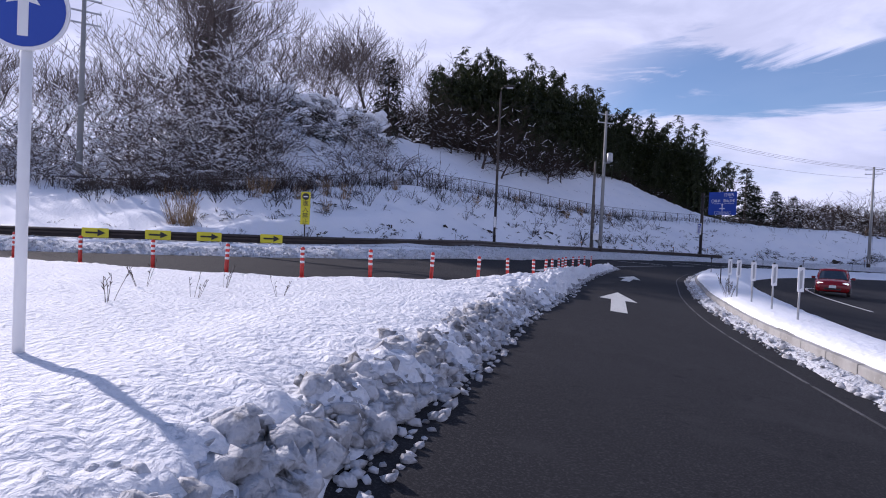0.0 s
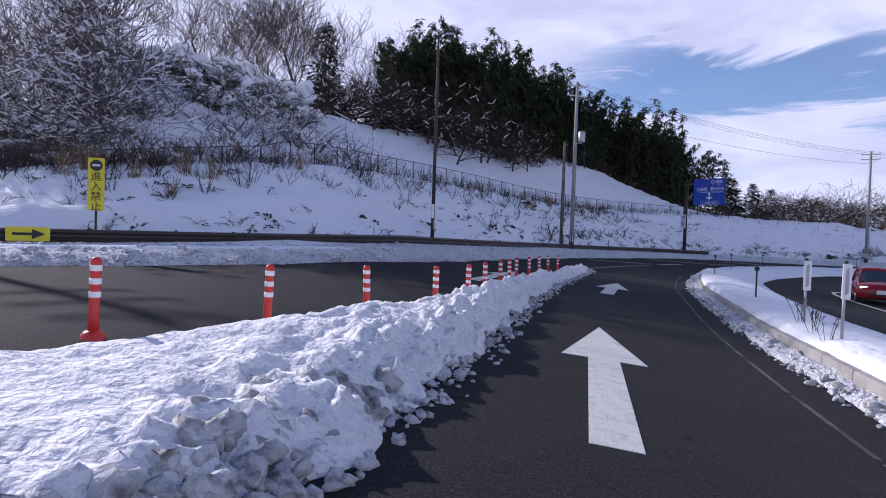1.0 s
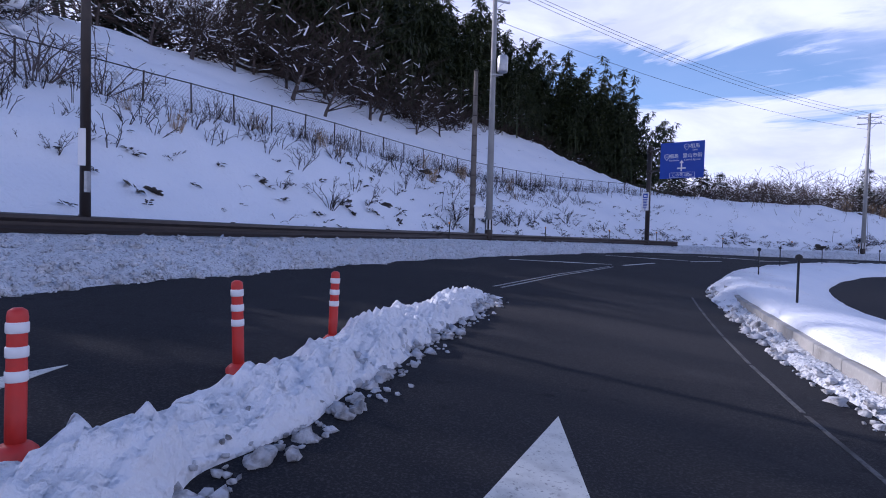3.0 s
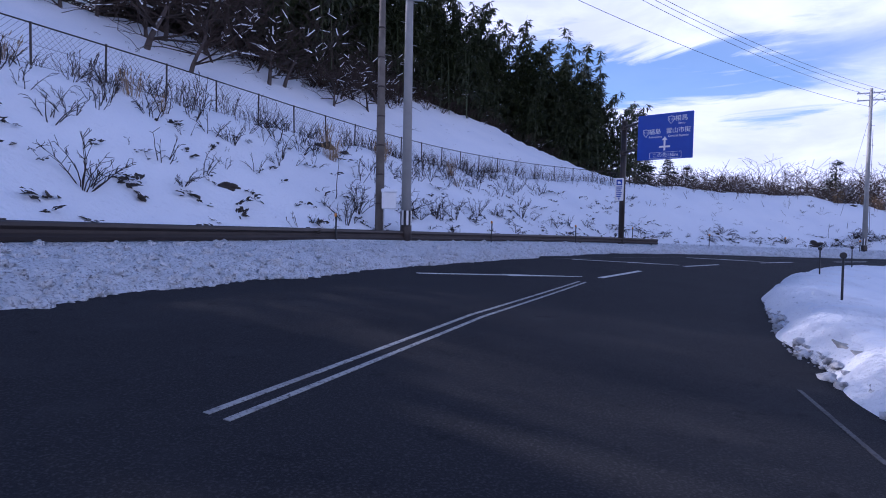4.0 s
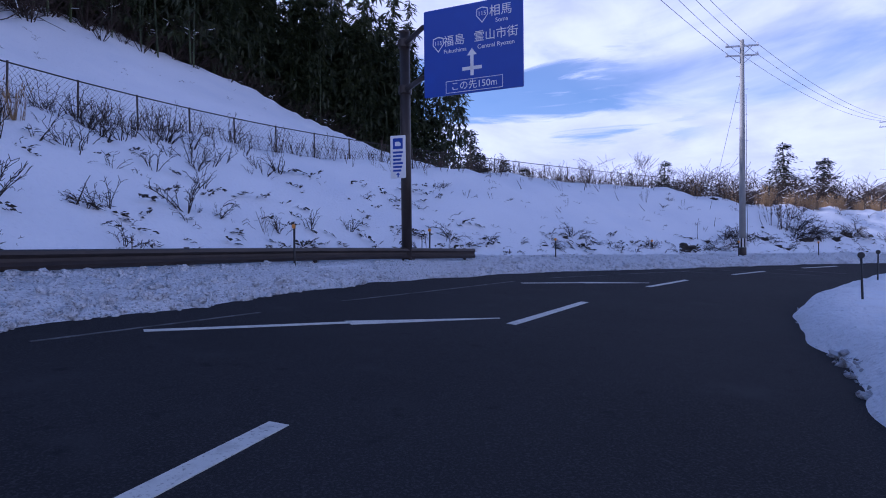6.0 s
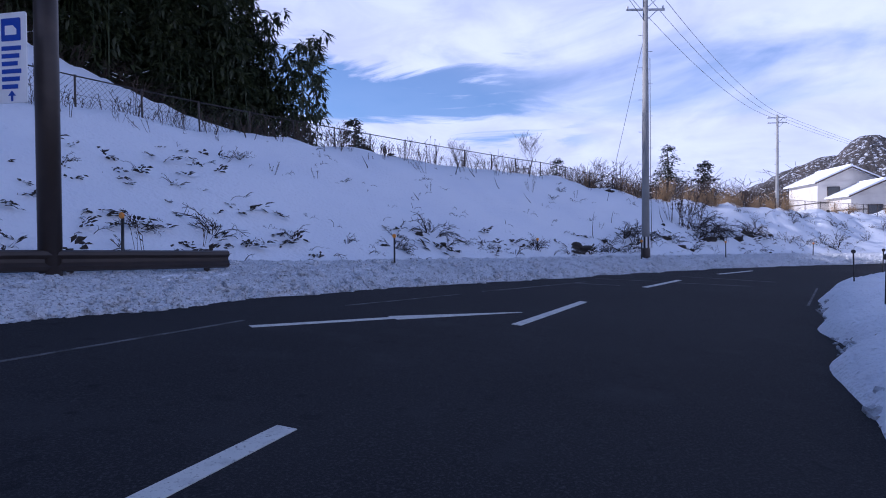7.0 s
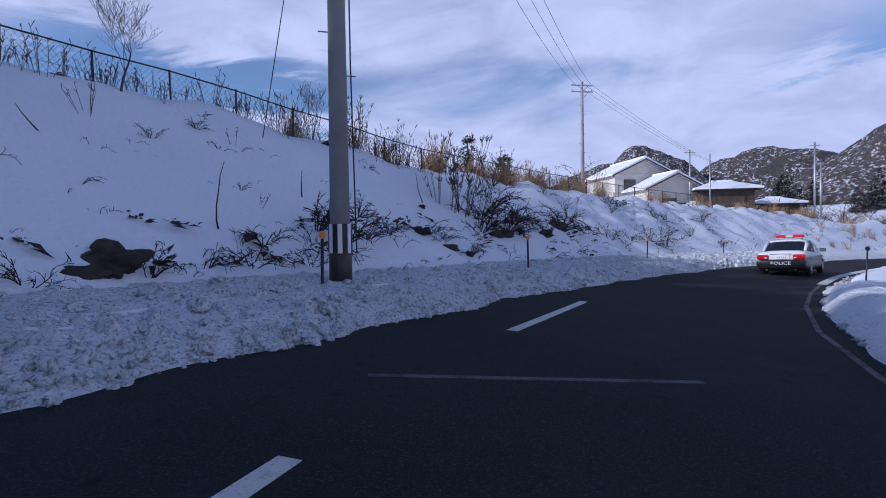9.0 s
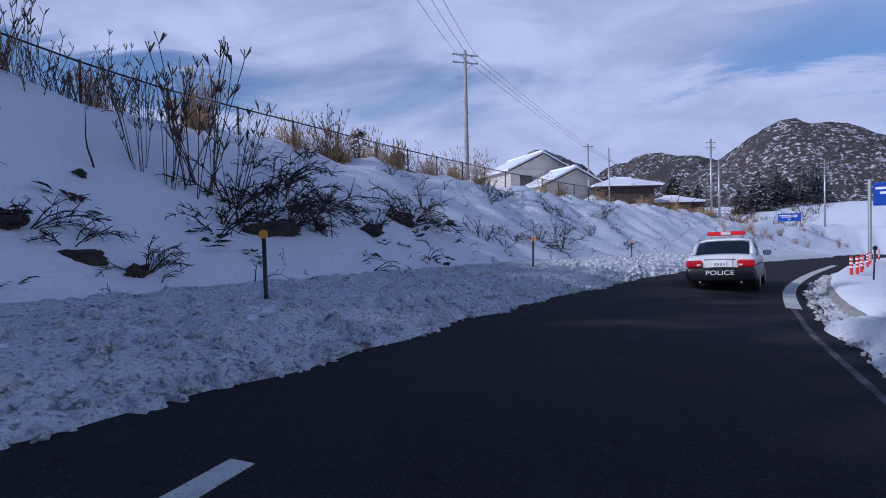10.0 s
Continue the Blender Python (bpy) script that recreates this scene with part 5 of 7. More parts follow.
def build_forest():
    rng = random.Random(11)
    talls = [bare_tree(30 + i, h) for i, h in enumerate((13.0, 11.5, 14.0, 12.2))]
    tangles = [bare_tree(40 + i, h, "tangle") for i, h in enumerate((5.8, 5.0, 6.6))]
    browns = [bare_tree(50 + i, h, "brown") for i, h in enumerate((7.0, 6.0, 8.4))]
    bams = [bamboo(60 + i, h) for i, h in enumerate((13.2, 12.0, 14.0, 11.0))]
    cedars = [cedar(80 + i, h) for i, h in enumerate((13, 11, 9))]
    used = set()

    def put(src, x, y, s=1.0, sink=0.3, tilt=3, wide=1.0):
        z = ground_z(x, y) - sink
        m = pose(x, y, z, rng.uniform(-tilt, tilt), rng.uniform(-tilt, tilt), rng.uniform(0, 360)) @ Matrix.Diagonal((s * wide, s * wide, s, 1))
        if src.name not in used:
            used.add(src.name)
            src.matrix_basis = m
            return
        copy_thing(src, m).matrix_basis = m

    idx = np.arange(len(LEFT))
    # dark bamboo grove above the open slope
    for d in np.arange(4, GROVE_S[-1] + 0.1, 1.9):
        for back in (0.6, 3.0, 6.0, 9.6):
            if d > GROVE_S[-1] - 3 and back > 6:
                continue
            x, y = grove_at(min(d + rng.uniform(-0.7, 0.7), GROVE_S[-1]), back + rng.uniform(-0.6, 0.9))
            put(rng.choice(bams), x, y, rng.uniform(0.84, 1.10) * float(np.interp(d, [4, 20, 44, 52, GROVE_S[-1]], [1.0, 1.05, 1.02, 1.10, 1.06])))
    # brown thicket before the grove's near end
    for d in np.arange(-4, 24, 2.0):
        for back in (-1.2, -3.2):
            x, y = grove_at(max(d, 0) + rng.uniform(-0.8, 0.8), back + rng.uniform(-1, 1))
            put(rng.choice(browns), x + min(d, 0), y, rng.uniform(0.7, 1.05) * float(np.interp(d, [-4, 10, 24], [1.0, 0.9, 0.55])), wide=1.25)
    for d in np.arange(24, GROVE_S[-1] - 10, 4.0):
        x, y = grove_at(d, rng.uniform(-0.9, 0.2))
        put(rng.choice(browns), x, y, rng.uniform(0.35, 0.55), wide=1.3)
    for x in np.arange(-12, 0, 2.2):
        for y in (53, 56.5):
            put(rng.choice(browns), x + rng.uniform(-0.8, 0.8), y + 0.45 * (x + 12) + rng.uniform(-1, 1), rng.uniform(0.6, 0.95), wide=1.3)
    # snowy tangle above the bank, tall bare trees behind
    for lx in np.arange(-40, 8, 2.5):
        for w in (3.5, 7.5, 12, 18, 26):
            if lx > 3 and w < 14 or w > 14 and rng.random() < 0.2:
                continue
            k = int(np.interp(lx + rng.uniform(-1.5, 1.5), LX, idx))
            x, y = LEFT[k] + LEFT_N[k] * (CREST_U[k] + w + rng.uniform(-1.5, 1.5))
            if y < 5 or in_clearing(x, y) or (x > -9 and y > 57):
                continue
            if w < 14:
                put(rng.choice(tangles), x, y, rng.uniform(0.5, 0.7) if w < 5 else rng.uniform(0.75, 1.05), wide=1.15)
            else:
                put(rng.choice(talls), x, y, rng.uniform(0.85, 1.08))
    for x in np.arange(-27, -2, 4.2):
        for y in (53, 60, 68):
            if y < 66 + 0.6 * x and x > -9 or in_clearing(x, y) or x > -11 and y < 66:
                continue
            put(rng.choice(talls), x + rng.uniform(-1, 1), y + rng.uniform(-1, 1), rng.uniform(0.9, 1.1))
    put(cedars[0], -26.2, 41.8, 0.64)
    put(cedars[1], -13.5, 57.5, 0.95)
    for x, y, s in ((60, 147.5, 1.25), (63, 149, 1.1), (67, 146.5, 1.2), (71, 146, 0.9), (92, 131, 0.9), (128.6, 135.6, 1.32), (134, 131.6, 1.3), (152, 120, 1.0), (155, 116, 0.9), (228, 82, 0.8), (236, 78, 0.9), (246, 74, 1.0), (252, 71, 0.9), (262, 68, 1.1), (270, 64, 1.0), (282, 62, 1.2), (240, 98, 0.8), (252, 104, 0.9), (266, 108, 1.0), (278, 112, 0.9), (290, 110, 1.1), (300, 104, 1.0)):
        put(rng.choice(cedars), x, y, s, wide=1.35)
    # brown woods a long way behind the crest
    for t in np.arange(0, 1, 0.028):
        for back in (0, 5):
            x, y = 70 + 72 * t, 145 - 36 * t + back
            put(rng.choice(browns), x + rng.uniform(-1.2, 1.2), y + rng.uniform(-2, 2), rng.uniform(1.2, 1.65), wide=1.35)
    # bare saplings along the crest fence
    for x, y, s in ((44.3, 77.8, 0.23), (38.2, 75.8, 0.16), (50.4, 78.4, 0.17)):
        put(talls[1], x, y, s, sink=0.1)


build_forest()


def joined(name, rows, label, category):
    """Many small plants as one mesh: rows of (mesh, pose)."""
    verts, faces, base = [], [], 0
    arrays = {}
    rows = [(me.whole if isinstance(me, Plant) else me, m) for me, m in rows]
    for me, m in rows:
        if me.name not in arrays:
            v = np.empty(len(me.vertices) * 3)
            me.vertices.foreach_get("co", v)
            f = np.empty(len(me.loops), int)
            me.loops.foreach_get("vertex_index", f)
            arrays[me.name] = (v.reshape(-1, 3), f.reshape(-1, me.polygons[0].loop_total))
        v, f = arrays[me.name]
        a = np.array(m)
        verts.append(v @ a[:3, :3].T + a[:3, 3])
        faces.append(f + base)
        base += len(v)
    me = bpy.data.meshes.new(name)
    me.from_pydata(np.concatenate(verts).tolist(), [], np.concatenate(faces).tolist())
    me.materials.append(rows[0][0].materials[0])
    return tagged(part(name, me, None), label, category, kind="stuff")


def build_brush():
    rng = random.Random(5)
    upright = [shrub_mesh(100 + i, h, n, None, 0.55, 0.06) for i, (h, n) in enumerate(((1.1, 11), (0.8, 9), (1.5, 12), (0.6, 8)))]
    flat = [shrub_mesh(110 + i, h, n, None, 1.25, 0.2, 3) for i, (h, n) in enumerate(((1.0, 15), (0.8, 13), (1.3, 18)))]
    ball = shrub_mesh(118, 1.1, 26, None, 0.9, 0.22, 3)
    small = [shrub_mesh(125 + i, 0.7, 4, None, 1.3, 0.3, 1) for i in range(4)]
    tufts = [shrub_mesh(160 + i, 0.9, 6, None, 0.5, 0.06, 1) for i in range(4)]
    bush = [shrub_mesh(115 + i, 2.0, 10, TWIG_GREY, 0.9, 0.16, 1) for i in range(3)]
    dark_bush = [shrub_mesh(135 + i, 2.2, 8, TWIG_BROWN, 0.8, 0.12, 1) for i in range(3)]
    weeds = [weed_mesh(120 + i, h, n) for i, (h, n) in enumerate(((1.0, 5), (1.4, 7), (0.7, 4)))]
    stalks = [weed_mesh(150 + i, 2.6, 11, 5, 0.22) for i in range(2)]
    reeds = [reed_mesh(140 + i, h, n) for i, (h, n) in enumerate(((1.6, 60), (1.2, 45), (2.0, 70)))]
    idx = np.arange(len(LEFT))

    def at(lx, u):
        k = int(np.interp(lx, LX, idx))
        p = LEFT[k] + LEFT_N[k] * u
        return p[0], p[1], CREST_U[k]

    def spot(x, y, s, tilt=12, sink=0.04):
        return pose(x, y, ground_z(x, y) - sink, rng.uniform(-tilt, tilt), rng.uniform(-tilt, tilt), rng.uniform(0, 360)) @ Matrix.Diagonal((s, s, s, 1))

    def put(name, me, x, y, s, label, cat, group, tilt=12):
        if not isinstance(me, Plant):
            o = tagged(part(name, me, None), label, cat, group)
        else:
            o = thing(name, pose(0, 0, 0), label, cat, group)
            if name == "weed":
                tagged(part("stalk", me.whole, None, o), kind="stuff")
            else:
                for stem in me.stems:
                    part("stem", stem, None, o)
        o.matrix_basis = spot(x, y, s, tilt)

    SH = ("leafless dark twiggy shrub poking through bank snow", "shrub", "shrubs on the bank")
    BENT = ("dark leafless shrub pressed flat by the bank snow", "shrub", "shrubs on the bank")
    WD = ("dry dark weed stalks standing in the snow", "weed", "weeds on the bank")
    TALL = ("tall dry stalks with dark seed heads on the bank", "weed", "tall weeds on the bank")
    RD = ("clump of tan dry reeds at the bank crest", "reeds", "reed clumps")
    # upright bushes between the two poles and the guide sign
    for x, y, s in ((8.1, 50.0, 0.7), (7.8, 48.5, 0.6), (9.7, 52.7, 0.95), (9.7, 56.8, 0.9), (11.1, 54.5, 0.85), (11.4, 54.9, 0.7), (12.1, 55.7, 0.6), (13.5, 58.3, 0.8), (15.1, 60.1, 0.7), (16.6, 61.9, 0.65), (17.4, 62.4, 0.5), (20.1, 64.3, 0.8), (21.6, 65.2, 0.7)):
        put("shrub", rng.choice(upright[:3]), x, y, s, *SH, tilt=18)
    # bent clumps along the foot of the bank
    for x, y, s in ((31.7, 68.7, 0.55), (32.1, 69.4, 0.5), (33.7, 70.2, 0.7), (33.9, 70.0, 0.6), (34.1, 69.5, 0.5), (35.0, 69.9, 0.5), (36.1, 70.0, 0.5), (37.4, 69.9, 0.55), (40.9, 70.7, 0.55), (42.4, 71.1, 0.6), (43.4, 71.5, 0.6), (45.1, 72.5, 0.75), (46.4, 72.4, 0.9), (47.2, 72.8, 0.8), (48.3, 73.2, 0.8), (49.4, 73.6, 0.6), (28.2, 68.0, 0.6), (26.1, 67.2, 0.6), (24.4, 66.6, 0.55), (29.9, 68.3, 0.5), (54.5, 74.4, 0.95), (55.3, 74.7, 1.05), (56.2, 75.0, 1.0), (54.0, 74.1, 0.9), (57.1, 75.0, 0.85), (58.7, 74.6, 0.75), (60.6, 74.9, 1.0), (61.4, 75.2, 0.8), (50.9, 73.7, 0.6), (52.0, 72.9, 0.45), (54.9, 74.9, 1.1), (55.8, 75.4, 1.0), (55.6, 74.3, 0.9), (56.8, 75.8, 0.9), (57.9, 75.3, 0.9), (59.8, 75.2, 0.9), (62.4, 75.6, 0.9), (51.3, 73.4, 0.5), (46.8, 73.2, 0.8), (47.8, 73.6, 0.7), (45.8, 71.9, 0.6), (44.4, 71.7, 0.7), (48.9, 74.2, 0.7)):
        put("shrub", rng.choice(flat), x, y, s, *BENT, tilt=20)
    put("shrub", ball, 39.0, 70.6, 0.62, "dense round leafless bush beside an amber delineator", "shrub", "shrubs on the bank")
    for x, y, s in ((53.8, 75.1, 0.9), (54.2, 75.0, 1.1), (54.6, 75.3, 1.05), (53.4, 75.5, 0.75), (55.0, 75.0, 0.8)):
        put("weed", rng.choice(stalks), x, y, s, *TALL, tilt=9)
    for lx, up, s in ((53.6, 0.4, 0.75), (54.4, 0.6, 0.85), (56.0, 0.5, 0.7), (61.5, 0.2, 0.6), (62.2, 0.4, 0.7), (66.0, 0.2, 0.5)):
        x, y, cu = at(lx, 0)
        x, y, _ = at(lx, cu + up)
        put("weed", rng.choice(stalks), x, y, s, *TALL, tilt=9)
    # a thin scatter higher up
    for _ in range(44):
        lx = rng.uniform(-10, 24)
        _, _, cu = at(lx, 0)
        x, y, _ = at(lx, 3.1 + rng.random() ** 1.6 * (cu - 3.6))
        put("shrub", rng.choice(upright + flat), x, y, rng.uniform(0.35, 0.7), *SH, tilt=22)
    for _ in range(12):
        lx = rng.uniform(26, 54)
        _, _, cu = at(lx, 0)
        x, y, _ = at(lx, rng.uniform(5.5, cu - 0.4))
        put("shrub", rng.choice(flat[:2]), x, y, rng.uniform(0.25, 0.5), *BENT, tilt=25)
    for _ in range(26):
        lx = rng.uniform(-5, 58)
        _, _, cu = at(lx, 0)
        x, y, _ = at(lx, rng.uniform(3.2, cu - 0.5))
        put("weed", rng.choice(weeds), x, y, rng.uniform(0.4, 0.8), *WD, tilt=25)
    for _ in range(24):
        lx = rng.uniform(57, 80)
        _, _, cu = at(lx, 0)
        x, y, _ = at(lx, rng.uniform(3.4, cu))
        put("shrub", rng.choice(flat + upright[:1]), x, y, rng.uniform(0.4, 0.8), *BENT, tilt=25)
    # lone leaning sticks
    for i, (x, y, h, lean) in enumerate(((7.3, 49.9, 1.5, 8), (10.2, 53.4, 1.1, -6), (14.6, 59.7, 0.9, 12), (33.1, 74.4, 0.7, 40), (34.5, 72.6, 0.5, 55), (39.6, 76.4, 0.8, 45), (40.6, 75.6, 0.7, 38), (42.0, 74.6, 0.9, 30), (47.3, 74.5, 0.9, 42), (44.3, 72.7, 1.5, 10), (52.6, 75.4, 1.2, -16), (59.5, 76.0, 0.7, 25))):
        srng = random.Random(300 + i)
        o = tagged(part("stick", segs_mesh("stick", arching(srng, Vector((0, 0, -0.15)), Vector((0, 0, 1)), h, 0.02, 0.01, 0), SHRUB_DARK, 5), None), "thin dark dead stick leaning out of the bank snow", "stick", "sticks on the bank")
        o.matrix_basis = pose(x, y, ground_z(x, y), 0, lean, 25 * i)
    # reeds along the crest
    for lx, up, s in ((51.4, 0.6, 0.8), (52.0, 0.9, 0.75), (57.2, 0.5, 0.7), (57.8, 0.7, 0.6), (62.0, 0.5, 0.7), (65.3, 0.6, 0.75), (65.9, 0.8, 0.6), (53.4, 0.1, 0.8), (55.2, 0.3, 0.6), (57.0, -0.1, 0.85), (57.5, 0.0, 0.8), (60.4, 0.0, 0.6), (61.6, 0.1, 0.9), (62.4, 0.0, 0.8), (63.6, 0.1, 0.7), (65.0, 0.0, 0.95), (67.0, 0.1, 0.8), (70.5, 0.0, 0.8)):
        x, y, cu = at(lx, 0)
        x, y, _ = at(lx, cu + up)
        put("reed_clump", rng.choice(reeds), x, y, s, *RD)
    for _ in range(34):
        lx = rng.uniform(55, 70)
        _, _, cu = at(lx, 0)
        x, y, _ = at(lx, cu + rng.uniform(0.6, 3.0))
        put("reed_clump", rng.choice(reeds), x, y, rng.uniform(0.5, 0.9), *RD)
    for _ in range(44):
        lx = rng.uniform(66, 112)
        _, _, cu = at(lx, 0)
        x, y, _ = at(lx, cu + rng.uniform(-0.3, 2.5))
        put("reed_clump", rng.choice(reeds), x, y, rng.uniform(0.4, 0.75), *RD)
    for x, y, s in ((-3.6, 0.8, 0.5), (-2.9, 1.6, 0.4), (-4.4, 2.6, 0.5), (-3.3, 3.2, 0.4), (-1.9, 2.2, 0.35), (8.4, 13.2, 0.6), (8.6, 13.9, 0.7), (8.2, 12.8, 0.5), (8.0, 12.1, 0.5)):
        o = thing("weed", pose(0, 0, 0), "thin dry weed stalks standing in flat snow", "weed", "weeds by the lane")
        tagged(part("stalk", weeds[0].whole, None, o), kind="stuff")
        o.matrix_basis = pose(x, y, float(road_z(x, y)) + (0.40 if x > 0 else 0.12), 5, -6, 70 * x) @ Matrix.Diagonal((s, s, s, 1))
    # what nobody could count
    rows = []
    for _ in range(620):
        lx = rng.uniform(-25, 56)
        _, _, cu = at(lx, 0)
        x, y, _ = at(lx, cu + rng.gauss(0.3, 0.45))
        rows.append((rng.choice(weeds), spot(x, y, rng.uniform(0.45, 1.05), 8)))
    joined("fence_weeds", rows, "dry dark weeds growing through the crest fence", "weeds")
    rows = []
    for _ in range(420):
        lx = rng.uniform(-18, 24)
        _, _, cu = at(lx, 0)
        x, y, _ = at(lx, cu + rng.gauss(-0.8, 1.1))
        rows.append((rng.choice(tufts), spot(x, y, rng.uniform(0.45, 1.05))))
    for _ in range(330):
        lx = rng.uniform(-16, 60)
        _, _, cu = at(lx, 0)
        x, y, _ = at(lx, 2.9 + rng.random() ** 1.7 * (cu - 2.9))
        rows.append((rng.choice(small), spot(x, y, rng.uniform(0.2, 0.75), 35)))
    for _ in range(260):
        lx = rng.uniform(56, 112)
        _, _, cu = at(lx, 0)
        x, y, _ = at(lx, rng.uniform(3.0, cu + 1.0))
        rows.append((rng.choice(small), spot(x, y, rng.uniform(0.4, 1.0), 30)))
    # stubble on the open slope below the grove
    for _ in range(300):
        lx = rng.uniform(4, 27)
        _, _, cu = at(lx, 0)
        x, y, _ = at(lx, cu + 1.5 + 11 * rng.random() ** 0.8)
        rows.append((rng.choice(small), spot(x, y, rng.uniform(0.15, 0.38), 20)))
    joined("bank_twigs", rows, "small dark twigs and stems scattered over the bank snow", "twigs")
    rows, loads = [], []
    lumps = []
    for i in range(6):
        lumps.append(mesh_of("lump", lump_mesh(i, 1.0, 0.42, 0.32, 0.5, 2)))
        lumps[-1].materials.append(FRESH)
    for _ in range(300):
        lx = rng.uniform(-16, 4)
        _, _, cu = at(lx, 0)
        x, y, _ = at(lx, cu + 0.6 + 14 * rng.random() ** 1.2)
        s = rng.uniform(0.4, 0.9)
        rows.append((rng.choice(bush), spot(x, y, s)))
        if rng.random() < 0.6:
            m = spot(x + rng.gauss(0, 0.5), y + rng.gauss(0, 0.5), rng.uniform(0.12, 0.36), 28)
            m.translation.z += s * rng.uniform(0.3, 1.1)
            loads.append((rng.choice(lumps), m))
    for _ in range(330):
        lx = rng.uniform(-36, 6)
        _, _, cu = at(lx, 0)
        x, y, _ = at(lx, cu + rng.uniform(0.8, 24))
        if y > 6 and not in_clearing(x, y):
            s = rng.uniform(0.6, 1.25)
            rows.append((rng.choice(bush), spot(x, y, s)))
            for _ in range(3):
                m = spot(x + rng.gauss(0, 0.7), y + rng.gauss(0, 0.7), rng.uniform(0.12, 0.42), 28)
                m.translation.z += s * rng.uniform(0.3, 1.2)
                loads.append((rng.choice(lumps), m))
    joined("undergrowth", rows, "tangled bare undergrowth at the edge of the woods", "undergrowth")
    o = joined("branch_snow", loads, "white pads of snow caught on undergrowth branches", "snow")
    o.data.polygons.foreach_set("use_smooth", [True] * len(o.data.polygons))
    rows = []
    for _ in range(22):
        lx = rng.uniform(-8, 20)
        _, _, cu = at(lx, 0)
        x, y, _ = at(lx, cu + rng.gauss(-1.0, 1.0))
        rows.append((rng.choice(reeds[:2]), spot(x, y, rng.uniform(0.4, 0.8))))
    for x, y in ((-13.5, 17.6), (-13.1, 17.9), (-12.8, 17.5)):
        rows.append((reeds[2], spot(x, y, 0.8)))
    joined("dry_grass", rows, "tan dry grass tufts along the bank top", "grass")
    rows = []
    for _ in range(260):
        x = rng.uniform(112, 285)
        y = rng.uniform(max(60, 78 - 0.12 * (x - 100)), 112)
        rows.append((rng.choice(dark_bush), spot(x, y, rng.uniform(0.9, 2.2))))
    for _ in range(300):
        d = rng.uniform(0, GROVE_S[-1])
        x, y = grove_at(d, rng.gauss(0.2, 0.8) - (1.6 * rng.random() if d < 24 else 0))
        rows.append((rng.choice(dark_bush), spot(x, y, rng.uniform(0.5, 1.1))))
    joined("brown_thicket", rows, "brown leafless thicket below the hills", "thicket")
    rows = []
    for _ in range(70):
        lx = rng.uniform(92, 138)
        _, _, cu = at(lx, 0)
        x, y, _ = at(lx, rng.uniform(3.0, cu + 6))
        rows.append((rng.choice(reeds), spot(x, y, rng.uniform(0.35, 0.7))))
    joined("far_reeds", rows, "brown dry reeds on the far verge", "reeds")
    # withered leaves lying on the bank
    litter = []
    for k in range(4):
        blades = []
        for _ in range(16):
            a, d = rng.uniform(0, math.tau), rng.uniform(0, 0.38)
            out = Vector((math.cos(a + 1), math.sin(a + 1), rng.uniform(-0.1, 0.5)))
            blades.append((Vector((math.cos(a) * d, math.sin(a) * d * 0.5, rng.uniform(0.0, 0.12))), out, rng.uniform(0.12, 0.32), rng.uniform(0.03, 0.07)))
        litter.append(leaves_mesh("litter", blades, SOIL))
    rows = []
    for _ in range(300):
        lx = rng.uniform(-6, 30)
        _, _, cu = at(lx, 0)
        x, y, _ = at(lx, 3.1 + rng.random() ** 1.3 * (cu - 4.6))
        rows.append((rng.choice(litter), spot(x, y, rng.uniform(0.4, 1.05), 30, 0.0)))
    for _ in range(40):
        lx = rng.uniform(32, 62)
        _, _, cu = at(lx, 0)
        x, y, _ = at(lx, rng.uniform(3.0, 4.8))
        rows.append((rng.choice(litter), spot(x, y, rng.uniform(0.5, 1.2), 30, 0.0)))
    joined("withered_leaves", rows, "dark withered leaves lying on the snowy bank", "leaves")
    # bare soil under the overhanging plants
    for i, (lx, u, s) in enumerate(((13, 5.2, 0.3), (9, 4.8, 0.35), (6, 5.4, 0.3), (4, 4.6, 0.35), (13.2, 8.0, 0.5), (13.8, 7.8, 0.4), (43.2, 3.4, 0.7), (42.6, 3.2, 0.35), (34.9, 4.3, 0.3), (35.0, 3.7, 0.25), (36.0, 3.9, 0.22), (32.8, 3.6, 0.22), (45.9, 4.0, 0.35), (51.2, 4.3, 0.42), (51.8, 3.6, 0.36), (52.3, 3.3, 0.3), (53.3, 5.5, 0.22), (52.2, 8.6, 0.4), (56.0, 4.2, 0.6), (57.0, 4.4, 0.4), (59.0, 4.3, 0.5), (60.9, 4.8, 0.55), (63, 4.8, 0.4), (2, 5.0, 0.3), (7.6, 4.2, 0.25))):
        x, y, _ = at(lx, u)
        o = tagged(part("soil_patch", lump_mesh(i * 1.3, s * 0.8, s * 0.42, s * 0.34, 0.75, 4 if s > 0.4 else 3), SOIL, smooth=True), "clod of dark soil showing through the bank snow", "soil", "soil patches")
        o.matrix_basis = pose(x, y, ground_z(x, y) - 0.02, 30, 0, 50 * i)
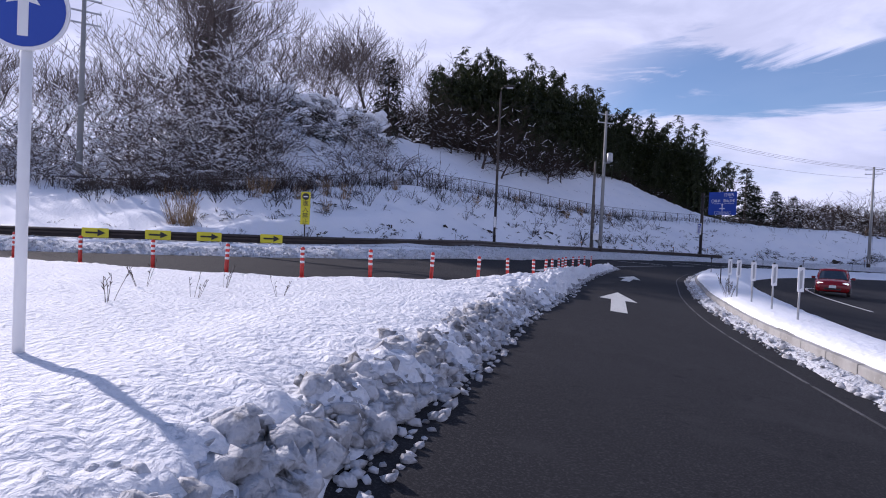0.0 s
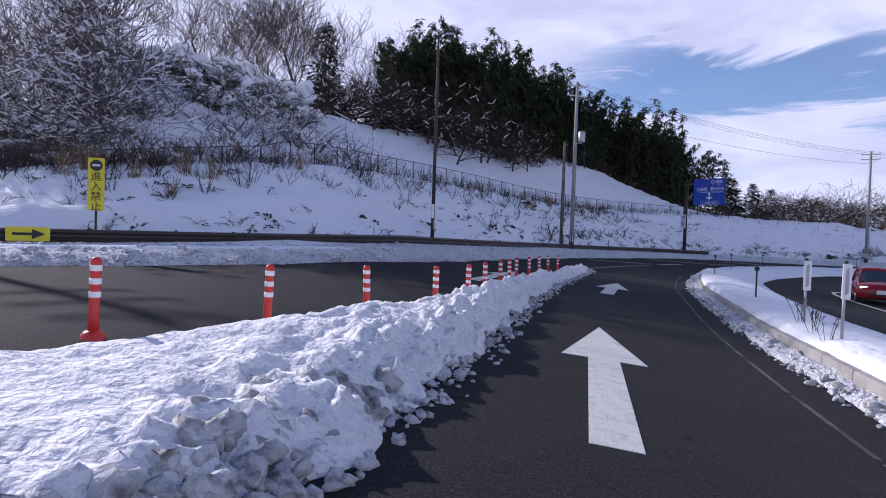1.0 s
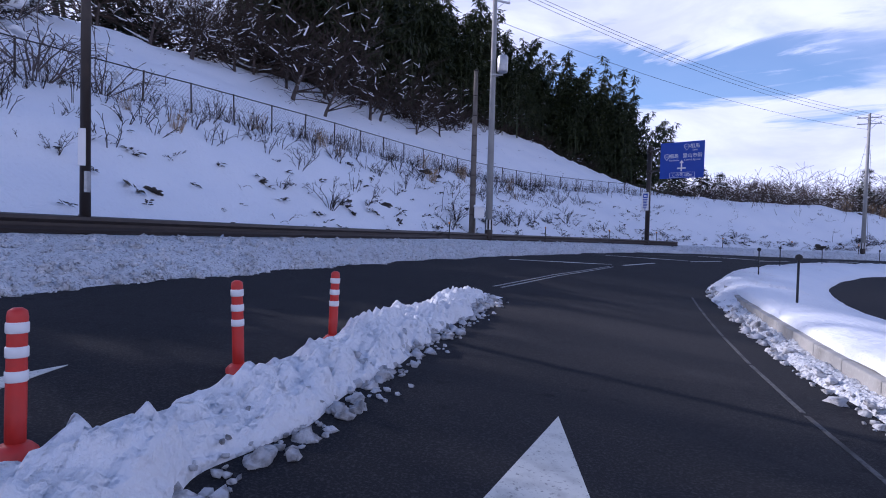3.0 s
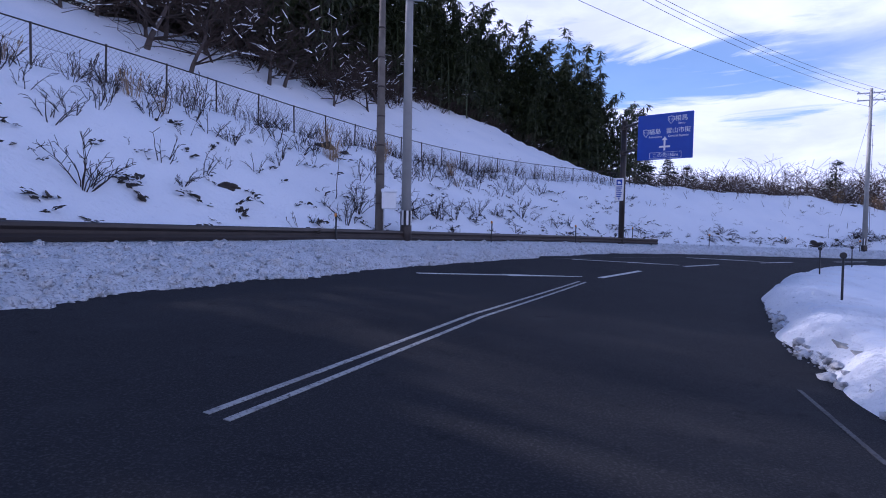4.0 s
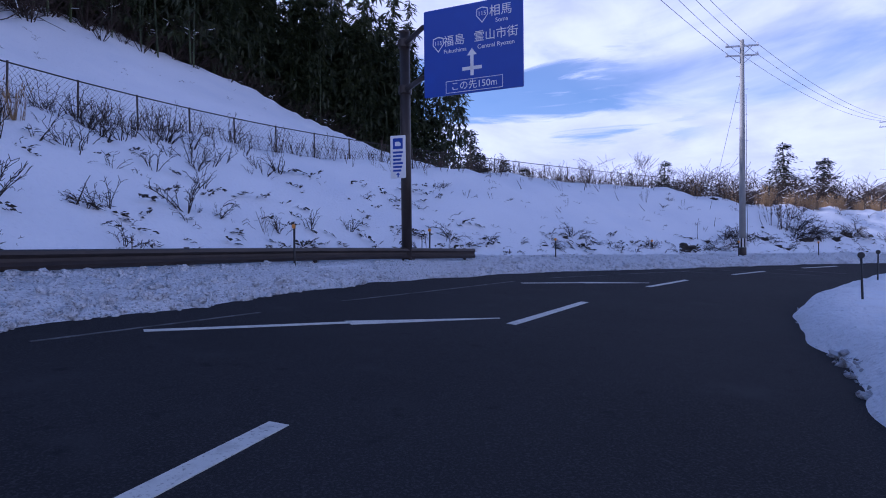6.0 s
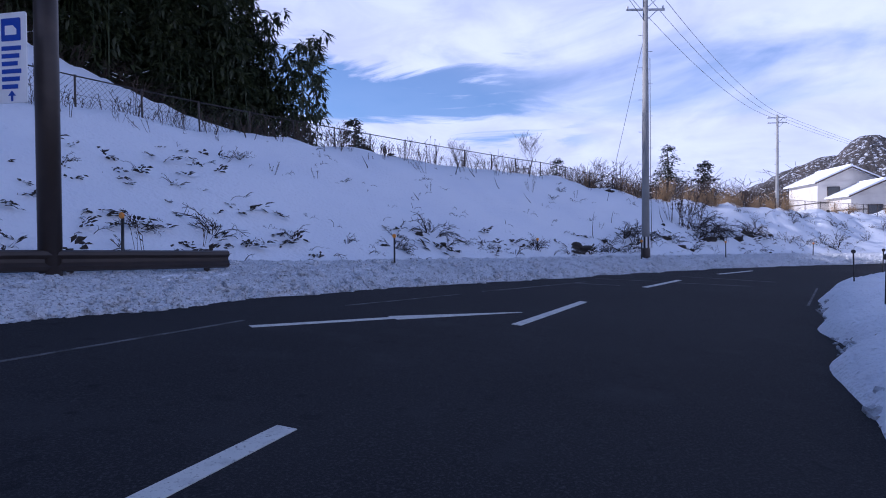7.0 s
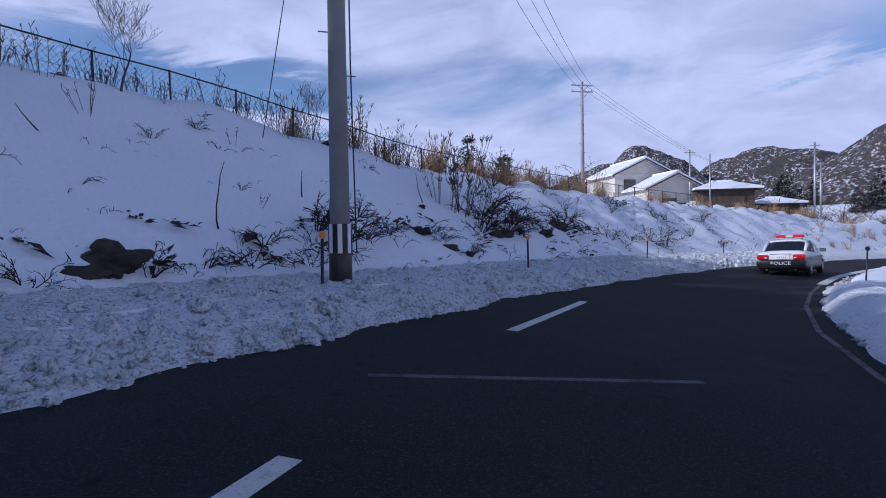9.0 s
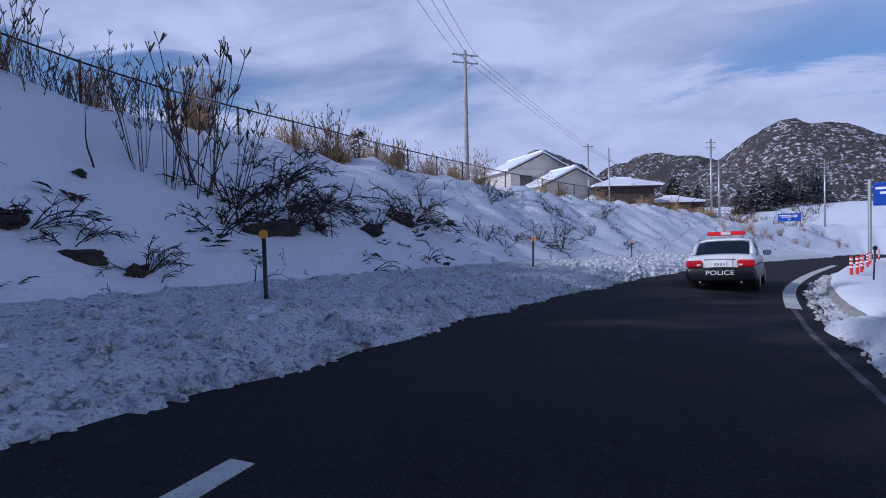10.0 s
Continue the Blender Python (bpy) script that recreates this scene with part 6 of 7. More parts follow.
    # bushes bent down under heavy snow among the trees
    for i, (dx, dy, s) in enumerate(((0, 0, 2.3), (2.6, 0.8, 1.9), (-2.2, 1.2, 1.8), (5.0, 2.0, 1.6), (1.2, -2.4, 1.6), (-3.4, -2.2, 1.4), (6.8, 0.6, 1.5), (3.6, -3.6, 1.3), (-1.0, -4.4, 1.3), (6.0, -2.8, 1.2), (8.2, 2.8, 1.5), (-5.2, 1.4, 1.4), (3.0, 4.4, 2.0), (0.4, 3.8, 1.9), (7.6, -5.0, 1.1), (2.2, -6.4, 1.1), (5.0, -7.4, 1.0), (-2.4, -7.4, 1.0), (0.6, -9.2, 0.9), (3.4, -10.4, 0.9), (6.8, -9.0, 0.9), (9.4, -1.0, 1.2), (-5.6, -4.8, 1.2), (5.6, 5.4, 1.7))):
        x, y = -19.8 + dx, 43.8 + dy
        o = thing("laden_bush", pose(x, y, ground_z(x, y), 0, 0, 47 * i), "dark bush bent down under thick pads of snow", "bush", "snow-laden bushes")
        tagged(part("branchwork", shrub_mesh(200 + i, 1.9 * s, 12, TWIG_BROWN, 0.9, 0.2, 2).whole, None, o, "dark bent twigs"), kind="stuff")
        leaves = []
        brng = random.Random(400 + i)
        for _ in range(220):
            a, r = brng.uniform(0, math.tau), s * brng.uniform(0.3, 1.25)
            leaves.append((Vector((math.cos(a) * r, math.sin(a) * r, s * brng.uniform(0.0, 1.0))), Vector((math.cos(a), math.sin(a), brng.uniform(-0.6, 0.4))), 0.3, 0.08))
        tagged(part("foliage", leaves_mesh("foliage", leaves, BUSH_LEAF), None, o, "dull olive leaves"), kind="stuff")
        for j in range(8 if s > 1.35 else 4):
            a, r = brng.uniform(0, math.tau), s * brng.uniform(0.0, 0.95)
            q = part("snow_pad", lump_mesh(i * 5 + j, s * brng.uniform(0.3, 0.65), s * brng.uniform(0.2, 0.42), s * brng.uniform(0.15, 0.32), 0.9), FRESH, o, smooth=True)
            q.matrix_basis = pose(math.cos(a) * r, math.sin(a) * r, s * brng.uniform(0.55, 1.25) * (1.15 - 0.5 * r / s), brng.uniform(-30, 30), brng.uniform(-30, 30), brng.uniform(0, 180))


build_brush()


# ---- distance: hills, houses ----
def far_hills():
    m = material("snowy_wooded_hill", (0.085, 0.068, 0.062), 0.95, spots=[(0.03, 0.42, 0.58, (0.040, 0.037, 0.036)), (0.33, 0.50, 0.58, (0.48, 0.50, 0.55)), (0.7, 0.46, 0.54, (0.050, 0.043, 0.04)), (0.05, 0.55, 0.66, (0.05, 0.045, 0.043))], bump=3.0, bump_scale=0.3)
    for name, cx, cy, wide, deep, high, seed in (("hill", 470, 70, 88, 75, 76, 1.0), ("hill", 462, 236, 62, 60, 72, 4.0), ("hill", 520, 168, 100, 60, 70, 9.0), ("hill", 500, -20, 90, 80, 70, 6.0), ("hill", 640, 360, 130, 110, 80, 7.0), ("hill", 560, -120, 200, 150, 62, 12.0)):
        n = 90
        xs, ys = np.linspace(-2.2 * deep, 2.2 * deep, n), np.linspace(-2.2 * wide, 2.2 * wide, n)
        gx, gy = np.meshgrid(xs, ys)
        g = np.exp(-((gx / deep) ** 2 + (gy / wide) ** 2))
        rough = np.array([noise.fractal((a / 60 + seed, b / 60, seed), 0.8, 2.0, 5) for a, b in zip(gx.ravel(), gy.ravel())])
        z = g.ravel() * high * (1 + 0.09 * rough) - 5 + 2.5 * rough * np.minimum(1, g.ravel() * 4) + 1.6 * np.minimum(1, g.ravel() * 5) * bumps(gx, gy, 7.0, seed)
        me = sheet(xs, ys, z)
        o = tagged(part(name, me, m, smooth=True), "distant wooded hill speckled with snow", "hill", "distant hills", "structure")
        o.location = (cx, cy, 0)
    xs, ys = np.linspace(-40, 40, 50), np.linspace(-34, 34, 50)
    gx, gy = np.meshgrid(xs, ys)
    z = 9 * np.exp(-((gx / 20) ** 2 + (gy / 13) ** 2)).ravel() * (1 + 0.25 * bumps(gx, gy, 9, 2.0)) - 1.2
    o = tagged(part("snow_slope", sheet(xs, ys, z), SNOW, smooth=True), "open snowy slope at the foot of the far hill", "slope", kind="structure")
    o.location = (243, 86, 0)


far_hills()

WALL = material("house_wall", (0.62, 0.58, 0.52), 0.85, spots=[(0.8, 0.45, 0.75, (0.54, 0.50, 0.45))], bump=0.004, bump_scale=30)
DARK_WOOD = material("dark_wood", (0.05, 0.035, 0.028), 0.8, spots=[(2, 0.4, 0.7, (0.08, 0.055, 0.04))])
GLASS = material("window_glass", (0.02, 0.025, 0.03), 0.08, spec=0.8)


def hip_roof(w, d, h, over=0.7, ridge=0.45, thick=0.22):
    bm = bmesh.new()
    a, b, r = w / 2 + over, d / 2 + over, w * ridge / 2
    lo = [bm.verts.new(p) for p in ((-a, -b, 0), (a, -b, 0), (a, b, 0), (-a, b, 0))]
    mid = [bm.verts.new(p) for p in ((-a, -b, thick), (a, -b, thick), (a, b, thick), (-a, b, thick))]
    t0, t1 = bm.verts.new((-r, 0, h)), bm.verts.new((r, 0, h))
    bm.faces.new(lo[::-1])
    for i in range(4):
        bm.faces.new((lo[i], lo[(i + 1) % 4], mid[(i + 1) % 4], mid[i]))
    bm.faces.new((mid[0], mid[1], t1, t0))
    bm.faces.new((mid[1], mid[2], t1))
    bm.faces.new((mid[2], mid[3], t0, t1))
    bm.faces.new((mid[3], mid[0], t0))
    bmesh.ops.recalc_face_normals(bm, faces=bm.faces)
    return bm


def gable_roof(w, d, h, over=0.6, thick=0.2):
    """Two slabs that meet in a ridge along y."""
    bm = bmesh.new()
    a, b = w / 2 + over, d / 2 + over
    drop = over * h / (w / 2)
    rows = [[bm.verts.new((x, y, z)) for x, z in ((-a, -drop), (0, h), (a, -drop), (a, thick - drop), (0, h + thick * 1.2), (-a, thick - drop))] for y in (-b, b)]
    for k in range(6):
        bm.faces.new((rows[0][k], rows[0][(k + 1) % 6], rows[1][(k + 1) % 6], rows[1][k]))
    for r in rows:
        bm.faces.new((r[0], r[5], r[4], r[1]))
        bm.faces.new((r[1], r[4], r[3], r[2]))
    bmesh.ops.recalc_face_normals(bm, faces=bm.faces)
    return bm


def gable_house(x, y, yaw, w, d, eave, ridge_h, base, label, windows):
    """A house whose gable end, with its windows, faces local -y."""
    ob = thing("house", pose(x, y, base, 0, 0, yaw), label, "house", "houses beyond the bank")
    h = eave - base
    part("wall", box((w, d, h), (0, 0, h / 2)), WALL, ob)
    for sy in (-1, 1):
        g = part("gable", plate([(-w / 2, 0), (w / 2, 0), (0, ridge_h - 0.02)], 0.2), WALL, ob, "pale plastered gable")
        g.location = (0, sy * (d / 2 - 0.12), h)
    r = part("roof", gable_roof(w, d, ridge_h), SNOW, ob, "snow-covered gabled roof")
    r.location = (0, 0, h + 0.03)
    for sx in (-1, 1):
        e = part("bargeboard", tube([(sx * (w / 2 + 0.55), 0, -0.62 * ridge_h / (w / 2)), (0, 0, ridge_h - 0.06)], 0.09, 4), DARK_WOOD, ob, "dark bargeboard")
        e.location = (0, -d / 2 - 0.62, h)
    part("ridge_cap", box((0.4, d + 1.0, 0.2), (0, 0, h + ridge_h + 0.28), 0.06), SNOW, ob, "snowy ridge cap")
    part("belt", box((w + 0.06, d + 0.06, 0.14), (0, 0, h * 0.52), 0.01), DARK_WOOD, ob, "dark belt board")
    for wx, wz, ww, wh in windows:
        f = part("window", box((ww + 0.16, 0.1, wh + 0.16), (wx, -d / 2 - 0.03, wz)), DARK_WOOD, ob, "dark window frame")
        part("pane", box((ww, 0.05, wh), (wx, -d / 2 - 0.07, wz)), GLASS, f)
        part("sill", box((ww + 0.3, 0.16, 0.06), (wx, -d / 2 - 0.06, wz - wh / 2 - 0.1)), WHITE, f)


def house(x, y, yaw, w, d, eave, ridge_h, base, label, windows, wall=None, name="house"):
    ob = thing(name, pose(x, y, base, 0, 0, yaw), label, "house" if name == "house" else "shed", "houses beyond the bank")
    part("wall", box((w, d, eave - base), (0, 0, (eave - base) / 2)), wall or WALL, ob)
    r = part("roof", hip_roof(w, d, ridge_h, 0.75, 0.35), SNOW, ob, "snow-covered hipped roof")
    r.location = (0, 0, eave - base)
    part("eave", box((w + 1.3, d + 1.3, 0.12), (0, 0, eave - base - 0.07)), DARK_WOOD, ob, "dark eave board")
    part("ridge_cap", box((w * 0.35 + 0.3, 0.35, 0.24), (0, 0, eave - base + ridge_h - 0.02), 0.06), SNOW, ob, "snowy ridge cap")
    for wx, wz, ww, wh in windows:
        f = part("window", box((ww + 0.16, 0.1, wh + 0.16), (wx, -d / 2 - 0.03, wz)), DARK_WOOD, ob, "dark window frame")
        part("pane", box((ww, 0.05, wh), (wx, -d / 2 - 0.07, wz)), GLASS, f)
        part("sill", box((ww + 0.3, 0.16, 0.06), (wx, -d / 2 - 0.06, wz - wh / 2 - 0.1)), WHITE, f)
    return ob


gable_house(112.6, 95.2, -38, 8.0, 8.5, 8.3, 1.9, 2.2, "two-storey pale house with snow-covered gabled roof", [(-2.0, 4.7, 1.4, 1.2), (1.6, 4.7, 1.4, 1.2), (-2.0, 1.5, 1.6, 1.3)])
gable_house(109.6, 89.6, -38, 7.2, 6.5, 6.1, 1.7, 2.2, "single-storey pale house wing with a low snowy gable", [(-0.8, 2.0, 1.6, 1.1)])
house(112.0, 83.2, -60, 5.8, 5.0, 5.7, 1.15, 2.0, "dark wooden shed under a snowy pyramid roof", [], wall=DARK_WOOD, name="shed")
house(121.0, 79.6, -60, 4.5, 4.0, 4.2, 0.9, 1.8, "small dark shed with snow on its roof", [], wall=DARK_WOOD, name="shed")


def garden_fence():
    ob = thing("board_fence", pose(0, 0, 0), "low dark board fence by the sheds", "fence")
    a, b = Vector((108.5, 80.0, 2.4)), Vector((124, 76.4, 2.3))
    for k in range(9):
        p = a.lerp(b, k / 8)
        part("post", box((0.1, 0.1, 1.9), p + Vector((0, 0, 0.4)), 0.01), DARK_WOOD, ob)
    for z in (0.5, 0.85, 1.2):
        bm = bmesh.new()
        add_tube(bm, [a + Vector((0, 0, z)), b + Vector((0, 0, z))], [0.07, 0.07], 4)
        part("board", bm, DARK_WOOD, ob)


garden_fence()


def plain_pole(x, y, top, r=0.11, arms=(), yaw=-60):
    zb = ground_z(x, y)
    ob = thing("street_pole", pose(x, y, zb), "slim pale pole standing near the houses", "pole", "poles by the houses")
    part("shaft", tube([(0, 0, -0.6), (0, 0, top - zb)], [r, r * 0.7], 12), GALV, ob, smooth=True)
    for z in arms:
        crossarm(ob, top - zb - z, yaw, 1.2)
    part("cap", lathe([(r * 0.8, top - zb - 0.02), (r * 0.8, top - zb + 0.05), (0.01, top - zb + 0.09)], 12), GALV, ob)


plain_pole(108.5, 85.7, 10.5, 0.10, (0.3,))
plain_pole(106.7, 82.9, 9.5, 0.09)
plain_pole(120, 75.0, 11.4, 0.14, (0.4, 1.0))
plain_pole(112, 73.2, 8.0, 0.12)
plain_pole(150, 63.5, 11.0, 0.14, (0.4, 1.0))


def far_sign(x, y, z, w, h, yaw, name="far_guide_sign"):
    zb = float(road_z(x, y)) + 0.2
    ob = thing(name, pose(x, y, zb, 0, 0, yaw), "blue guide sign with white bars on a grey pole", "road sign", "far guide signs")
    part("pole", tube([(-w / 2 - 0.15, 0.1, -0.5), (-w / 2 - 0.15, 0.1, z + h / 2 + 0.2 - zb)], 0.09, 12), GALV, ob)
    b = part("board", plate(rounded(w, h, 0.05), 0.05), BLUE, ob, "blue board with white bars")
    b.location = (0, 0, z - zb)
    part("arm", box((w, 0.08, 0.08), (-0.1, 0.1, z - zb)), GALV, ob)
    for k, (bx, bz, bw) in enumerate(((-0.2, 0.25, 0.5), (0.22, 0.25, 0.3), (0, 0.05, 0.7), (0.0, -0.25, 0.12))):
        o = part("bar", box((bw * w, 0.01, 0.1 * h), (bx * w, -0.008, bz * h)), WHITE, b)


far_sign(86.0, 61.6, 2.35, 1.9, 1.25, -92)
far_sign(132, 67.6, 2.3, 2.5, 1.0, -88)


# ---- cars ----
def loft(sections):
    """A body from cross-sections: rows of (x, [(half width, z), ...] from the bottom middle to the top middle)."""
    bm = bmesh.new()
    rings = []
    for x, pts in sections:
        right = [bm.verts.new((x, -y, z)) for y, z in pts]
        left = [bm.verts.new((x, y, z)) for y, z in pts[::-1] if y > 1e-6]
        rings.append(right + left)
    n = len(rings[0])
    for a, b in zip(rings, rings[1:]):
        for k in range(n):
            bm.faces.new((a[k], a[(k + 1) % n], b[(k + 1) % n], b[k]))
    bm.faces.new(rings[0][::-1])
    bm.faces.new(rings[-1])
    bmesh.ops.recalc_face_normals(bm, faces=bm.faces)
    return bm


def soften(ob, width=0.03, seg=2):
    mod = ob.modifiers.new("bevel", "BEVEL")
    mod.width, mod.segments, mod.limit_method, mod.angle_limit = width, seg, "ANGLE", radians(28)
    return ob


CAR_WHITE = material("car_white", (0.72, 0.73, 0.75), 0.25, spots=[(1.5, 0.5, 0.85, (0.62, 0.63, 0.65))], spec=0.6)
CAR_BLACK = material("car_black", (0.008, 0.008, 0.009), 0.3, spots=[(2, 0.55, 0.8, (0.03, 0.03, 0.032))], spec=0.6)
CAR_RED = material("car_red", (0.20, 0.006, 0.010), 0.25, spots=[(1.5, 0.55, 0.85, (0.28, 0.01, 0.014))], spec=0.6)
CAR_GLASS = material("car_glass", (0.012, 0.014, 0.016), 0.06, spec=0.9)
RUBBER = material("tyre_rubber", (0.015, 0.015, 0.015), 0.9, spots=[(8, 0.5, 0.8, (0.05, 0.05, 0.05))])
RIM = material("wheel_rim", (0.35, 0.35, 0.36), 0.35, 0.8)


def lamp_material(name, colour, strength):
    m = material(name, colour, 0.2)
    b = m.node_tree.nodes["Principled BSDF"]
    b.inputs["Emission Color"].default_value, b.inputs["Emission Strength"].default_value = (*colour, 1), strength
    return m


TAIL = lamp_material("tail_lamp", (0.42, 0.008, 0.014), 0.12)
BEACON = lamp_material("beacon_red", (0.5, 0.008, 0.012), 0.35)
CLEAR = material("clear_lamp", (0.55, 0.55, 0.58), 0.1, spec=0.8)


def wheel(parent, x, y, r=0.32, w=0.21):
    side = 1 if y > 0 else -1
    ty = part("wheel", lathe([(r * 0.62, -w / 2), (r * 0.92, -w / 2), (r, -w * 0.36), (r, w * 0.36), (r * 0.92, w / 2), (r * 0.62, w / 2)], 28), RUBBER, parent, "black rubber tyre", smooth=True)
    ty.matrix_basis = pose(x, y, r, 90)
    rim = part("rim", lathe([(0.0, 0.02), (r * 0.2, 0.035), (r * 0.55, 0.0), (r * 0.64, 0.03), (r * 0.66, -0.02), (0.0, -0.03)], 24), RIM, ty, "grey metal rim", smooth=True)
    rim.matrix_basis = pose(0, 0, -side * w * 0.42, 180 if side > 0 else 0)


def sec(x, w, zb, zt, crown=0.03, tuck=0.9):
    return (x, [(0, zb), (w * 0.86, zb), (w * 0.97, zb + 0.10), (w, zb + (zt - zb) * 0.5), (w * 0.985, zt - 0.07), (w * tuck, zt - 0.012), (w * 0.5, zt + crown * 0.7), (0, zt + crown)])


def sedan():
    """A patrol saloon: x runs ahead, the middle of the rear bumper at x = 0."""
    ob = thing("patrol_car", pose(0, 0, 0), "black and white police saloon with red light bar driving ahead", "car")
    w = 0.885
    soften(part("lower_body", loft([sec(0.0, 0.80, 0.34, 0.66, 0), sec(0.07, 0.86, 0.28, 0.68, 0), sec(0.5, w, 0.22, 0.70, 0), sec(1.5, w, 0.2, 0.68, 0), sec(3.4, w, 0.2, 0.68, 0), sec(4.4, 0.87, 0.22, 0.66, 0), sec(4.74, 0.80, 0.28, 0.62, 0), sec(4.83, 0.68, 0.34, 0.58, 0)]), CAR_BLACK, ob, "black lower body and bumpers", smooth=True), 0.02)
    soften(part("upper_body", loft([sec(0.05, 0.80, 0.64, 0.93, 0.02), sec(0.14, 0.83, 0.64, 0.98, 0.03), sec(0.9, 0.87, 0.66, 1.0, 0.03), sec(1.6, 0.88, 0.66, 0.96, 0.03), sec(3.3, 0.88, 0.66, 0.94, 0.03), sec(4.2, 0.85, 0.64, 0.86, 0.04), sec(4.7, 0.76, 0.6, 0.72, 0.03)]), CAR_WHITE, ob, "white upper body, boot lid and bonnet", smooth=True), 0.02)
    cab = [(0.72, [(0, 0.95), (0.74, 0.95), (0.73, 0.99), (0.70, 1.0), (0.5, 1.01), (0, 1.02)]), (1.45, [(0, 0.95), (0.79, 0.95), (0.74, 1.16), (0.63, 1.36), (0.45, 1.405), (0, 1.42)]), (2.5, [(0, 0.95), (0.80, 0.95), (0.75, 1.18), (0.65, 1.38), (0.45, 1.43), (0, 1.45)]), (2.95, [(0, 0.95), (0.79, 0.95), (0.74, 1.14), (0.62, 1.32), (0.42, 1.37), (0, 1.39)]), (3.75, [(0, 0.93), (0.74, 0.93), (0.73, 0.95), (0.7, 0.96), (0.5, 0.965), (0, 0.97)])]
    part("glass", loft(cab), CAR_GLASS, ob, "dark tinted glass", smooth=False)
    roof = [(1.40, [(0, 1.36), (0.6, 1.33), (0.66, 1.355), (0.60, 1.395), (0.4, 1.425), (0, 1.44)]), (1.7, [(0, 1.38), (0.62, 1.35), (0.69, 1.37), (0.63, 1.41), (0.42, 1.445), (0, 1.46)]), (2.5, [(0, 1.39), (0.62, 1.35), (0.69, 1.375), (0.64, 1.415), (0.42, 1.45), (0, 1.465)]), (3.0, [(0, 1.34), (0.6, 1.31), (0.65, 1.33), (0.60, 1.36), (0.4, 1.39), (0, 1.405)])]
    part("roof", loft(roof), CAR_WHITE, ob, "white roof", smooth=True)
    for sy in (-1, 1):
        for pts, r in (([(0.74, 0.72, 1.0), (1.1, 0.71, 1.2), (1.5, 0.66, 1.37)], 0.055), ([(3.7, 0.72, 0.96), (3.3, 0.69, 1.17), (2.95, 0.62, 1.35)], 0.04), ([(2.3, 0.79, 0.97), (2.3, 0.745, 1.2), (2.3, 0.665, 1.38)], 0.04)):
            part("pillar", tube([(x, y * sy, z) for x, y, z in pts], r, 8), CAR_WHITE, ob, smooth=True)
        m = part("mirror", box((0.14, 0.22, 0.14), (3.15, sy * 0.99, 1.0), 0.04), CAR_BLACK, ob, "black door mirror")
        part("mirror_glass", box((0.01, 0.17, 0.10), (3.075, sy * 0.99, 1.0), 0.004), CLEAR, m)
        t = part("tail_lamp", box((0.18, 0.42, 0.20), (0.07, sy * 0.62, 0.77), 0.06), TAIL, ob, "red wrap-round tail lamp")
        part("reverse_lamp", box((0.02, 0.10, 0.05), (-0.025, sy * 0.50, 0.74), 0.01), CLEAR, t)
        part("headlamp", box((0.2, 0.36, 0.15), (4.66, sy * 0.58, 0.66), 0.05), CLEAR, ob)
        part("exhaust", lathe([(0.03, 0), (0.035, 0.02), (0.03, 0.14)], 12), GALV, ob).matrix_basis = pose(0.05, sy * 0.5, 0.29, 0, 90)
        for x0, x1 in ((1.25, 2.28), (2.32, 3.3)):
            d = part("door_line", box((x1 - x0 - 0.03, 0.012, 0.02), ((x0 + x1) / 2, sy * 0.889, 0.665), 0.003), CAR_WHITE, ob)
            part("door_handle", box((0.18, 0.03, 0.03), (x0 + 0.15, sy * 0.885, 0.85), 0.01), CAR_WHITE, ob)
        for x in (0.98, 3.85):
            wheel(ob, x, sy * 0.77)
    bar = part("light_bar", box((0.30, 1.02, 0.12), (2.05, 0, 1.60), 0.05), BEACON, ob, "red roof light bar")
    part("bar_base", box((0.24, 0.9, 0.06), (2.05, 0, 1.51), 0.015), GALV, bar)
    part("speaker", box((0.2, 0.26, 0.1), (1.98, 0, 1.60), 0.02), CLEAR, bar)
    for sy in (-1, 1):
        part("bar_foot", box((0.12, 0.06, 0.10), (2.05, sy * 0.42, 1.47), 0.01), GALV, bar)
    part("plate_recess", box((0.03, 0.62, 0.2), (0.035, 0, 0.77), 0.01), CAR_WHITE, ob)
    pl = part("number_plate", box((0.02, 0.34, 0.17), (0.005, 0, 0.77), 0.004), WHITE, ob, "white number plate with grey bars")
    for k, (y, wd) in enumerate(((0.1, 0.05), (0.03, 0.04), (-0.04, 0.05), (-0.11, 0.04))):
        part("bar", box((0.005, wd, 0.07), (-0.007, y, 0.755)), GALV, pl)
    part("garnish", box((0.02, 0.75, 0.03), (0.03, 0, 0.885), 0.008), RIM, ob, "chrome boot strip")
    t = part("word", text_bm("POLICE", 0.17, (0, 0), 0, 0.005, 1.25), WHITE, ob, "white letters on the rear bumper")
    t.matrix_basis = pose(-0.012, 0.0, 0.525, 0, 0, -90)
    part("bumper_step", box((0.08, 1.5, 0.04), (0.035, 0, 0.645), 0.015), CAR_BLACK, ob)
    return ob


car_z = float(road_z(66.7, 67.3))
sedan().matrix_world = pose(64.35, 67.42, car_z - 0.0, 0, 0, 1.0) @ pose(0, 0, 0.02, -1.6, 0.9)


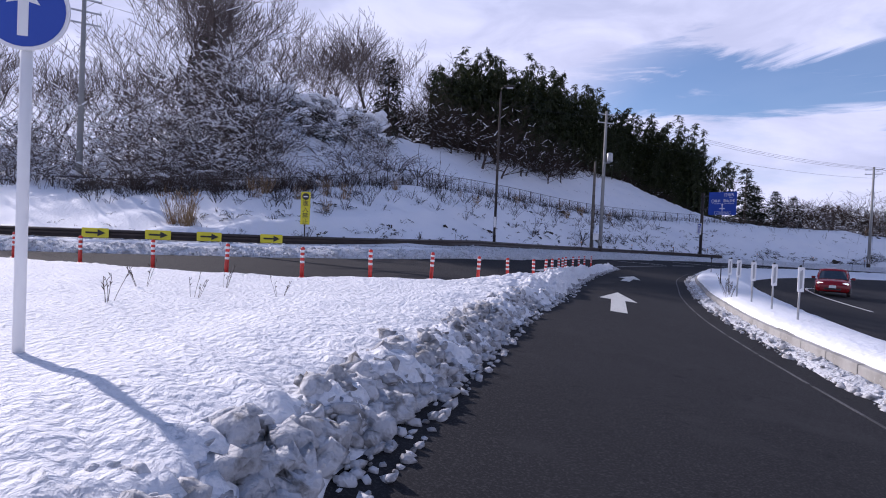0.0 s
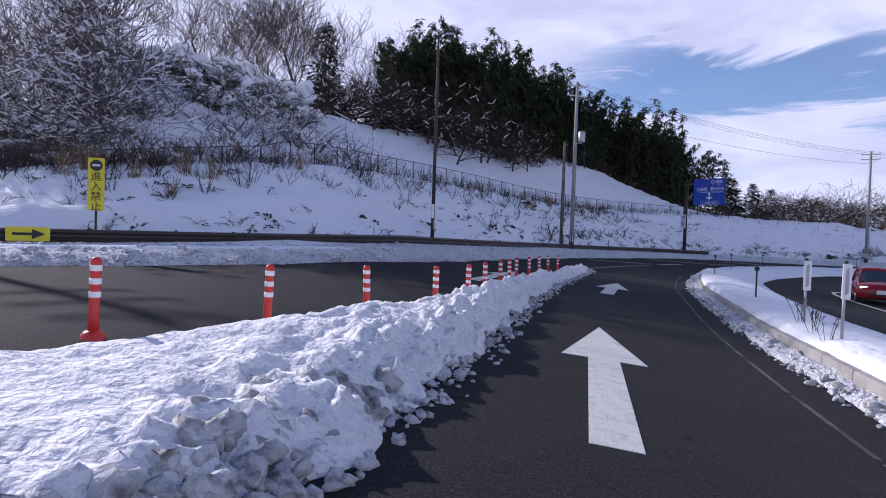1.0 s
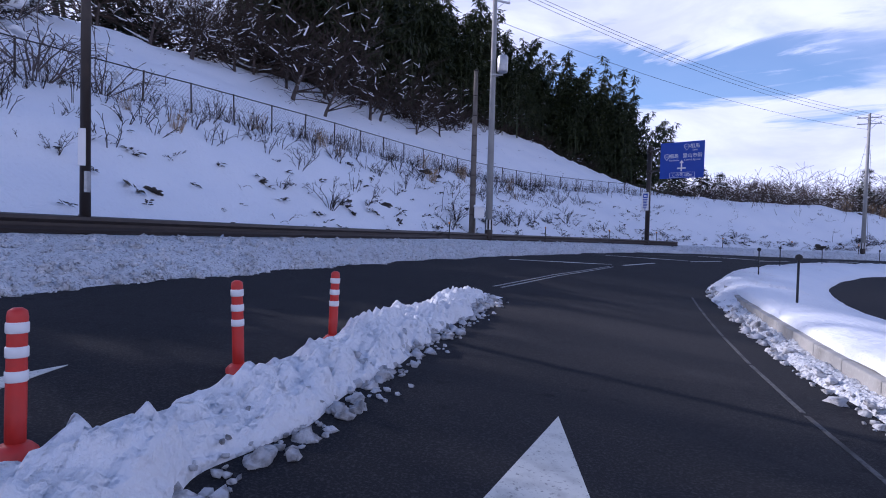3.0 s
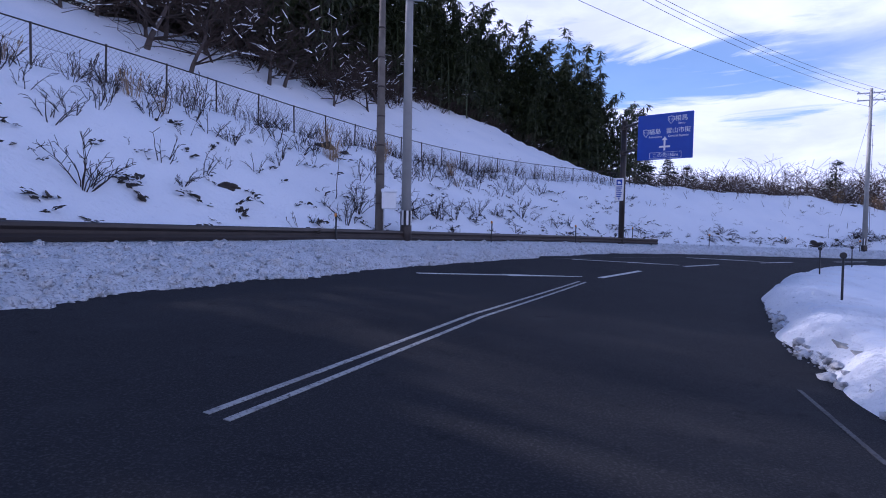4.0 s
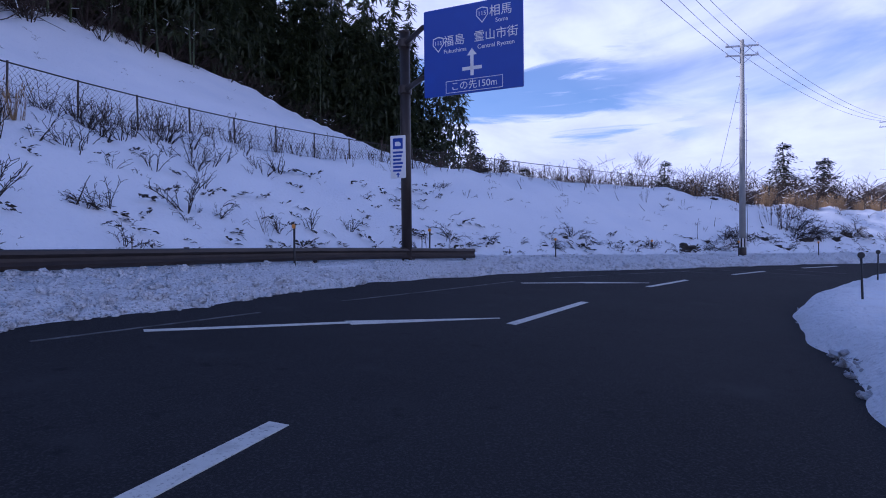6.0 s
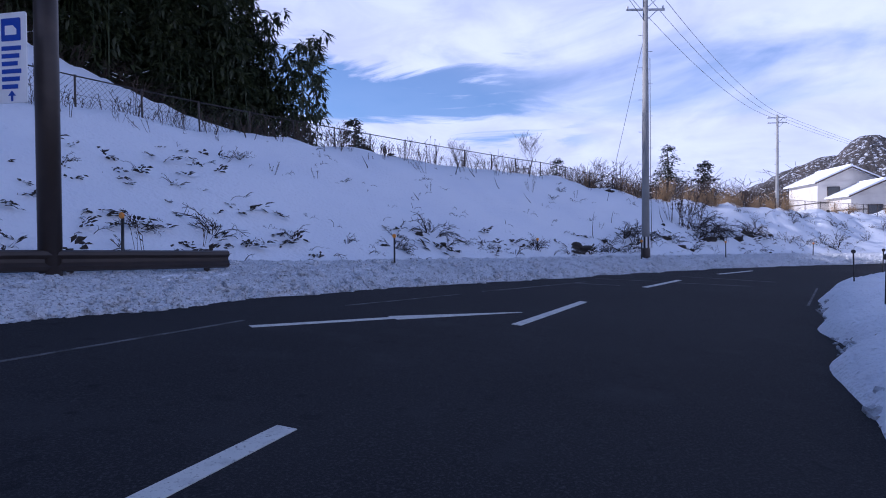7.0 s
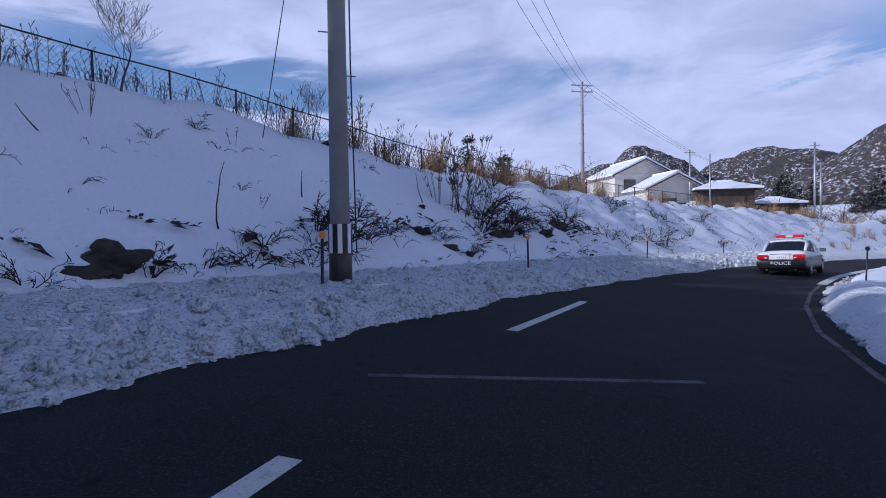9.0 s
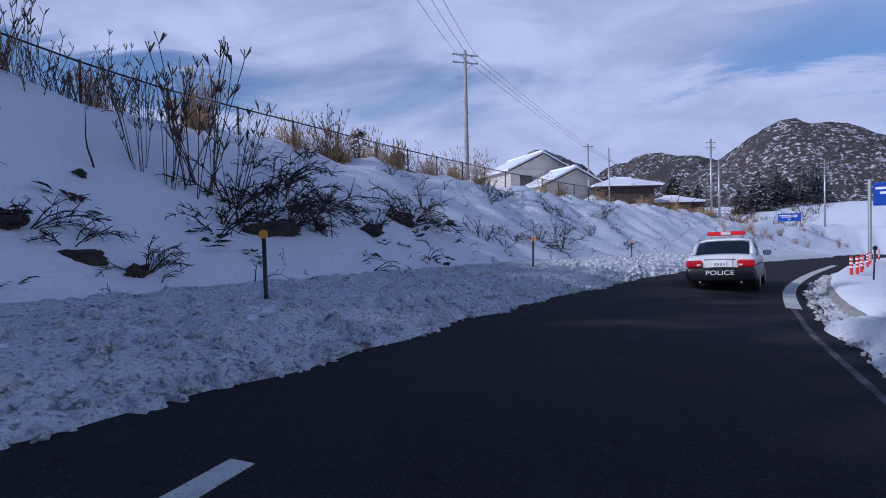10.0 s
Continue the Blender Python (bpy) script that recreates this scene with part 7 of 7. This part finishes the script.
def hatchback():
    ob = thing("red_hatchback", pose(0, 0, 0), "small red hatchback with lit headlamps in the side lane", "car")
    w = 0.845
    soften(part("body", loft([sec(0.0, 0.70, 0.34, 0.75, 0), sec(0.1, 0.80, 0.26, 0.95, 0.02), sec(0.7, w, 0.2, 0.98, 0.02), sec(2.2, w, 0.18, 0.95, 0.02), sec(3.2, w, 0.2, 0.92, 0.04), sec(3.65, 0.78, 0.24, 0.80, 0.05), sec(3.82, 0.62, 0.30, 0.62, 0.02)]), CAR_RED, ob, "glossy red body", smooth=True), 0.02)
    cab = [(0.15, [(0, 0.93), (0.70, 0.93), (0.68, 1.0), (0.6, 1.1), (0.4, 1.15), (0, 1.17)]), (0.6, [(0, 0.93), (0.76, 0.93), (0.72, 1.15), (0.62, 1.38), (0.42, 1.44), (0, 1.46)]), (1.8, [(0, 0.93), (0.78, 0.93), (0.73, 1.16), (0.64, 1.42), (0.45, 1.48), (0, 1.50)]), (2.3, [(0, 0.93), (0.77, 0.93), (0.72, 1.12), (0.6, 1.32), (0.42, 1.38), (0, 1.40)]), (3.2, [(0, 0.92), (0.72, 0.92), (0.7, 0.94), (0.66, 0.955), (0.45, 0.965), (0, 0.97)])]
    part("glass", loft(cab), CAR_GLASS, ob, "dark glass")
    part("roof", loft([(0.5, [(0, 1.40), (0.6, 1.36), (0.65, 1.385), (0.6, 1.43), (0.42, 1.465), (0, 1.48)]), (1.8, [(0, 1.44), (0.62, 1.40), (0.68, 1.42), (0.62, 1.465), (0.43, 1.505), (0, 1.52)]), (2.25, [(0, 1.36), (0.58, 1.33), (0.63, 1.35), (0.58, 1.375), (0.4, 1.41), (0, 1.425)])]), CAR_RED, ob, smooth=True)
    for sy in (-1, 1):
        for pts, r in (([(3.15, 0.70, 0.95), (2.7, 0.67, 1.18), (2.25, 0.6, 1.36)], 0.04), ([(1.5, 0.77, 0.95), (1.5, 0.72, 1.2), (1.5, 0.64, 1.42)], 0.04), ([(0.3, 0.72, 0.97), (0.5, 0.68, 1.2), (0.7, 0.61, 1.41)], 0.07)):
            part("pillar", tube([(x, y * sy, z) for x, y, z in pts], r, 8), CAR_RED, ob, smooth=True)
        part("mirror", box((0.13, 0.2, 0.13), (2.65, sy * 0.94, 0.99), 0.04), CAR_RED, ob)
        part("headlamp", box((0.26, 0.34, 0.15), (3.60, sy * 0.56, 0.70), 0.06), lamp_material("head_lamp", (0.9, 0.88, 0.8), 1.2), ob, "bright headlamp")
        for x in (0.65, 3.1):
            wheel(ob, x, sy * 0.74, 0.30, 0.19)
    part("grille", box((0.04, 0.8, 0.10), (3.82, 0, 0.42), 0.02), BLACK, ob)
    part("number_plate", box((0.02, 0.33, 0.16), (3.85, 0, 0.55), 0.004), WHITE, ob, "white number plate")
    return ob


hatchback().matrix_world = pose(20.9, 31.2, float(road_z(20.0, 29.5)) + 0.02, 0, 0, -118) @ pose(0, 0, 0)
